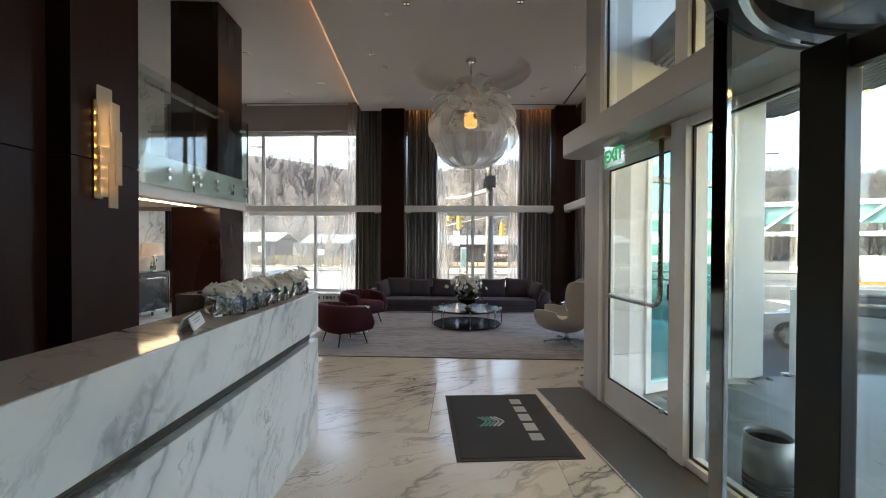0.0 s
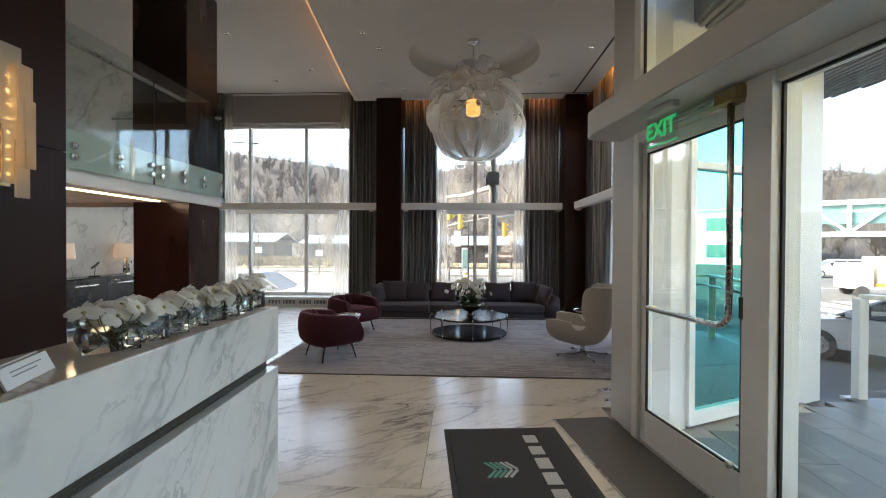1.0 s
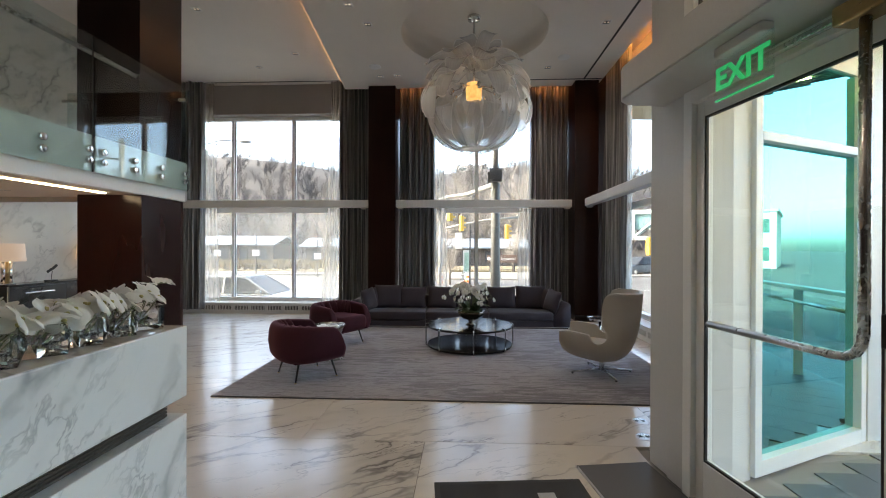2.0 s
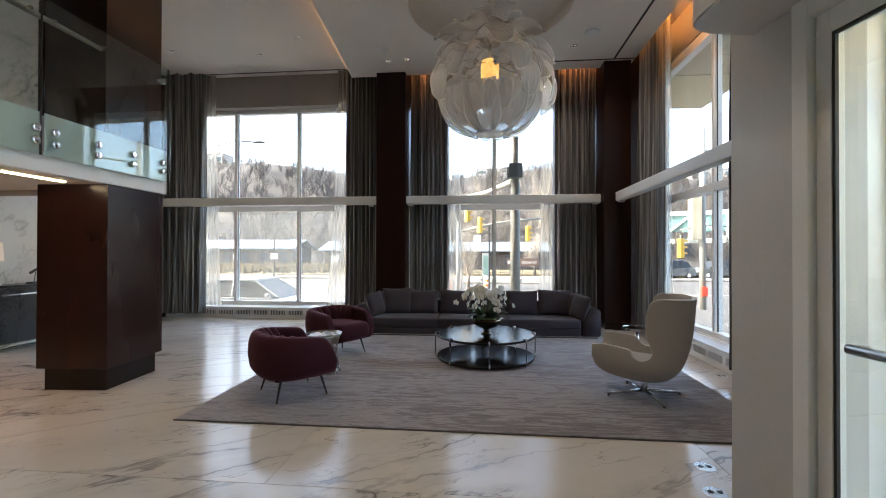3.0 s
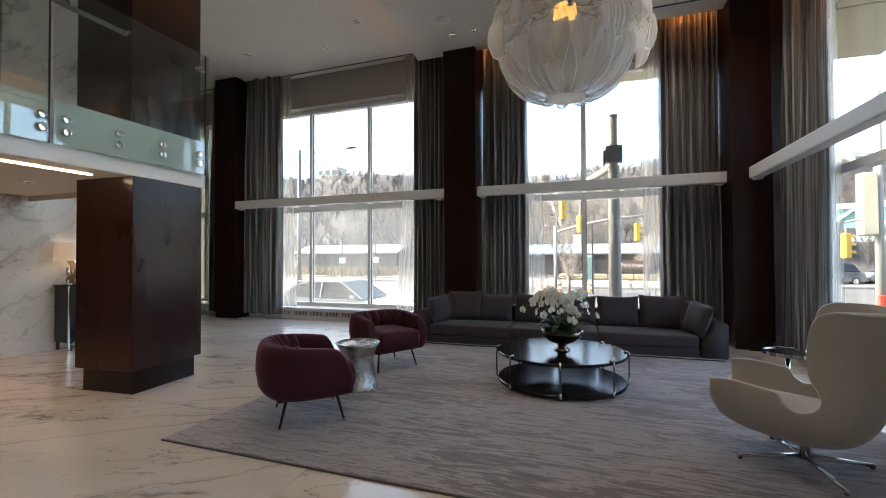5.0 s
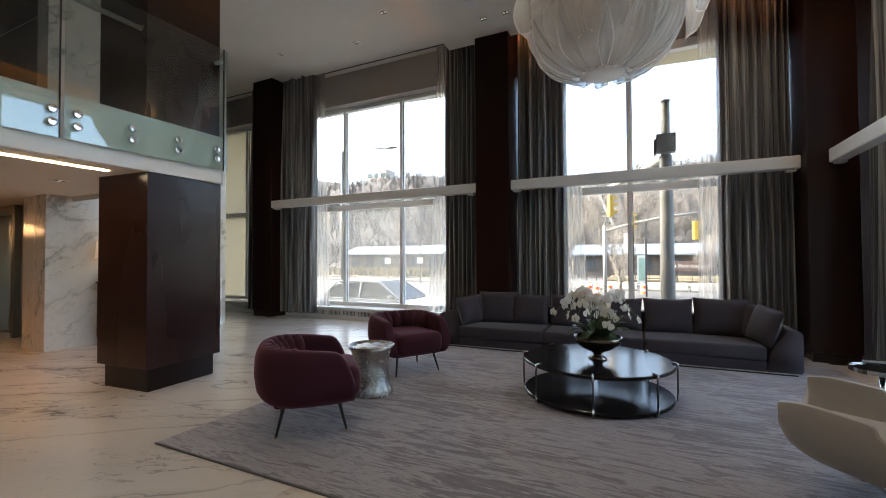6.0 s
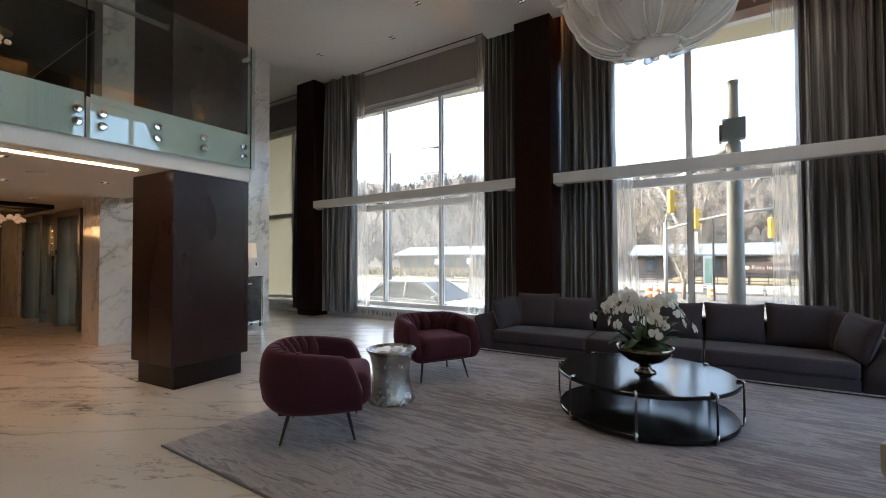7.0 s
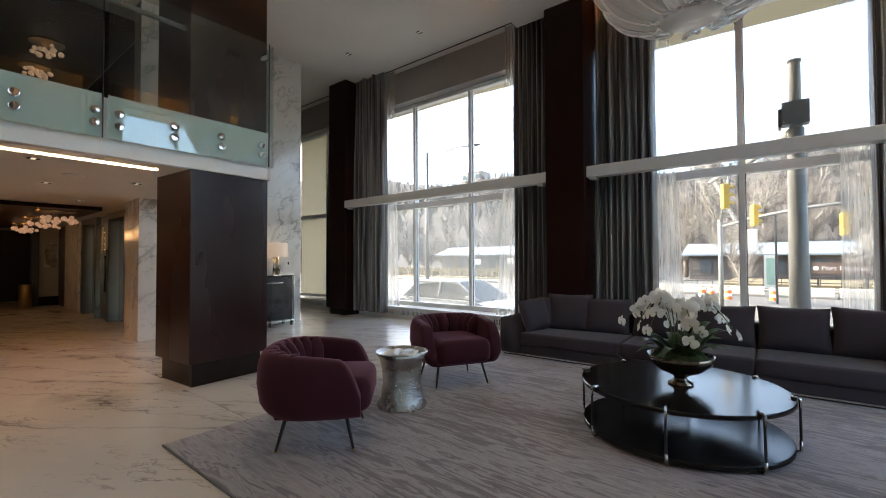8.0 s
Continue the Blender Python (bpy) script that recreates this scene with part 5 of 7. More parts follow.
# ---- drapes and sheers ----
def drape(a, b, plane, z0, z1, folds, seed, axis="x", mat=None, name="curtain", label="", depth=0.21, flare=0.0, swing=0.0):
    """A hanging cloth in uneven pleats with rounded fronts and tight valleys, looser at the hem."""
    rng = random.Random(seed)
    ph = [rng.uniform(0, 6.28) for _ in range(4)]
    wide = [rng.uniform(0.55, 1.5) for _ in range(folds)]
    edges = [0.0]
    for w in wide:
        edges.append(edges[-1] + w / sum(wide))
    deep = [rng.uniform(0.65, 1.15) for _ in range(folds)]
    lean = [rng.uniform(-0.5, 0.5) for _ in range(folds)]
    per, nv = 10, 17
    nu = folds * per + 1

    def fn(u, v):
        i = min(folds - 1, int(u * folds + 1e-9))
        q = u * folds - i
        z = z1 + (z0 - z1) * v
        uu = edges[i] + (edges[i + 1] - edges[i]) * q
        front = math.sin(math.pi * q) ** 0.55 if 0 < q < 1 else 0.0
        loose = 0.72 + 0.28 * v + 0.10 * math.sin(5 * v + 3 * i + ph[1])
        s = a + (b - a) * uu + flare * v * (u - 0.5) * (b - a) + swing * v * v
        s += (b - a) / folds * (0.16 * lean[i] * front * v + 0.10 * math.sin(4.3 * v + 1.7 * i + ph[0]) * v + 0.05 * math.sin(11 * v + 2.9 * i))
        d = plane + depth * (0.5 - deep[i] * loose * front)
        return (s, d, z) if axis == "x" else (d, s, z)
    bm = grid(fn, nu, nv)
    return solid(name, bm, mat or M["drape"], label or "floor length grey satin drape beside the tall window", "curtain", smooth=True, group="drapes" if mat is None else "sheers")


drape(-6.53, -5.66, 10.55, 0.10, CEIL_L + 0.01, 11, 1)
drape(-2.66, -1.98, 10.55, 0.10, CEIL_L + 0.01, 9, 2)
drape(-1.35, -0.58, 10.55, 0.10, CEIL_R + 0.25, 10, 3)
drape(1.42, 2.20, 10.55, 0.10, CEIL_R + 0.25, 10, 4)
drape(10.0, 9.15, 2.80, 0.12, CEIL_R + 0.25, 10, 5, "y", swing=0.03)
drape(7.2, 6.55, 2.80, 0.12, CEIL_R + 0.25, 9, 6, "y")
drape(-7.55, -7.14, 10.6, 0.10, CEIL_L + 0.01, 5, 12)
for a, b, pl, ax, sd, zt, sw in ((-5.70, -5.48, 10.66, "x", 21, CEIL_L, 0.10), (-2.86, -2.64, 10.66, "x", 22, CEIL_L, -0.16), (-0.62, -0.42, 10.66, "x", 23, CEIL_R + 0.25, 0.10), (1.22, 1.46, 10.66, "x", 24, CEIL_R + 0.25, 0.0), (9.2, 8.98, 2.88, "y", 25, CEIL_R + 0.25, -0.02)):
    drape(a, b, pl, 0.25, zt, 4, sd, ax, M["sheer"], "sheer_curtain", "translucent white sheer curtain behind the drape", 0.03, 0.5, sw)

# warm cove strips hidden in the curtain pockets
structure("cove_light", box(-1.30, -0.62, 10.36, 10.40, CEIL_R + 0.22, CEIL_R + 0.24), glow("cove_amber", (1.0, 0.36, 0.11), 2.3), "amber cove light strip in the curtain pocket", "light strip")
structure("cove_light", box(1.45, 2.15, 10.36, 10.40, CEIL_R + 0.22, CEIL_R + 0.24), glow("cove_amber_corner", (1.0, 0.36, 0.11), 2.3), "amber cove light strip in the curtain pocket", "light strip")
structure("cove_light", box(2.74, 2.78, 6.0, 10.0, CEIL_R + 0.30, CEIL_R + 0.32), glow("cove_amber_east", (1.0, 0.45, 0.14), 2.2), "amber cove light strip in the curtain pocket", "light strip")
structure("ceiling_trim", box(0.9, 2.72, 9.94, 9.975, CEIL_R - 0.004, CEIL_R + 0.01), M["gasket"], "black slot line in the ceiling", "vent")
structure("ceiling_trim", box(2.34, 2.375, 4.9, 9.94, CEIL_R - 0.004, CEIL_R + 0.01), M["gasket"], "black slot line in the ceiling", "vent")

cs = prism([(STEP_N - 0.01, 10.2), (STEP_N - 0.05, 10.2), (STEP_N + 0.46, 4.6), (STEP_N + 0.50, 4.6)], CEIL_R + 0.10, CEIL_R + 0.13)
structure("cove_light", cs, glow("step_cove_amber", (1.0, 0.50, 0.20), 0.16), "amber cove strip on the ceiling step", "light strip")

# ---- chandelier ----
def petal_material(name, root, tip):
    """Ribbed cased glass: frosted white at the root, clearer towards the tip, glossy skin."""
    n = Nodes(name, 0.35)
    uvs = n.node("TexCoord").outputs["UV"]
    sep = n.node("SeparateXYZ", Vector=uvs)
    ribs = n.math("SINE", n.math("MULTIPLY", sep.outputs["X"], 50.0))
    n.set("Base Color", (0.92, 0.92, 0.90, 1))
    n.bump(ribs, 0.8, 0.008)
    trl = n.node("BsdfTranslucent", Color=(0.93, 0.925, 0.91, 1))
    clr = n.node("BsdfTransparent", Color=(0.97, 0.98, 0.975, 1))
    gls = n.node("BsdfGlossy", Roughness=0.08)
    n.tree.links.new(n.bsdf.inputs["Normal"].links[0].from_socket, gls.inputs["Normal"])
    along = n.math("ADD", sep.outputs["Y"], n.math("MULTIPLY", n.math("SUBTRACT", n.noise(n.node("Mapping", Vector=uvs, Scale=(7.0, 1.0, 1.0)).outputs[0], 1.0, 3), 0.5), 0.5))
    streak = n.grey(along, 0.30, root, 0.95, tip)
    sheen = n.math("MINIMUM", n.math("ADD", n.math("MULTIPLY", n.math("POWER", n.node("LayerWeight", Blend=0.5).outputs["Facing"], 3.0), 0.6), 0.05), 0.8)
    a, b, c = n.node("MixShader", Fac=0.55), n.node("MixShader", Fac=streak), n.node("MixShader", Fac=sheen)
    for sh, x, y in ((a, n.bsdf.outputs[0], trl.outputs[0]), (b, a.outputs[0], clr.outputs[0]), (c, b.outputs[0], gls.outputs[0])):
        n.tree.links.new(x, sh.inputs[1])
        n.tree.links.new(y, sh.inputs[2])
    n.tree.links.new(c.outputs[0], n.tree.nodes["Material Output"].inputs["Surface"])
    return n.mat


M["petal"] = petal_material("clear_ribbed_petal", 0.22, 0.66)
M["petal_frost"] = petal_material("frosted_ribbed_petal", 0.09, 0.40)
# near-opaque white edge strips, painted in for the light that glass edges catch
M["petal_edge"] = petal_material("bright_petal_edge", 0.02, 0.06)
CH = Vector((0.18, 8.2, 0))
chan = thing("chandelier", "large chandelier of layered frosted glass petals with an amber bulb", "chandelier", Matrix.Translation(CH))
part("canopy", lathe([(0.0, 5.05), (0.10, 5.05), (0.105, 5.03), (0.10, 5.00), (0.03, 4.985), (0.0, 4.985)], 32), M["chrome"], chan, smooth=True)
part("rod", rod((0, 0, 4.0), (0, 0, 5.0), 0.016, seg=16), M["steel"], chan, smooth=True)


def petal_mesh(profile, width, cup, tip=0.6, mat=None):
    """One glass petal: a bent strap that follows (radius, z) points, arched across, with a rounded end."""
    pts = [Vector((r, 0, z)) for r, z in profile]
    line = []
    for i in range(len(pts) - 1):
        p0, p1, p2, p3 = pts[max(0, i - 1)], pts[i], pts[i + 1], pts[min(len(pts) - 1, i + 2)]
        for k in range(4):
            t = k / 4
            line.append(0.5 * ((2 * p1) + (p2 - p0) * t + (2 * p0 - 5 * p1 + 4 * p2 - p3) * t * t + (3 * p1 - p0 - 3 * p2 + p3) * t ** 3))
    line.append(pts[-1])
    n = len(line)
    across = (-1.0, -0.93, -0.7, -0.46, -0.23, 0.0, 0.23, 0.46, 0.7, 0.93, 1.0)
    bm = bmesh.new()
    uv = bm.loops.layers.uv.new("UVMap")
    rows = []
    for i, c in enumerate(line):
        s = i / (n - 1)
        d = (line[min(n - 1, i + 1)] - line[max(0, i - 1)]).normalized()
        nrm = Vector((-d.z, 0, d.x))
        w = width * (0.78 + 0.22 * math.sin(math.pi * s)) * (1 - (1 - tip) * max(0.0, (s - 0.55) / 0.45) ** 1.6)
        row = []
        for k, q in enumerate(across):
            rib = 0.002 * (-1) ** k
            row.append(bm.verts.new(c + Vector((0, w * q, 0)) - Vector((1, 0, 0)) * 0.0 + nrm * (-cup * q * q + rib) + d * (-0.035 * q * q if s > 0.9 else 0.0)))
        rows.append(row)
    for i in range(n - 1):
        for k in range(len(across) - 1):
            f = bm.faces.new((rows[i][k], rows[i][k + 1], rows[i + 1][k + 1], rows[i + 1][k]))
            f.material_index = 1 if k in (0, len(across) - 2) or i == n - 2 else 0
            for lp, (uu, vv) in zip(f.loops, ((k, i), (k + 1, i), (k + 1, i + 1), (k, i + 1))):
                lp[uv].uv = (0.5 + 0.5 * across[uu], vv / n)
    bmesh.ops.recalc_face_normals(bm, faces=bm.faces[:])
    me = bpy.data.meshes.new("petal")
    bm.to_mesh(me)
    bm.free()
    me.shade_smooth()
    me.materials.append(mat or M["petal"])
    me.materials.append(M["petal_edge"])
    return me


def ball(polar, radii, low=0.0):
    """Points of a petal on the ball: polar angles from the top, radii as shares of the ball's."""
    out = []
    for k, q in enumerate(radii):
        a = radians(polar[0] + (polar[1] - polar[0]) * k / (len(radii) - 1))
        out.append((0.83 * q * math.sin(a), 3.78 + (0.79 if a < math.pi / 2 else 0.80) * q * math.cos(a) + low))
    return out


# (count, first angle, profile, half width, arch, tip width, angles kept clear in front of the bulb, clear glass)
TIERS = (
    (10, 9.0, ball((112, 167), (0.84, 0.90, 0.94, 0.97, 0.99, 1.0)), 0.24, -0.04, 0.36, 0, True),
    (10, 27.0, ball((117, 148), (0.78, 0.82, 0.85, 0.88)), 0.19, -0.03, 0.80, 0, False),
    (11, 20.0, ball((84, 124), (0.74, 0.84, 0.90, 0.94, 0.985)), 0.19, -0.04, 0.62, 34, False),
    (11, 2.0, ball((60, 104), (0.66, 0.80, 0.87, 0.92, 0.965)), 0.19, -0.045, 0.62, 22, False),
    (11, 20.0, ball((40, 82), (0.62, 0.78, 0.87, 0.92, 0.96)), 0.18, -0.045, 0.66, 0, False),
    (9, 5.0, ball((16, 58), (0.60, 0.76, 0.86, 0.91, 0.955)), 0.17, -0.045, 0.75, 0, False),
    (6, 62.0, [(0.06, 4.22), (0.10, 4.40), (0.15, 4.53), (0.25, 4.62), (0.37, 4.60)], 0.125, -0.02, 1.2, 0, False),
)
rng = random.Random(8)
for cnt, off, prof, wdt, cup, tip, gap, clear in TIERS:
    me = petal_mesh(prof, wdt, cup, tip, M["petal"] if clear else M["petal_frost"])
    for i in range(cnt):
        ang = (off + 360 * i / cnt) % 360
        if abs(ang - 268) < gap:
            continue
        ob = new("petal", me)
        ob.parent = chan
        ob.matrix_local = pose(0, 0, rng.uniform(-0.012, 0.012), 0, 0.0 if clear else rng.uniform(-2.0, 2.0), ang + rng.uniform(-3.0, 3.0))
part("bottom_disc", lathe([(0.0, 2.985), (0.19, 2.988), (0.22, 3.0), (0.19, 3.006), (0.0, 3.004)], 32), M["petal"], chan, smooth=True)
amber = Nodes("amber_glass", 0.15, 0.0, (0.55, 0.30, 0.10), Emission_Strength=0.15)
amber.set("Emission Color", amber.ramp(amber.noise(amber.coords((1, 1, 0.5)), 42.0, 3), (0.32, (0.40, 0.14, 0.03)), (0.68, (1.0, 0.60, 0.20))))
amber = amber.mat
part("bulb_glass", lathe([(0.05, 4.02), (0.118, 4.0), (0.125, 3.9), (0.122, 3.78), (0.11, 3.755), (0.0, 3.75)], 24), amber, chan, "ribbed amber glass bulb shade", True)
part("filament", lathe([(0.0, 3.79), (0.045, 3.82), (0.06, 3.88), (0.045, 3.94), (0.0, 3.97)], 12), M["bulb"], chan, "glowing filament", True)
for i in range(8):
    a = radians(45 * i + 12)
    d = Vector((math.cos(a), math.sin(a), 0))
    armp = part("arm", rod(Vector((0, 0, 3.99)), d * 0.36 + Vector((0, 0, 3.86)), 0.008), M["steel"], chan, smooth=True)
    part("clamp", rod(d * 0.33 + Vector((0, 0, 3.90)), d * 0.37 + Vector((0, 0, 3.82)), 0.03, seg=12), M["chrome"], armp, smooth=True)

# ---- ceiling fittings ----
def downlight(x, y, z, lit=True):
    d = thing("downlight", "small square recessed ceiling downlight", "downlight", pose(x, y, z), "ceiling downlights")
    fr = bmesh.new()
    for x0, x1, y0, y1 in ((-0.065, 0.065, 0.045, 0.06), (-0.065, 0.065, -0.06, -0.045), (-0.065, -0.05, -0.045, 0.045), (0.05, 0.065, -0.045, 0.045)):
        box(x0, x1, y0, y1, -0.006, 0.0, bm=fr)
    part("trim", fr, M["white"], d)
    part("baffle", box(-0.05, 0.05, -0.045, 0.045, -0.003, -0.001), M["gasket"], d, "dark baffle")
    for s in (-1, 1):
        part("lens", moved(lathe([(0.0, -0.0055), (0.018, -0.0055), (0.018, -0.003)], 12), Matrix.Translation((0.024 * s, 0, 0))), M["spot"], d, "lit lens")


for x, y in ((-1.55, 7.26), (-1.40, 7.78), (2.10, 7.87), (-1.25, 9.66), (-1.59, 9.67), (-0.75, 5.75), (0.78, 5.75), (1.55, 9.4), (-1.5, 4.4), (0.6, 3.2)):
    downlight(x, y, CEIL_R - 0.001)
for x, y in ((-4.02, 7.80), (-4.07, 9.87), (-3.11, 9.31), (-2.6, 5.6), (-5.6, 9.6)):
    downlight(x, y, CEIL_L - 0.001)
for x, y in ((-4.5, 5.2), (-4.9, 4.6), (-5.3, 6.2), (-6.0, 5.5), (-7.4, 5.0), (-7.6, 6.1)):
    downlight(x, y, 2.099)
for x, y, z, r in ((-1.60, 9.25, CEIL_R, 0.11), (1.75, 9.0, CEIL_R, 0.11), (-1.05, 5.95, CEIL_R, 0.06), (-5.2, 5.6, 2.1, 0.09)):
    sp_ = thing("ceiling_speaker", "round white flush ceiling speaker", "speaker", pose(x, y, z), "ceiling speakers")
    part("grille", lathe([(0.0, -0.012), (r * 0.9, -0.012), (r, -0.004), (r, 0.0)], 32), M["white"], sp_, smooth=True)

# ---- wall sconce of stacked frosted glass tiles ----
def sconce_glass():
    n = Nodes("seeded_glass", 0.25, 0.0, (0.85, 0.80, 0.70))
    clr = n.node("BsdfTransparent", Color=(1, 0.97, 0.92, 1))
    trl = n.node("BsdfTranslucent", Color=(0.9, 0.82, 0.68, 1))
    n.bump(n.noise(n.coords(), 40.0, 3), 0.5, 0.01)
    a, b = n.node("MixShader", Fac=0.7), n.node("MixShader", Fac=0.28)
    n.tree.links.new(n.bsdf.outputs[0], a.inputs[1])
    n.tree.links.new(trl.outputs[0], a.inputs[2])
    n.tree.links.new(a.outputs[0], b.inputs[1])
    n.tree.links.new(clr.outputs[0], b.inputs[2])
    n.tree.links.new(b.outputs[0], n.tree.nodes["Material Output"].inputs["Surface"])
    return n.mat


M["seeded"] = sconce_glass()


def sconce(m, scale=1.0, lamps=8):
    s = thing("wall_sconce", "tall wall sconce of overlapping frosted glass tiles, lit warm", "sconce", m @ Matrix.Scale(scale, 4))
    part("backplate", box(0.0, 0.012, -0.045, 0.045, 0.08, 0.90, 0.003), M["brass"], s, "aged brass backplate")
    for y0, y1, z0, z1, x in ((-0.095, 0.045, 0.47, 1.0, 0.075), (-0.005, 0.105, 0.38, 0.89, 0.100), (-0.085, 0.045, 0.09, 0.50, 0.088), (-0.03, 0.07, 0.0, 0.38, 0.108), (0.03, 0.108, 0.20, 0.66, 0.118)):
        b = box(x, x + 0.012, y0, y1, z0, z1, 0.005)
        for v in b.verts:
            v.co.x += 0.012 * math.cos(v.co.y * 14)
        part("glass_tile", b, M["seeded"], s, smooth=False)
    for k in range(lamps):
        part("lamp_dot", moved(lathe([(0.0, -0.013), (0.010, -0.008), (0.013, 0.0), (0.010, 0.008), (0.0, 0.013)], 10), Matrix.Translation((0.045, 0.0, 0.16 + 0.64 * k / (lamps - 1)))), M["bulb"], s, "small warm bulb", True)
        part("lamp_stem", rod((0.012, 0, 0.16 + 0.64 * k / (lamps - 1)), (0.035, 0, 0.16 + 0.64 * k / (lamps - 1)), 0.005), M["brass"], s)
    return s


sconce(pose(-3.05, 3.44, 1.79))
sconce(pose(-10.0, 6.975, 1.32, 0, 0, -90), 0.55, 4)

# ---- credenza, lamps, sculpture against the marble wall ----
cr = thing("credenza", "black four-door credenza with chrome frame and long pulls", "cabinet", pose(-6.645, 7.17, 0))
part("body", box(0.0, 0.315, 0.02, 1.73, 0.11, 0.885, 0.004), plain("black_oak", (0.016, 0.015, 0.015), 0.3, vary=0.3, grain=70), cr)
for k in range(4):
    y0 = 0.03 + k * 0.424
    dr = part("door", box(0.3155, 0.335, y0, y0 + 0.418, 0.125, 0.865, 0.003), plain("black_satin_door", (0.020, 0.019, 0.019), 0.28, vary=0.25, grain=70), cr, "black satin door")
    part("pull", box(0.338, 0.352, y0 + (0.20 if k % 2 == 0 else 0.0), y0 + (0.418 if k % 2 == 0 else 0.218), 0.765, 0.785, 0.003), M["chrome"], dr, "chrome bar pull")
part("top", box(0.0, 0.345, 0.0, 1.75, 0.885, 0.905, 0.003), M["lacquer"], cr, "polished black top")
for y in (0.0, 1.735):
    part("frame_post", box(0.325, 0.345, y, y + 0.015, 0.02, 0.886), M["chrome"], cr, "slim chrome frame post")
part("frame_rail", box(0.325, 0.345, 0.015, 1.735, 0.085, 0.10), M["chrome"], cr)
for x in (0.02, 0.29):
    for y in (0.03, 1.28, 1.70):
        part("foot", box(x, x + 0.03, y, y + 0.03, 0.0, 0.11), M["blackmetal"], cr)


def table_lamp(m):
    l = thing("table_lamp", "table lamp with polished metal tube base and pale fabric shade, lit", "lamp", m, "lamps on the credenza")
    part("foot", box(-0.055, 0.055, -0.08, 0.08, 0.0, 0.015, 0.003), M["chrome"], l)
    for k, y in enumerate((-0.048, 0.0, 0.048)):
        part("tube", rod((0, y, 0.015), (0, y, 0.33), 0.024, seg=20), M["chrome"] if k != 1 else M["brass"], l, "polished metal tube", True)
    part("neck", rod((0, 0, 0.33), (0, 0, 0.40), 0.008), M["chrome"], l)
    sh = lathe([(0.205, 0.33), (0.185, 0.585), (0.182, 0.585), (0.202, 0.33), (0.205, 0.33)], 40)
    shade = Nodes("linen_shade", 0.8, 0.0, (0.70, 0.62, 0.54), Emission_Color=(1.0, 0.72, 0.52, 1), Emission_Strength=0.03)
    shade.bump(shade.noise(shade.coords((260, 260, 60)), 1.0, 2), 0.2, 0.002)
    part("shade", sh, shade.mat, l, "pale linen drum shade", True)
    part("bulb", moved(lathe([(0.0, -0.04), (0.03, 0.0), (0.0, 0.045)], 12), Matrix.Translation((0, 0, 0.44))), M["led"], l, smooth=True)
    part("spider", rod((-0.19, 0, 0.50), (0.19, 0, 0.50), 0.003), M["chrome"], l)


table_lamp(pose(-6.47, 7.30, 0.905))
table_lamp(pose(-6.47, 8.66, 0.905))
sc = thing("sculpture", "small dark metal bird-like sculpture on a thin stand", "sculpture", pose(-6.47, 7.95, 0.905))
part("base", box(-0.05, 0.05, -0.07, 0.07, 0.0, 0.02, 0.004), M["blackmetal"], sc)
part("stand", rod((0, 0, 0.02), (0, 0.02, 0.16), 0.005), M["blackmetal"], sc)
for (y, z, a) in ((-0.02, 0.17, 30), (0.06, 0.22, 40)):
    ob = part("wing", box(-0.01, 0.01, -0.05, 0.05, -0.02, 0.02, 0.008), M["blackmetal"], sc)
    ob.matrix_local = pose(0, y, z, a, 0, 0)
plate = thing("wall_outlet", "white wall outlet plate on the marble", "outlet", pose(-6.648, 9.0, 1.12))
part("plate", box(0.0, 0.006, -0.04, 0.04, -0.06, 0.06, 0.002), M["white"], plate)
part("socket", box(0.006, 0.008, -0.015, 0.015, -0.03, 0.03), M["gasket"], plate)

# ---- lifts and lift lobby ----
structure("wall_lift", box(-7.28, -6.955, 6.60, 7.3, 0.0, 2.095, 0.003), M["wallmarble"], "white marble pier beside the lift")
structure("wall_lift", box(-13.4, -12.05, 6.93, 7.3, 0.0, 2.095, 0.003), M["wallmarble"], "white marble pier beyond the lifts")
structure("wall_lift", box(-8.42, -7.285, 6.98, 7.3, 0.0, 2.095), M["liftsteel"], "steel clad wall beside the lift")
for x0, x1 in ((-9.62, -8.42), (-11.60, -10.40)):
    lf = thing("door_3" if x0 > -10 else "door_4", "closed brushed steel lift door in a steel frame", "lift", kind="structure")
    part("jamb", box(x0, x0 + 0.10, 6.90, 7.16, 0.0, 2.095, 0.003), M["liftsteel"], lf)
    part("jamb", box(x1 - 0.10, x1, 6.90, 7.16, 0.0, 2.095, 0.003), M["liftsteel"], lf)
    part("head", box(x0 + 0.10, x1 - 0.10, 6.90, 7.16, 1.98, 2.095, 0.003), M["liftsteel"], lf)
    xm = (x0 + x1) / 2
    part("leaf", box(x0 + 0.10, xm - 0.002, 7.08, 7.12, 0.005, 1.98), M["liftleaf"], lf, "brushed steel leaf")
    part("leaf", box(xm + 0.002, x1 - 0.10, 7.07, 7.11, 0.005, 1.98), M["liftleaf"], lf, "brushed steel leaf")
    part("floor_plate", box(x0 + 0.012, x0 + 0.088, 6.892, 6.899, 1.30, 1.40), M["gasket"], lf, "black level plate")
structure("wall_lift", box(-10.40, -9.62, 6.98, 7.3, 0.0, 2.095), M["liftsteel"], "steel clad wall between the lifts")
structure("wall_lift", box(-12.05, -11.60, 6.98, 7.3, 0.0, 2.095), M["liftsteel"], "steel clad wall beside the lift")
cp = thing("call_panel", "tall steel lift call panel with dark buttons", "panel", pose(-10.0, 6.978, 0.95))
part("plate", box(-0.06, 0.06, -0.008, 0.0, -0.40, 0.34, 0.002), M["chrome"], cp)
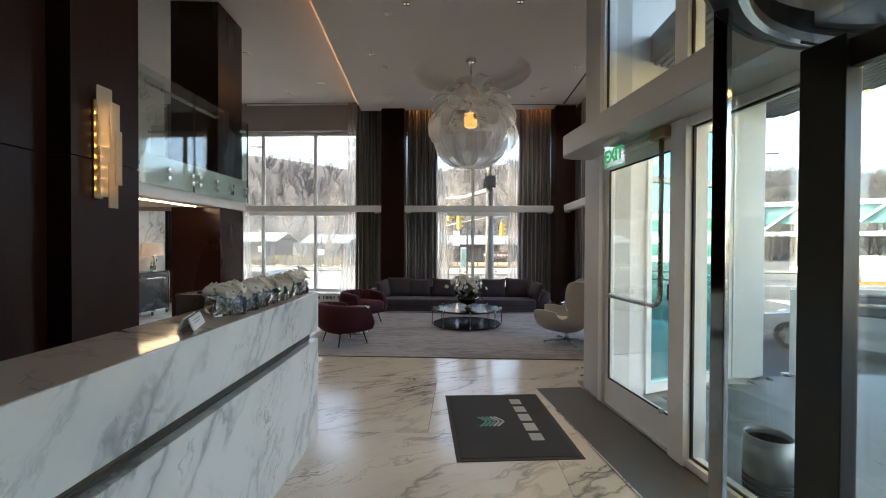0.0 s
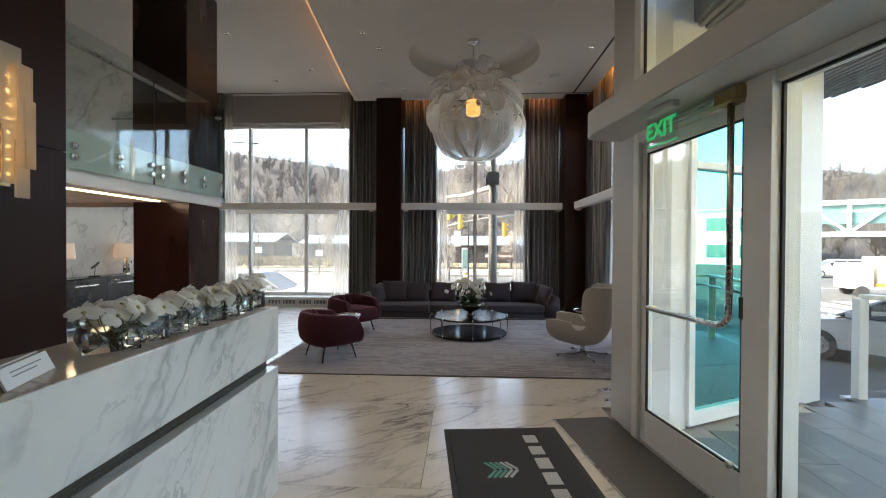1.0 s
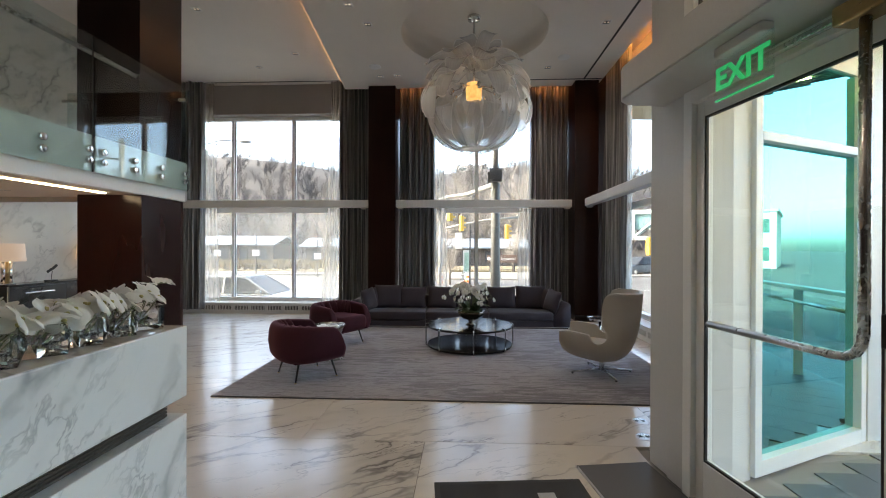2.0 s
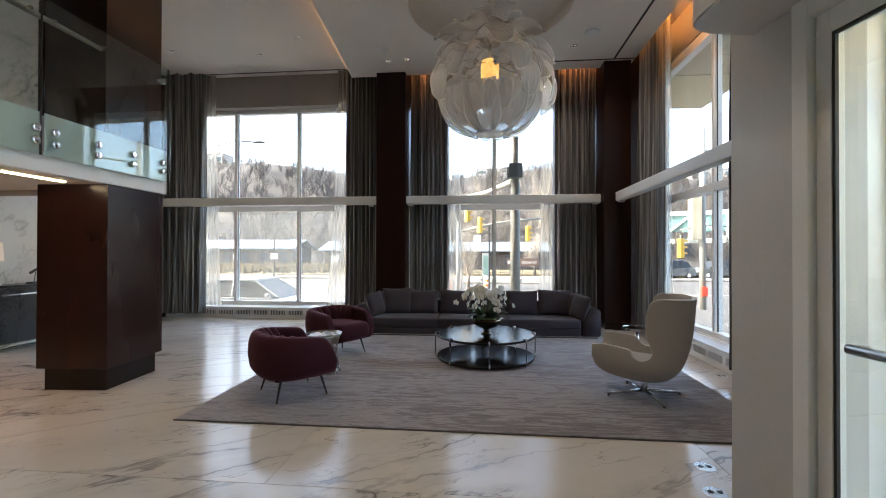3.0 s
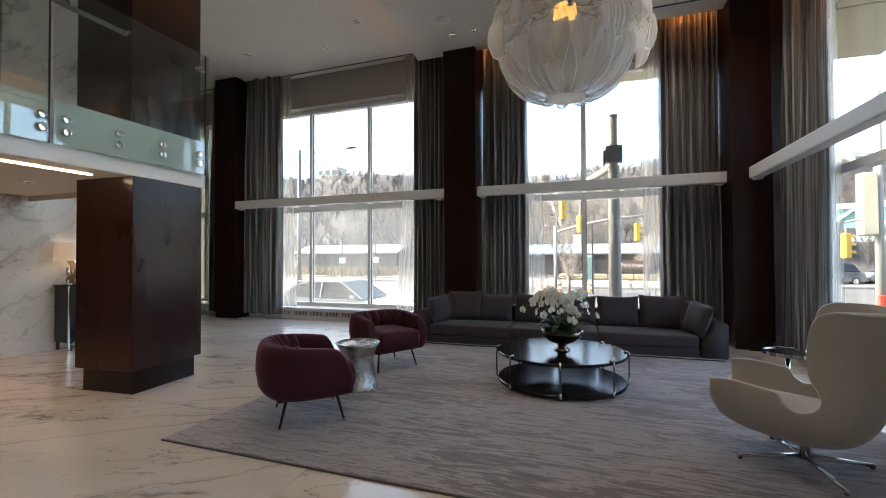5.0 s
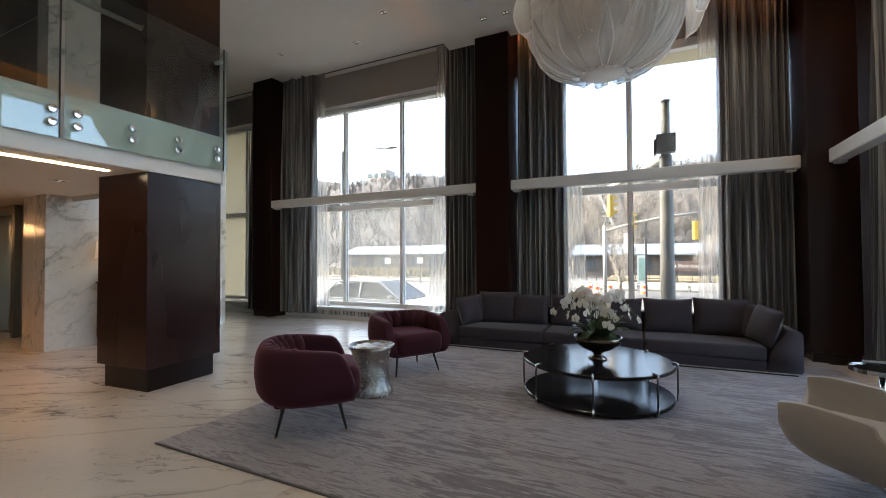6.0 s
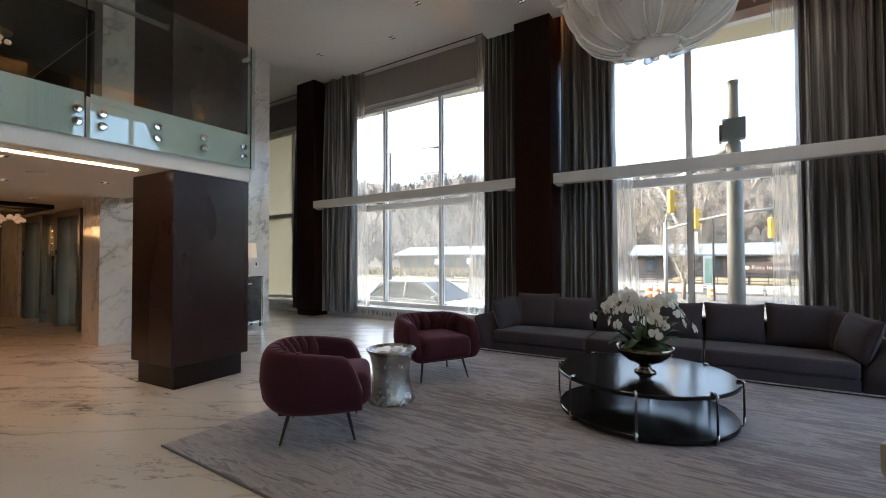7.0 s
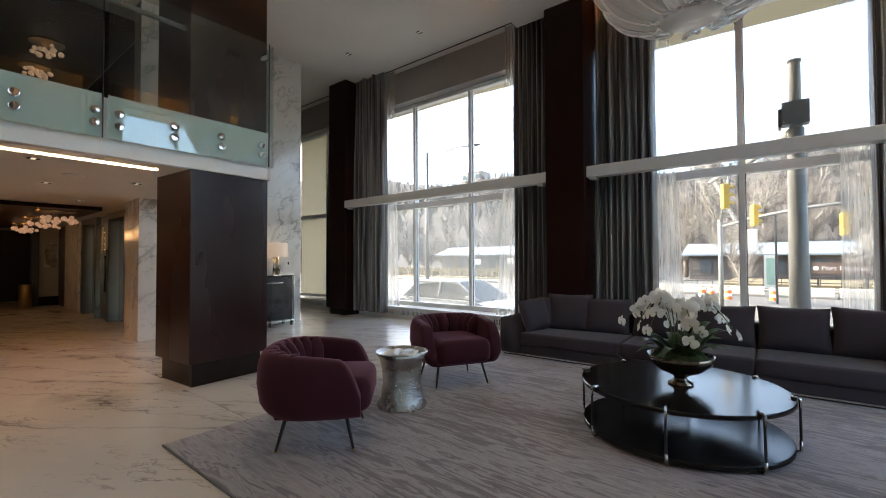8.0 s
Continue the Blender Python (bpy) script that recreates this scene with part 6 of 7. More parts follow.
part("screen", box(-0.04, 0.04, -0.011, -0.008, 0.10, 0.26), M["gasket"], cp)
for k in range(2):
    part("button", moved(lathe([(0.0, 0.006), (0.016, 0.005), (0.018, 0.0)], 12), Matrix.Translation((0, -0.008, -0.02 - 0.07 * k)) @ Matrix.Rotation(radians(90), 4, "X")), M["gasket"], cp)
structure("wall_end", box(-14.9, -14.7, 6.62, 7.3, 0.0, 2.095), M["taupe"], "taupe wall at the end of the lift lobby")
structure("wall_end", box(-14.9, -14.7, 3.0, 5.1, 0.0, 2.095), M["taupe"], "taupe wall at the end of the lift lobby")
structure("baseboard", box(-14.7, -14.67, 6.62, 7.02, 0.0, 0.24), M["plinth"], "black baseboard", "baseboard")
fr = thing("door_5", "dark open doorway at the end of the lift lobby", "door", kind="structure")
part("jamb", box(-14.92, -14.62, 6.48, 6.62, 0.0, 1.98), M["blackmetal"], fr)
part("jamb", box(-14.92, -14.62, 5.1, 5.24, 0.0, 1.98), M["blackmetal"], fr)
part("head", box(-14.92, -14.62, 5.1, 6.62, 1.98, 2.095), M["blackmetal"], fr)
pic = thing("picture_frame", "framed abstract print on the taupe wall", "picture", pose(-14.69, 6.86, 1.02))
part("frame", box(0.0, 0.02, -0.13, 0.13, 0.0, 0.66, 0.004), M["steel"], pic)
part("print", box(0.02, 0.022, -0.105, 0.105, 0.04, 0.62), plain("abstract_print", (0.32, 0.30, 0.27), 0.5, vary=0.8, grain=9), pic)
bn = thing("waste_bin", "tall brass cylinder bin by the doorway", "bin", pose(-14.35, 6.34, 0))
part("body", lathe([(0.0, 0.0), (0.13, 0.0), (0.13, 0.58), (0.118, 0.59), (0.115, 0.56), (0.0, 0.54)], 24), M["brass"], bn, smooth=True)
structure("ceiling_tray", box(-15.5, -8.35, 3.2, 6.55, 2.03, 2.096, 0.004), M["walnut2"], "dark veneered ceiling panel dropped over the lift lobby", "ceiling")


def crystal_light(x, y, z, glass_mat, r=0.22, seed=0):
    rg = random.Random(seed)
    l = thing("ceiling_light", "cluster ceiling light of warm frosted glass bubbles", "ceiling light", pose(x, y, z), "bubble ceiling lights")
    part("plate", lathe([(0.0, 0.0), (r, 0.0), (r, -0.02), (0.0, -0.03)], 24), M["brass"], l)
    for k in range(18):
        a, q = rg.uniform(0, 6.28), r * math.sqrt(rg.uniform(0.05, 1.0))
        zz = -0.07 - rg.uniform(0, 0.13)
        s = rg.uniform(0.028, 0.046)
        prof = [(0.0, -s), (0.7 * s, -0.7 * s), (s, 0.0), (0.7 * s, 0.7 * s), (0.0, s)]
        part("bubble", moved(lathe(prof, 10), Matrix.Translation((q * math.cos(a), q * math.sin(a), zz))), glass_mat, l, smooth=True)
        part("wire", rod((q * math.cos(a), q * math.sin(a), -0.015), (q * math.cos(a), q * math.sin(a), zz + s * 0.9), 0.0015, seg=5), M["brass"], l)


bubble = glow("warm_bubble", (1.0, 0.66, 0.46), 0.024)
for k, (x, y) in enumerate(((-8.9, 6.05), (-10.6, 6.1), (-12.6, 6.15))):
    crystal_light(x, y, 2.03, bubble, 0.26, k)
for k, (x, y) in enumerate(((-8.5, 5.84), (-9.8, 5.86))):
    crystal_light(x, y, 4.70, bubble, 0.22, 7 + k)

# west window bay with frosted, printed panes
ww = window_wall("window_7", (-9.4, -7.13), (-8.2, -7.62), 2.29, "x", WIN_Y, "west window with frosted cream panes and printed marks", pane_mat=M["film"])
prt = plain("printed_grey", (0.20, 0.24, 0.22), 0.6)
for z0, z1, x0, x1 in ((3.55, 3.60, -8.05, -7.80), (3.44, 3.49, -8.05, -7.80), (3.33, 3.38, -8.05, -7.80)):
    part("print_bar", box(x0, x1, WIN_Y - 0.008, WIN_Y - 0.002, z0, z1), prt, ww)
for k in range(2):
    b = box(-0.30, 0.30, -0.003, 0.003, -0.012, 0.012)
    part("print_bar", moved(b, Matrix.Translation((-7.92, WIN_Y - 0.006, 1.25 + (0.19 if k else -0.19))) @ Matrix.Rotation(radians(-50 if k == 0 else 50), 4, "Y")), prt, ww)
part("print_bar", box(-8.1, -7.95, WIN_Y - 0.008, WIN_Y - 0.002, 2.75, 2.95), prt, ww)

# ---- lobby lamps ----
lamp("chandelier_light", "POINT", 3.5, (1.0, 0.84, 0.64), (0.18, 8.2, 3.88), (0.18, 8.2, 0), 0.06)
for i, (x, y) in enumerate(((-1.55, 7.26), (2.10, 7.87), (-0.75, 5.75), (-0.6, 3.2), (1.55, 9.4))):
    lamp("downlight_beam", "SPOT", 5, (1.0, 0.86, 0.70), (x, y, CEIL_R - 0.03), (x, y, 0), 0.04, cone=130)
for i, (x, y) in enumerate(((-4.07, 9.0),)):
    lamp("downlight_beam", "SPOT", 5, (1.0, 0.86, 0.70), (x, y, CEIL_L - 0.03), (x, y, 0), 0.04, cone=130)
for x, y in ((-4.8, 4.7), (-6.0, 5.6), (-7.5, 5.4)):
    lamp("soffit_beam", "SPOT", 2.8, (1.0, 0.47, 0.18), (x, y, 2.07), (x, y, 0), 0.04, cone=100)
for x in (-9.3, -11.0, -13.0):
    lamp("lift_lobby_light", "POINT", 0.9, (1.0, 0.55, 0.25), (x, 5.2, 1.85), (x, 5.2, 0), 0.12)

# ---- outside ----
GZ = -1.0


def ground_material():
    n = Nodes("asphalt_and_verge", 0.9)
    v = n.coords()
    fine, big = n.noise(v, 30.0, 4), n.noise(v, 0.15, 4)
    n.set("Base Color", n.mix(n.grey(big, 0.35, 0.0, 0.7, 1.0), (0.055, 0.054, 0.052), (0.085, 0.083, 0.08)))
    n.bump(fine, 0.4, 0.01)
    return n.mat


M["asphalt"] = ground_material()
M["concrete"] = plain("pale_concrete", (0.42, 0.40, 0.365), 0.85, vary=0.2, grain=40, bump=0.2)
M["drygrass"] = plain("dry_grass", (0.13, 0.105, 0.06), 0.95, vary=0.45, grain=14, bump=0.6)
M["kerbstone"] = plain("weathered_concrete", (0.17, 0.16, 0.145), 0.9, vary=0.25, grain=20, bump=0.2)
M["paintline"] = plain("road_paint", (0.62, 0.61, 0.58), 0.7, vary=0.2)
M["bark"] = plain("grey_bark", (0.20, 0.165, 0.135), 0.9, vary=0.3, grain=30, bump=0.4)
M["twigs"] = plain("sunlit_twigs", (0.085, 0.077, 0.074), 0.9, vary=0.5, grain=0.4, bump=0.0)
M["hill"] = plain("leaf_litter_slope", (0.044, 0.040, 0.038), 0.95, vary=0.45, grain=0.6, bump=0.3)
M["galv"] = plain("galvanised_steel", (0.23, 0.23, 0.215), 0.65, 0.2, vary=0.15)
M["darkgalv"] = plain("weathered_dark_steel", (0.12, 0.125, 0.13), 0.55, 0.4, vary=0.2)
M["signal"] = plain("signal_yellow", (0.50, 0.30, 0.03), 0.45, vary=0.1)

solid("ground", grid(lambda u, v: (-600 + 1200 * u, -600 + 1600 * v, GZ), 3, 3), M["asphalt"], "grey asphalt street sheet reaching the horizon", "ground", kind="structure")
structure("pavement", box(-60, 3.4, 11.4, 13.9, GZ, GZ + 0.14, 0.02), M["kerbstone"], "weathered concrete pavement along the building", "pavement")
structure("verge", box(-70, -9, 42, 54, GZ, GZ + 0.25, 0.05), M["drygrass"], "dry winter grass verge across the street", "verge")
structure("verge", box(-3, 30, 44, 54, GZ, GZ + 0.25, 0.05), M["drygrass"], "dry winter grass verge by the station", "verge")
structure("pavement", box(-70, 40, 38.5, 41.9, GZ, GZ + 0.13, 0.02), M["kerbstone"], "pale concrete pavement across the street", "pavement")
structure("wall_upper", box(-18, 3.4, -6, 11.3, 5.45, 10.5), plain("cream_render", (0.62, 0.57, 0.46), 0.8, vary=0.08), "cream rendered storeys above the lobby", "wall")
rt = bmesh.new()
rng = random.Random(77)
for k in range(2600):
    x, y = rng.uniform(-66, -9.5), rng.uniform(42.3, 52)
    h, a = rng.uniform(0.35, 1.0), rng.uniform(0, 3.14)
    dx, dy = 0.12 * math.cos(a), 0.12 * math.sin(a)
    lx, ly = rng.uniform(-0.2, 0.2), rng.uniform(-0.2, 0.2)
    vs = [rt.verts.new(p) for p in ((x - dx, y - dy, GZ + 0.24), (x + dx, y + dy, GZ + 0.24), (x + lx + dx * 0.6, y + ly, GZ + 0.24 + h), (x + lx - dx * 0.6, y + ly, GZ + 0.24 + h * 0.9))]
    rt.faces.new(vs)
solid("grass", rt, M["drygrass"], "dry tan grass clumps on the verge", "grass", kind="stuff")
for k in range(5):
    structure("road_marking", box(-1.0 + 1.6 * k, -0.3 + 1.6 * k, 18, 21.5, GZ, GZ + 0.006), M["paintline"], "white crosswalk bar on the asphalt", "road marking")
structure("road_marking", box(-40, 40, 27.0, 27.15, GZ, GZ + 0.006), M["paintline"], "white lane line on the asphalt", "road marking")
for k in range(7):
    structure("road_marking", box(14 + 1.4 * k, 14.7 + 1.4 * k, 17 + 0.4 * k, 20 + 0.4 * k, GZ, GZ + 0.006), M["paintline"], "white crosswalk bar on the asphalt", "road marking")


# wooded hill behind the street
def hill_h(x, y):
    t = max(0.0, (y - 66) / 105)
    crest = 31 + 2.0 * math.sin(x * 0.018 + 0.6) + 0.085 * max(0.0, -x - 30) - 0.02 * x + 2.0 * math.sin(x * 0.06)
    s = min(1.0, t)
    return GZ + crest * (s * s * (3 - 2 * s)) + 1.2 * noise.noise(Vector((x * 0.06, y * 0.06, 0)))


def hill_fn(u, v):
    x, y = -320 + 640 * u, 64 + 150 * v
    return (x, y, hill_h(x, y) if v > 0.0 else GZ - 1)


solid("hill", grid(hill_fn, 70, 26), M["hill"], "brown wooded winter hillside", "hill", kind="structure", smooth=True)


def bare_tree(seed, height, levels=4, sides=3, thick=0.035):
    """A leafless tree as lists of points and faces: a forking trunk down to fine twigs."""
    rg = random.Random(seed)
    V, F = [], []

    def limb(p, d, ln, r, level):
        segs = 3 if level < 2 else 2
        ring0 = None
        for s in range(segs + 1):
            q = d.orthogonal().normalized()
            w = d.cross(q)
            rr = r * (1 - 0.5 * s / segs)
            base = len(V)
            for k in range(sides):
                a = 2 * math.pi * k / sides
                V.append(p + (q * math.cos(a) + w * math.sin(a)) * rr)
            if ring0 is not None:
                for k in range(sides):
                    F.append((ring0 + k, ring0 + (k + 1) % sides, base + (k + 1) % sides, base + k))
            ring0 = base
            if s < segs:
                if level < levels and (s > 0 or level > 0):
                    for _ in range(2 if level < 3 else 3):
                        side = Vector((rg.uniform(-1, 1), rg.uniform(-1, 1), rg.uniform(-0.1, 0.7))).normalized()
                        limb(p, (d * 0.75 + side * 0.85).normalized(), ln * rg.uniform(0.5, 0.7), rr * 0.55, level + 1)
                p = p + d * ln / segs
                d = (d + Vector((rg.uniform(-0.22, 0.22), rg.uniform(-0.22, 0.22), rg.uniform(0, 0.18)))).normalized()
        if level < levels:
            for _ in range(2):
                side = Vector((rg.uniform(-1, 1), rg.uniform(-1, 1), rg.uniform(0, 0.6))).normalized()
                limb(p, (d + side * 0.6).normalized(), ln * 0.62, r * 0.5, level + 1)
    limb(Vector((0, 0, 0)), Vector((0, 0, 1)), height * 0.42, height * thick, 0)
    return np.array([tuple(v) for v in V]), np.array(F)


def forest():
    temps = [bare_tree(s, 9.0, 3, 3, 0.018) for s in (1, 2, 3, 4)]
    rg = random.Random(9)
    vs, fs, n = [], [], 0
    for k in range(2600):
        y = 66 + 108 * rg.random() ** 0.8
        x = rg.uniform(-1.35, 1.15) * (y + 12)
        V, F = temps[k % 4]
        s, a = rg.uniform(0.45, 0.9) * (0.55 if y > 140 else 1.0), rg.uniform(0, 6.28)
        R = np.array(((math.cos(a), -math.sin(a), 0), (math.sin(a), math.cos(a), 0), (0, 0, rg.uniform(0.8, 1.15))))
        vs.append((V @ R.T) * s + np.array((x, y, hill_h(x, y) - 0.4)))
        fs.append(F + n)
        n += len(V)
    me = bpy.data.meshes.new("woods")
    me.from_pydata(np.concatenate(vs).tolist(), [], np.concatenate(fs).tolist())
    me.materials.append(M["twigs"])
    return tagged(new("woods", me), "bare winter woods covering the hillside", "woods", kind="stuff")


forest()


def lone_tree(x, y, h, seed, mat):
    t = thing("tree", "bare winter street tree with fine pale twigs", "tree", pose(x, y, GZ + 0.1), "street trees")
    V, F = bare_tree(seed, h, 4, 3, 0.020)
    me = bpy.data.meshes.new("crown")
    me.from_pydata(V.tolist(), [], F.tolist())
    me.materials.append(mat)
    ob = new("crown", me)
    ob.parent = t
    part("trunk", rod((0, 0, -0.1), (0, 0, h * 0.3), h * 0.022, h * 0.018, 10), M["bark"], t, smooth=True)


pale = plain("pale_twigs", (0.17, 0.155, 0.14), 0.9, vary=0.2, bump=0.0)
for x, y, h, sd in ((-0.9, 30, 4.6, 31), (-13.5, 44, 5.5, 32), (4.6, 41, 5.0, 33), (19, 30, 5.5, 34), (9.5, 46, 6, 36)):
    lone_tree(x, y, h, sd, pale)
for x, y, h, sd in ((-4.6, 58, 13, 41), (8, 58, 14, 42), (3.4, 61, 13, 45), (10.5, 62, 15, 43), (-8, 60, 12, 44), (-1.2, 62, 14, 46), (14, 60, 13, 47), (-26, 62, 11, 48), (-34, 63, 12, 49), (-19, 62, 12, 50)):
    lone_tree(x, y, h, sd, pale)


# long low station buildings with blue-grey metal roofs
def station(x0, x1, y, h):
    b = thing("station_building", "long low station building with a blue-grey metal roof", "building", pose((x0 + x1) / 2, y, GZ))
    L = (x1 - x0) / 2
    part("wall", box(-L, L, 0, 6, 0.0, h - 1.0), plain("dark_cladding", (0.07, 0.06, 0.055), 0.8, vary=0.3, grain=3), b)
    bm = bmesh.new()
    pr = [(-0.8, h - 1.15), (3.0, h), (6.8, h - 1.15), (6.8, h - 1.3), (3.0, h - 0.18), (-0.8, h - 1.3)]
    ends = [[bm.verts.new((sx, py, pz)) for py, pz in pr] for sx in (-L - 0.6, L + 0.6)]
    for i in range(6):
        bm.faces.new((ends[0][i], ends[0][(i + 1) % 6], ends[1][(i + 1) % 6], ends[1][i]))
    bm.faces.new(ends[0])
    bm.faces.new(ends[1])
    bmesh.ops.recalc_face_normals(bm, faces=bm.faces[:])
    roof = part("roof", bm, plain("blue_grey_roof", (0.15, 0.185, 0.22), 0.45, vary=0.12, grain=2), b, "blue-grey standing seam roof")
    n = max(4, int(L * 2 / 1.2))
    for i in range(n):
        sx = -L + 2 * L * (i + 0.5) / n
        part("seam", box(sx - 0.03, sx + 0.03, -0.85, 0.0, 0, 0.04), M["galv"], roof).matrix_local = Matrix.Translation((0, 0, h - 1.15)) @ Matrix.Rotation(math.atan2(1.15, 3.8), 4, "X")
    for i in range(n // 2):
        sx = -L + 2 * L * (i + 0.5) / (n // 2)
        win = part("window", box(sx - 0.55, sx + 0.55, -0.06, 0.02, 0.7, h - 1.6), M["blackmetal"], b)
        part("pane", box(sx - 0.48, sx + 0.48, -0.075, -0.062, 0.78, h - 1.68), plain("dim_glass", (0.06, 0.07, 0.08), 0.1, vary=0.2), win)


station(-40, -24.5, 55, 4.0)
station(-21, -15.5, 57, 3.8)
station(-6.8, 7.5, 54.5, 3.7)

# brown way-finding sign
sg = thing("street_sign", "brown panel sign with white lettering by the station", "sign", pose(3.5, 40, GZ))
part("panel", box(-1.35, 1.35, -0.05, 0.05, 1.15, 1.85, 0.02), plain("brown_sign", (0.09, 0.055, 0.04), 0.5), sg, "brown sign panel")
for x in (-1.1, 1.1):
    part("post", box(x - 0.05, x + 0.05, 0.05, 0.12, 0.0, 1.8), M["blackmetal"], sg)
letters("Port Imperial", 0.40, plain("sign_white", (0.50, 0.49, 0.46), 0.5), Matrix.Translation((0.12, -0.056, 1.5)) @ Matrix.Rotation(radians(90), 4, "X"), "letters", sg, "white letters")
part("emblem", moved(lathe([(0.0, 0.0), (0.13, 0.0), (0.13, 0.006), (0.0, 0.006)], 16), Matrix.Translation((-1.2, -0.052, 1.5)) @ Matrix.Rotation(radians(90), 4, "X")), plain("sign_white_disc", (0.75, 0.74, 0.7), 0.5), sg)

# traffic pole with control box and mast arm
tp = thing("traffic_pole", "tall galvanised traffic signal pole with a control box and mast arm", "pole", pose(0.888, 13.15, GZ))
part("pole", rod((0, 0, 0.0), (0, 0, 4.2), 0.145, 0.108, 24), M["galv"], tp, smooth=True)
part("upper_pole", rod((0, 0, 4.2), (0, 0, 5.24), 0.084, 0.078, 24), M["galv"], tp, smooth=True)
part("base_flange", rod((0, 0, 0), (0, 0, 0.16), 0.24, seg=24), M["galv"], tp)
part("cap", rod((0, 0, 5.24), (0, 0, 5.28), 0.092, seg=24), M["galv"], tp)
bx_ = part("control_box", box(-0.17, 0.17, -0.17, 0.06, 4.24, 4.60, 0.015), plain("grey_box", (0.10, 0.105, 0.11), 0.5, 0.3), tp, "grey control box")
for x, z in ((-0.14, 4.28), (0.14, 4.28), (-0.14, 4.56), (0.14, 4.56)):
    part("bolt", rod((x, -0.172, z), (x, -0.182, z), 0.012), M["chrome"], bx_)
part("bracket", box(-0.215, -0.17, -0.18, 0.08, 4.21, 4.50, 0.01), M["blackmetal"], tp)
part("mast_arm", tube([(0, 0, 4.15), (-0.12, 0.25, 4.17), (-0.75, 2.7, 4.25), (-1.42, 5.3, 4.5), (-2.0, 7.6, 4.65)], [0.085, 0.08, 0.065, 0.05, 0.045], 12), M["galv"], tp, "long tapered mast arm", True)


def signal_head(parent_m, size=0.72, label="yellow traffic signal head with three lenses"):
    s = thing("traffic_signal", label, "traffic light", parent_m @ Matrix.Scale(size, 4), "traffic signals")
    part("housing", box(-0.17, 0.17, -0.12, 0.12, -0.55, 0.55, 0.03), M["signal"], s, "yellow housing")
    part("hanger", rod((0, 0, 0.55), (0, 0, 0.75), 0.03), M["galv"], s)
    for k, c in enumerate(((0.25, 0.02, 0.01), (0.25, 0.15, 0.01), (0.02, 0.18, 0.06))):
        z = 0.35 - 0.35 * k
        part("lens", moved(lathe([(0.0, 0.03), (0.08, 0.02), (0.115, 0.0)], 16), Matrix.Translation((0, -0.12, z)) @ Matrix.Rotation(radians(90), 4, "X")), plain("lens_%d" % k, c, 0.2), s)
        vis = bmesh.new()
        grid(lambda u, v, z=z: (0.13 * math.cos(math.pi * (0.0 + u)), -0.12 - 0.2 * v, z + 0.13 * math.sin(math.pi * u)), 9, 2, bm=vis)
        part("visor", vis, M["signal"], s)
    return s


signal_head(pose(-0.51, 18.37, 2.86, 0, 0, 115), 0.62)
signal_head(pose(-0.1, 24, 2.75, 0, 0, 120))
signal_head(pose(2.4, 25.0, 2.35, 0, 0, 105))
ar = thing("mast_arm", "second galvanised mast arm over the crossing", "pole", pose(-1.3, 25.3, GZ))
part("pole", rod((0, 0, 0), (0, 0, 3.75), 0.09, 0.08, 16), M["galv"], ar, smooth=True)
part("arm", tube([(0, 0, 3.45), (1.2, -0.2, 3.75), (2.6, -0.3, 4.0), (4.4, -0.3, 4.15)], 0.055, 10), M["galv"], ar, smooth=True)
part("hanger_post", rod((0.42, -1.3, 4.0), (0.42, -1.3, 5.3), 0.03), M["galv"], ar)
part("cross_bar", rod((0.0, 0.0, 3.6), (0.42, -1.3, 5.25), 0.03), M["galv"], ar)
part("street_plate", box(0.85, 1.25, -0.25, -0.22, 2.4, 3.3, 0.02), plain("white_plate", (0.40, 0.41, 0.40), 0.5), ar, "white sign plate seen from behind")

# street lamp with a long cobra arm
slp = thing("street_lamp", "galvanised street lamp with a long curved arm", "street lamp", pose(-11.87, 19.1, GZ) @ Matrix.Scale(1.12, 4))
part("pole", rod((0, 0, 0), (0, 0, 6.3), 0.085, 0.06, 16), M["darkgalv"], slp, smooth=True)
part("arm", tube([(0, 0, 5.75), (0.7, -0.05, 6.05), (1.5, -0.1, 6.22), (2.3, -0.15, 6.15)], 0.026, 8), M["darkgalv"], slp, smooth=True)
part("brace", tube([(0, 0, 5.35), (0.8, -0.05, 5.75), (1.4, -0.1, 6.12)], 0.018, 8), M["darkgalv"], slp, smooth=True)
part("lamp_head", moved(lathe([(0.0, -0.06), (0.10, -0.03), (0.12, 0.02), (0.05, 0.06), (0.0, 0.06)], 16), Matrix.Translation((2.45, -0.16, 6.13)) @ Matrix.Diagonal((2.2, 1, 0.7, 1))), M["darkgalv"], slp, smooth=True)

# small signs, posts and barriers across the street
for x, y, z in ((-20.5, 36, 1.7), (-17.2, 36, 1.75), (-12.0, 36, 1.5)):
    p = thing("lamp_post", "slim dark post with a white notice board", "post", pose(x, y, GZ))
    part("post", rod((0, 0, 0), (0, 0, z + 1.6), 0.05, seg=8), M["blackmetal"], p)
    part("board", box(-0.30, 0.30, -0.06, -0.02, z, z + 0.5, 0.02), plain("white_board", (0.42, 0.42, 0.41), 0.5), p)
fence = thing("fence", "dark metal railing along the far pavement", "fence", pose(0, 38.0, GZ))
for k in range(46):
    x = -30 + k * 0.9
    part("post", rod((x, 0, 0), (x, 0, 1.05), 0.025, seg=6), M["blackmetal"], fence)
for z in (0.25, 0.65, 1.02):
    part("rail", rod((-30, 0, z), (10.5, 0, z), 0.022, seg=6), M["blackmetal"], fence)
cone_o, cone_w = plain("cone_orange", (0.75, 0.16, 0.03), 0.5), plain("cone_white", (0.7, 0.7, 0.68), 0.5)


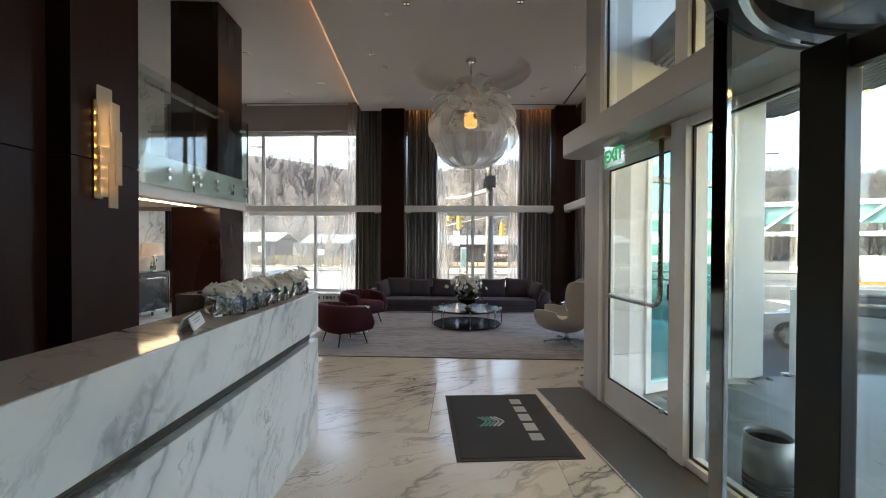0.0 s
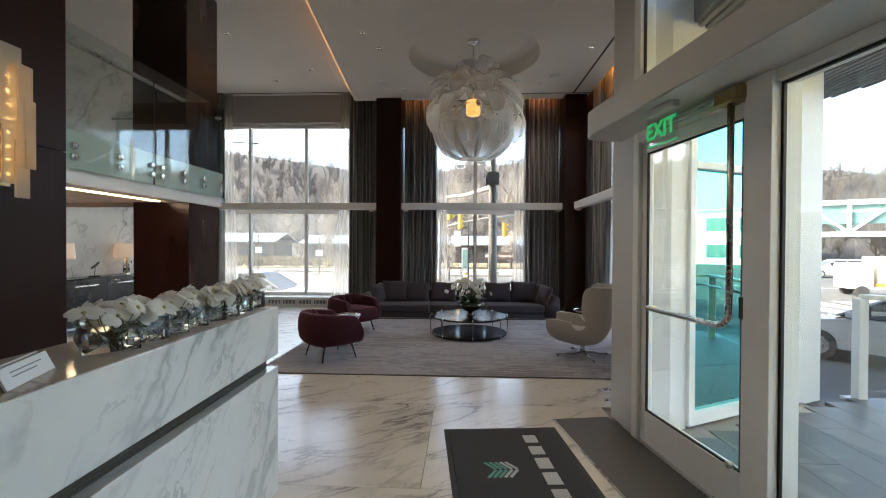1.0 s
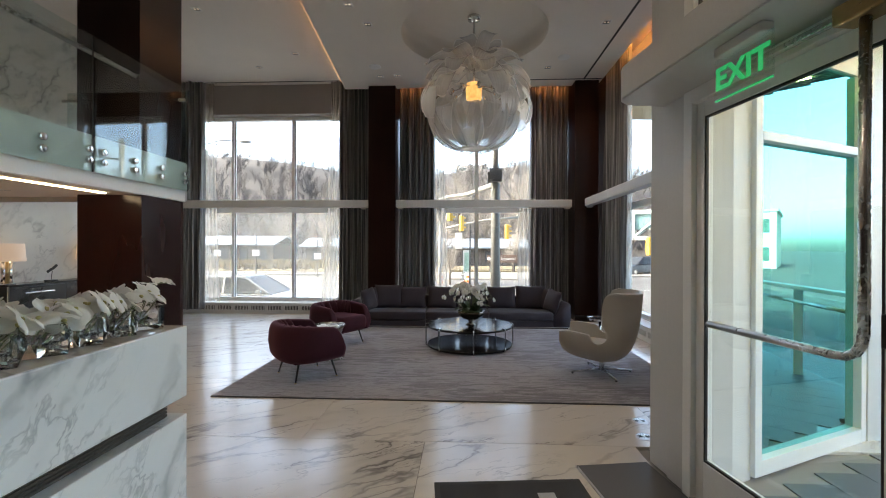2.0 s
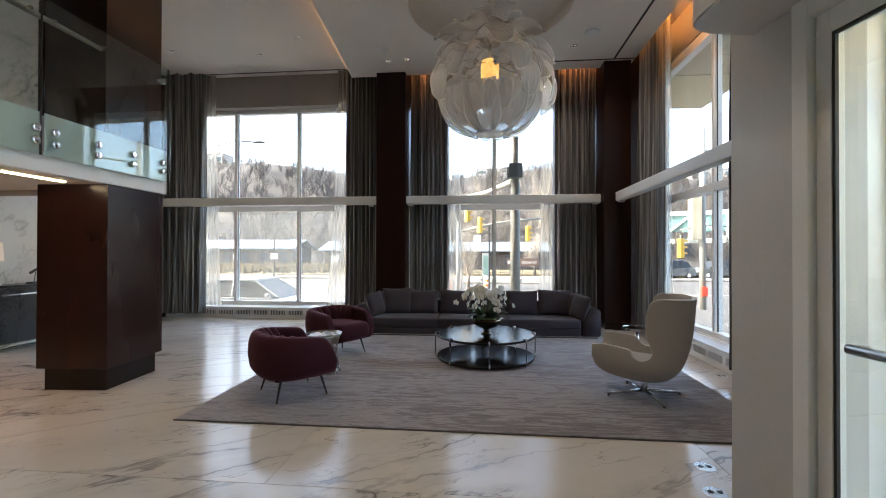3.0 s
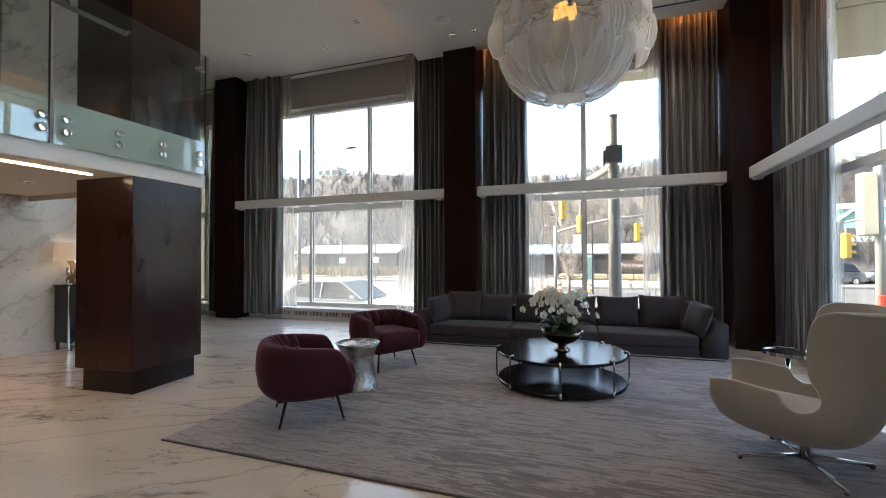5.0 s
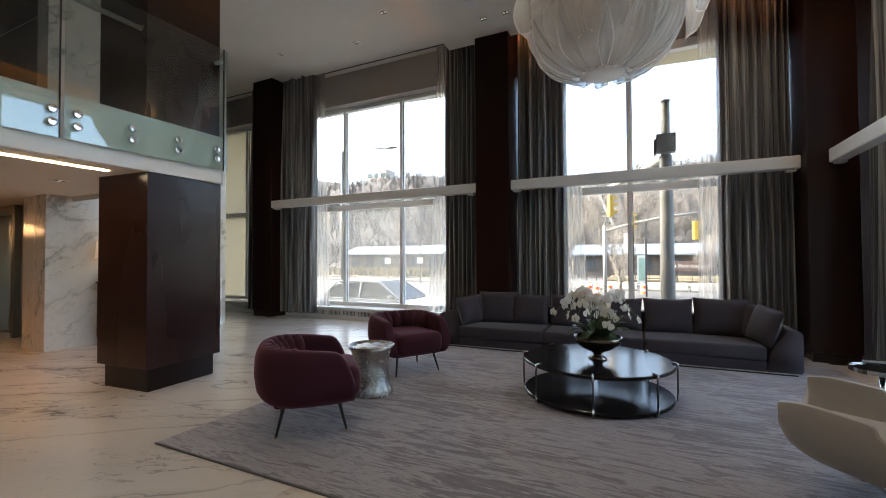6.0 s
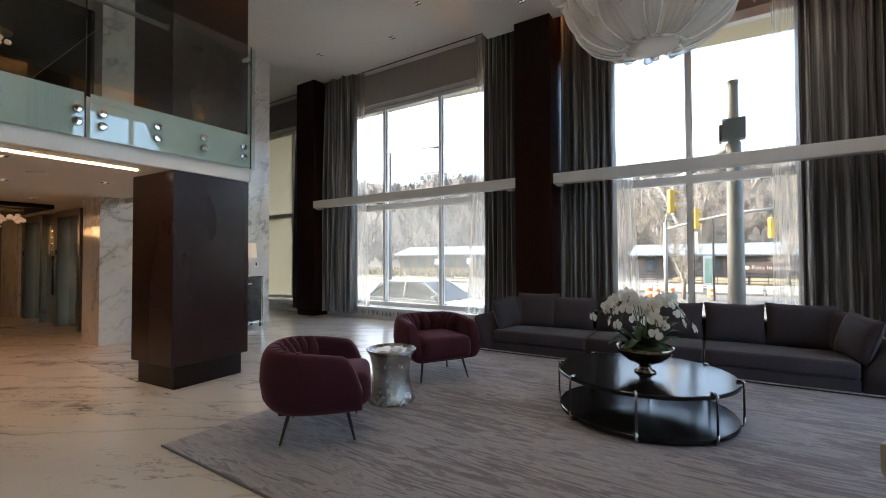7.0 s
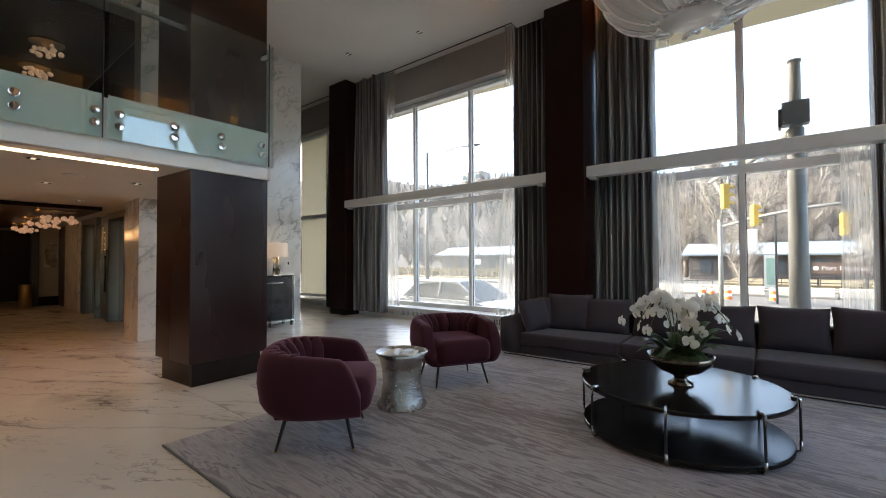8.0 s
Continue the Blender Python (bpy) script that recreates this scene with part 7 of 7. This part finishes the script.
def drum_barrel(x, y):
    d = thing("traffic_barrel", "orange and white striped traffic barrel", "barrel", pose(x, y, GZ) @ Matrix.Scale(0.72, 4), "traffic barrels")
    for k in range(4):
        part("band", lathe([(0.0, 0.22 * k), (0.27 - 0.015 * k, 0.22 * k), (0.262 - 0.015 * k, 0.22 * k + 0.219), (0.0, 0.22 * k + 0.219)], 16), cone_o if k % 2 == 0 else cone_w, d)
    part("handle", box(-0.1, 0.1, -0.02, 0.02, 0.88, 0.97), cone_o, d)


for x, y in ((-2.7, 31), (-1.6, 31.5), (-2.2, 30.2), (0.3, 32), (5.2, 18.0)):
    drum_barrel(x, y)
for k in range(5):
    jb = thing("concrete_barrier", "pale concrete road barrier", "barrier", pose(-4.4 + 2.9 * k, 34.5, GZ), "road barriers")
    part("block", moved(prism([(-1.35, -0.3), (1.35, -0.3), (1.35, 0.3), (-1.35, 0.3)], 0, 0.55), Matrix.Identity(4)), M["concrete"], jb)
    part("foot", box(-1.38, 1.38, -0.36, 0.36, 0.0, 0.12), M["kerbstone"], jb)


# parked cars
def car(m, colour, label, tall=0.0):
    c = thing("car", label, "car", m, "cars in the street")
    paint = plain("car_paint", colour, 0.25, 0.1, vary=0.05, Coat_Weight=0.6)
    dark = plain("car_glass", (0.03, 0.034, 0.038), 0.3, Specular_IOR_Level=0.15)
    # side outline: x along the car, z up
    lower = [(-2.2, 0.32), (-2.24, 0.62), (-2.12, 0.92 + tall * 0.2), (-1.55, 1.0 + tall * 0.2), (1.0, 0.98 + tall * 0.1), (1.95, 0.80), (2.22, 0.60), (2.24, 0.34), (1.9, 0.26), (-1.9, 0.26)]
    upper = [(-1.85, 0.98 + tall * 0.2), (-1.35, 1.36 + tall), (-0.4, 1.46 + tall), (0.35, 1.42 + tall), (1.15, 0.97 + tall * 0.1)]

    def loft(outline, w0, w1, zmid):
        bm = bmesh.new()
        rows = []
        for k, s in enumerate((-1, -0.86, 0.86, 1)):
            inset = 0.0 if abs(s) < 0.9 else 0.05
            rows.append([bm.verts.new((x * (1 - inset * 0.4), s * (w0 if z < zmid else w1), z - (inset * 0.6 if z > zmid else -inset * 0.6))) for x, z in outline])
        n = len(outline)
        for a, b in zip(rows, rows[1:]):
            for i in range(n):
                bm.faces.new((a[i], a[(i + 1) % n], b[(i + 1) % n], b[i]))
        bm.faces.new(rows[0])
        bm.faces.new(rows[-1])
        bmesh.ops.recalc_face_normals(bm, faces=bm.faces[:])
        return bm
    body = part("body", loft(lower, 0.90, 0.87, 0.6), paint, c, smooth=False)
    part("cabin", loft(upper, 0.82, 0.66, 1.2), dark, c, "dark car windows")
    part("roof", moved(box(-1.32, 0.30, -0.64, 0.64, 1.40 + tall, 1.475 + tall, 0.03), Matrix.Identity(4)), paint, c)
    for s in (-1, 1):
        for x0, z0, x1, z1 in ((-1.80, 1.0, -1.35, 1.40 + tall), (1.12, 0.99, 0.33, 1.43 + tall), (-0.35, 1.0, -0.35, 1.44 + tall)):
            part("pillar", rod((x0, s * 0.80, z0), (x1, s * 0.67, z1), 0.035, seg=6), paint, c)
        part("mirror", box(0.75, 0.92, s * 0.90 - 0.06, s * 0.90 + 0.06, 0.98, 1.12, 0.03), paint, c)
        for x in (-1.38, 1.38):
            wl = part("wheel", rod((x, s * 0.72, 0.33), (x, s * 0.91, 0.33), 0.33, seg=24), M["rubber"], c)
            part("rim", rod((x, s * 0.905, 0.33), (x, s * 0.925, 0.33), 0.20, seg=16), M["steel"], wl, "steel rim")
        part("headlight", box(2.08, 2.24, s * 0.62 - 0.16, s * 0.62 + 0.16, 0.60, 0.74, 0.03), M["white"], c)
        part("tail_light", box(-2.25, -2.12, s * 0.66 - 0.14, s * 0.66 + 0.14, 0.68, 0.84, 0.03), plain("tail_red", (0.30, 0.01, 0.01), 0.3), c)
    return c


car(pose(-7.2, 15.4, GZ, 0, 0, 0), (0.30, 0.31, 0.32), "white parked saloon car at the kerb", 0.05)
car(pose(16.5, 42, GZ, 0, 0, 200), (0.03, 0.035, 0.045), "dark sport utility car waiting at the crossing", 0.2)
car(pose(21.5, 44, GZ, 0, 0, 190), (0.05, 0.05, 0.05), "black car waiting at the crossing", 0.1)
car(pose(9.4, 9.8, GZ, 0, 0, 120), (0.30, 0.31, 0.32), "silver white saloon car passing the entrance", 0.0)
car(pose(30, 36, GZ, 0, 0, 160), (0.65, 0.65, 0.65), "white car across the crossing", 0.0)

# east crossing: signal pole, footbridge, truck
ep = thing("traffic_pole", "pale traffic signal pole with yellow signal heads", "pole", pose(9.2, 21.0, GZ))
part("pole", rod((0, 0, 0), (0, 0, 7.6), 0.13, 0.10, 16), M["galv"], ep, smooth=True)
part("arm", tube([(0, 0, 6.6), (2.5, 0.6, 7.0), (7, 1.4, 7.2)], 0.05, 8), M["galv"], ep, smooth=True)
part("cabinet", box(-0.55, -0.15, -0.3, 0.1, 2.9, 4.9, 0.03), plain("cream_cabinet", (0.40, 0.36, 0.26), 0.5), ep, "cream control cabinet")
part("push_button", box(-0.12, 0.12, -0.2, -0.1, 0.55, 0.95, 0.02), plain("red_box", (0.45, 0.05, 0.02), 0.4), ep)
signal_head(pose(8.15, 20.6, 1.55, 0, 0, 100))
part("bracket_arm", tube([(-1.05, -0.4, 3.3), (-0.5, -0.2, 3.4), (0, 0, 3.4)], 0.03, 8), M["galv"], ep, smooth=True)
part("bracket_arm", tube([(1.4, 0.2, 3.45), (0.6, 0.1, 3.5), (0, 0, 3.5)], 0.03, 8), M["galv"], ep, smooth=True)
signal_head(pose(10.6, 21.2, 1.7, 0, 0, -70))
signal_head(pose(13.2, 21.98, 5.35, 0, 0, 20))

fbm = plain("bridge_white_teal", (0.55, 0.68, 0.66), 0.5, vary=0.1)
fb = thing("footbridge", "white and teal steel truss footbridge over the road", "bridge", Matrix.Translation((46, 76, 0)) @ Matrix.Rotation(radians(-28), 4, "Z"))
for y in (-1.6, 1.6):
    for z in (3.4, 8.2):
        part("chord", box(-36, 46, y - 0.25, y + 0.25, z - 0.35, z + 0.35), fbm, fb)
    for k in range(17):
        x = -36 + k * 5.1
        part("post", box(x - 0.2, x + 0.2, y - 0.2, y + 0.2, 3.7, 7.9), fbm, fb)
        if k < 16:
            a, b = ((x, y, 3.6), (x + 5.1, y, 8.0)) if k % 2 == 0 else ((x, y, 8.0), (x + 5.1, y, 3.6))
            part("diagonal", rod(a, b, 0.2, seg=6), fbm, fb)
part("deck", box(-36, 46, -1.5, 1.5, 3.0, 3.3), M["concrete"], fb)
part("glazing", box(-36, 46, -1.3, 1.3, 5.0, 8.0), plain("bridge_glass", (0.10, 0.20, 0.20), 0.2, vary=0.2), fb, "teal glazed bridge cabin")
part("support", box(-20, -18.5, -1, 1, GZ, 3.0), M["concrete"], fb)
part("support", box(24, 25.5, -1, 1, GZ, 3.0), M["concrete"], fb)

tr = thing("truck", "flatbed truck with pale covered load", "truck", pose(22.5, 22.7, GZ, 0, 0, 165) @ Matrix.Scale(0.62, 4))
part("load", box(-3.2, 3.0, -1.2, 1.2, 1.1, 3.2, 0.06), plain("tarp", (0.52, 0.50, 0.44), 0.8, vary=0.15), tr)
part("bed", box(-3.4, 3.2, -1.2, 1.2, 0.85, 1.09), plain("orange_frame", (0.55, 0.18, 0.04), 0.5), tr)
part("cab", box(3.3, 5.0, -1.1, 1.1, 0.6, 2.7, 0.15), M["white"], tr)
for x in (-2.4, -1.4, 4.1):
    for s in (-1, 1):
        part("wheel", rod((x, s * 0.8, 0.45), (x, s * 1.15, 0.45), 0.45, seg=18), M["rubber"], tr)

# buildings on the hill and across the avenue
def block(x, y, z, w, d, h, colour, label, nx, nz, turn=0.0):
    b = thing("apartment_building", label, "building", pose(x, y, z, 0, 0, turn))
    part("wall", box(-w / 2, w / 2, 0, d, 0, h), plain("render_" + str(int(x * 3 + y)), colour, 0.8, vary=0.1), b)
    part("roof", box(-w / 2 - 0.2, w / 2 + 0.2, -0.2, d + 0.2, h, h + 0.4), M["concrete"], b)
    gl = plain("window_dark", (0.08, 0.12, 0.12), 0.12, vary=0.2)
    for i in range(nx):
        for k in range(nz):
            cx, cz = -w / 2 + w * (i + 0.5) / nx, h * (k + 0.5) / nz
            wnd = part("window", box(cx - w / nx * 0.36, cx + w / nx * 0.36, -0.10, 0.02, cz - h / nz * 0.30, cz + h / nz * 0.30), M["alu"], b)
            part("pane", box(cx - w / nx * 0.32, cx + w / nx * 0.32, -0.13, -0.101, cz - h / nz * 0.25, cz + h / nz * 0.25), gl, wnd)


for x, y, w, h, c in ((-120, 178, 12, 9, (0.45, 0.38, 0.32)), (-46, 180, 6, 16, (0.50, 0.47, 0.43)), (-20, 178, 9, 6, (0.40, 0.30, 0.25)), (4, 178, 14, 5, (0.52, 0.48, 0.44)), (38, 176, 10, 6, (0.42, 0.36, 0.32)), (88, 172, 20, 6, (0.5, 0.47, 0.44))):
    block(x, y, hill_h(x, y) - 1, w, 8, h, c, "distant pale building on the crest of the hill", max(3, w // 4), max(2, h // 4))
block(66, -15, GZ, 34, 14, 7.2, (0.62, 0.58, 0.49), "long cream office building across the avenue", 9, 2, -90.0)
hs = thing("hill_stair", "steel stair tower climbing the wooded slope", "stair", pose(-4.7, 80, 3.2))
for k in range(18):
    part("flight", box(-1.1, 1.1, -0.5, 0.5, 0.9 * k, 0.9 * k + 0.2), M["galv"], hs).matrix_local = pose(-0.42 * k, 1.15 * k, 0)
    if k % 3 == 0:
        for x in (-1.0, 1.0):
            gx, gy = -4.7 - 0.42 * k + x, 80 + 1.15 * k
            part("leg", rod((x - 0.42 * k, 1.15 * k, hill_h(gx, gy) - 3.6), (x - 0.42 * k, 1.15 * k, 0.9 * k + 1.2), 0.08, seg=6), M["galv"], hs)
for x in (-1.1, 1.1):
    for dz in (0.6, 1.2):
        part("rail", rod((x, 0, dz), (x - 0.42 * 17, 1.15 * 17, 0.9 * 17 + dz), 0.07, seg=6), M["galv"], hs)
fl_ = thing("banner_post", "slim post with a white and green banner", "banner", pose(0.1, 30, GZ))
part("post", rod((0.35, 0, 0), (0.35, 0, 4.2), 0.05, seg=8), M["blackmetal"], fl_)
part("banner", box(-0.12, 0.30, -0.02, 0.02, 0.75, 2.3, 0.01), plain("banner_white", (0.45, 0.46, 0.44), 0.7, vary=0.1), fl_, "white banner")
part("emblem", box(-0.03, 0.27, -0.03, -0.021, 0.9, 2.15, 0.005), plain("banner_green", (0.20, 0.32, 0.27), 0.7, vary=0.3, grain=8), fl_, "green banner print")

# overhang above the windows, deck, soffit and railing by the entrance
structure("overhang", prism([(-18, 11.32), (5.48, 11.32), (5.48, 13.4), (1.5, 13.14), (-0.9, 12.9), (-4.9, 12.55), (-18, 12.4)], 4.95, 5.35), plain("cream_soffit", (0.66, 0.60, 0.42), 0.8, vary=0.05), "cream rendered overhang outside the windows", "overhang")
structure("overhang", box(3.48, 5.5, 4.8, 11.3, 4.95, 5.35, 0.02), plain("cream_soffit_east", (0.62, 0.57, 0.44), 0.8, vary=0.05), "cream rendered overhang outside the east windows", "overhang")
structure("deck_base", box(1.30, 6.4, -3.5, 5.2, -0.5, -0.045), M["gasket"], "dark base under the entrance deck", "deck")
structure("soffit", prism([(1.9, -4.0), (6.9, -4.0), (4.9, 4.9), (4.52, 6.35), (3.6, 6.35), (3.6, 4.9), (1.9, 4.9)], 3.35, 3.6), plain("slate_soffit", (0.20, 0.195, 0.19), 0.7, vary=0.1), "grey slatted soffit over the entrance deck", "soffit")
slat = bmesh.new()
for k in range(64):
    sx = 1.95 + 0.078 * k
    y_end = 4.85 if sx < 3.62 else min(6.3, 4.9 + (4.86 - sx) * 3.9 if sx < 4.86 else 4.85 - (sx - 4.88) * 4.4)
    box(sx, sx + 0.04, -3.9, y_end, 3.325, 3.349, bm=slat)
solid("soffit_slats", slat, plain("grey_slat", (0.24, 0.235, 0.23), 0.6, vary=0.1), "narrow grey soffit slats", "slats", kind="stuff")
for x in (2.9, 4.6):
    structure("light_strip", box(x, x + 0.06, -3.5, 4.7, 3.31, 3.324), glow("yellow_led_%d" % int(x), (1.0, 0.72, 0.22), 4.0), "warm light strip in the entrance soffit", "light strip")
dk = thing("deck", "grey plank entrance deck outside the doors", "deck", kind="structure")
plank = plain("grey_composite", (0.115, 0.12, 0.125), 0.5, vary=0.2, grain=50, bump=0.15)
for k in range(17):
    x = 1.42 + 0.30 * k
    y1 = 3.45 if x < 1.70 else min(5.15, 4.25 + 0.48 * (x - 1.9))
    y0 = -3.4 - 0.6 * (k % 3)
    while y0 < y1 - 0.02:
        y2 = min(y1, y0 + 1.796)
        if y2 > -3.3:
            part("board", box(x, x + 0.297, max(-3.4, y0), y2, -0.045, -0.012), plank, dk)
        y0 += 1.80
rl = thing("railing", "white steel railing with glass infill at the deck edge", "railing", pose(0, 0, 0), kind="structure")
P = [(3.95, 5.15), (5.0, 4.6), (6.1, 4.0), (6.2, 2.0), (6.2, -0.5), (6.2, -3.0)]
for x, y in P:
    part("post", box(x - 0.045, x + 0.045, y - 0.045, y + 0.045, -0.045, 0.98, 0.006), M["white"], rl)
    part("base_plate", box(x - 0.10, x + 0.10, y - 0.10, y + 0.10, -0.05, -0.02, 0.004), M["white"], rl)
for (xa, ya), (xb, yb) in zip(P, P[1:]):
    ln, an = math.hypot(xb - xa, yb - ya), math.atan2(yb - ya, xb - xa)
    mm = Matrix.Translation((xa, ya, 0)) @ Matrix.Rotation(an, 4, "Z")
    part("top_rail", moved(box(0, ln, -0.06, 0.06, 0.98, 1.02, 0.006), mm), M["white"], rl)
    part("grab_rail", rod((xa, ya - 0.12, 0.85), (xb, yb - 0.12, 0.85), 0.02), M["steel"], rl, smooth=True)
    g = part("infill", moved(box(0.08, ln - 0.08, -0.006, 0.006, 0.08, 0.92), mm), M["glassdoor"], rl)
    g.visible_shadow = False
wb = thing("waste_bin", "cylindrical steel bin with black bands on the deck", "bin", pose(1.86, 2.62, -0.012))
part("body", lathe([(0.0, 0.0), (0.13, 0.0), (0.13, 0.37), (0.122, 0.375), (0.118, 0.36), (0.115, 0.03), (0.0, 0.03)], 32), plain("dull_steel", (0.26, 0.26, 0.26), 0.38, 1.0, vary=0.15), wb, smooth=True)
for z in (0.05, 0.085, 0.12):
    part("band", lathe([(0.131, z), (0.1335, z), (0.1335, z + 0.014), (0.131, z + 0.014), (0.131, z)], 32), M["gasket"], wb)
part("liner", lathe([(0.113, 0.05), (0.1135, 0.34), (0.108, 0.34), (0.108, 0.05), (0.113, 0.05)], 32), M["gasket"], wb, "black inner liner")

# ---- floor tiles: large slabs laid in thirds ----
tile_meshes = {}


def tile(x0, x1, y0, y1):
    key = (round(x1 - x0, 3), round(y1 - y0, 3))
    if key not in tile_meshes:
        b = box(0.0015, key[0] - 0.0015, 0.0015, key[1] - 0.0015, -0.024, 0.0, 0.0012, 1)
        me = bpy.data.meshes.new("tile")
        b.to_mesh(me)
        b.free()
        me.materials.append(M["floor"])
        tile_meshes[key] = me
    ob = new("tile", tile_meshes[key])
    ob.location, ob.parent = (x0, y0, 0), floor


TL, TW = 2.805, 1.39
for r in range(-6, 5):
    y0, y1 = 4.73 + r * TW, 4.73 + (r + 1) * TW
    y0, y1 = max(y0, -4.0), min(y1, 11.0)
    if y1 <= y0:
        continue
    off = -1.19 - r * 0.935
    first = math.floor((-17.2 - off) / TL)
    for k in range(first, first + 9):
        x0, x1 = off + k * TL, off + (k + 1) * TL
        x0, x1 = max(x0, -17.2), min(x1, 3.15 if y0 > 4.6 else 1.32 + (4.52 - y1) * 0.156)
        if x1 - x0 > 0.05:
            tile(x0, x1, y0, y1)
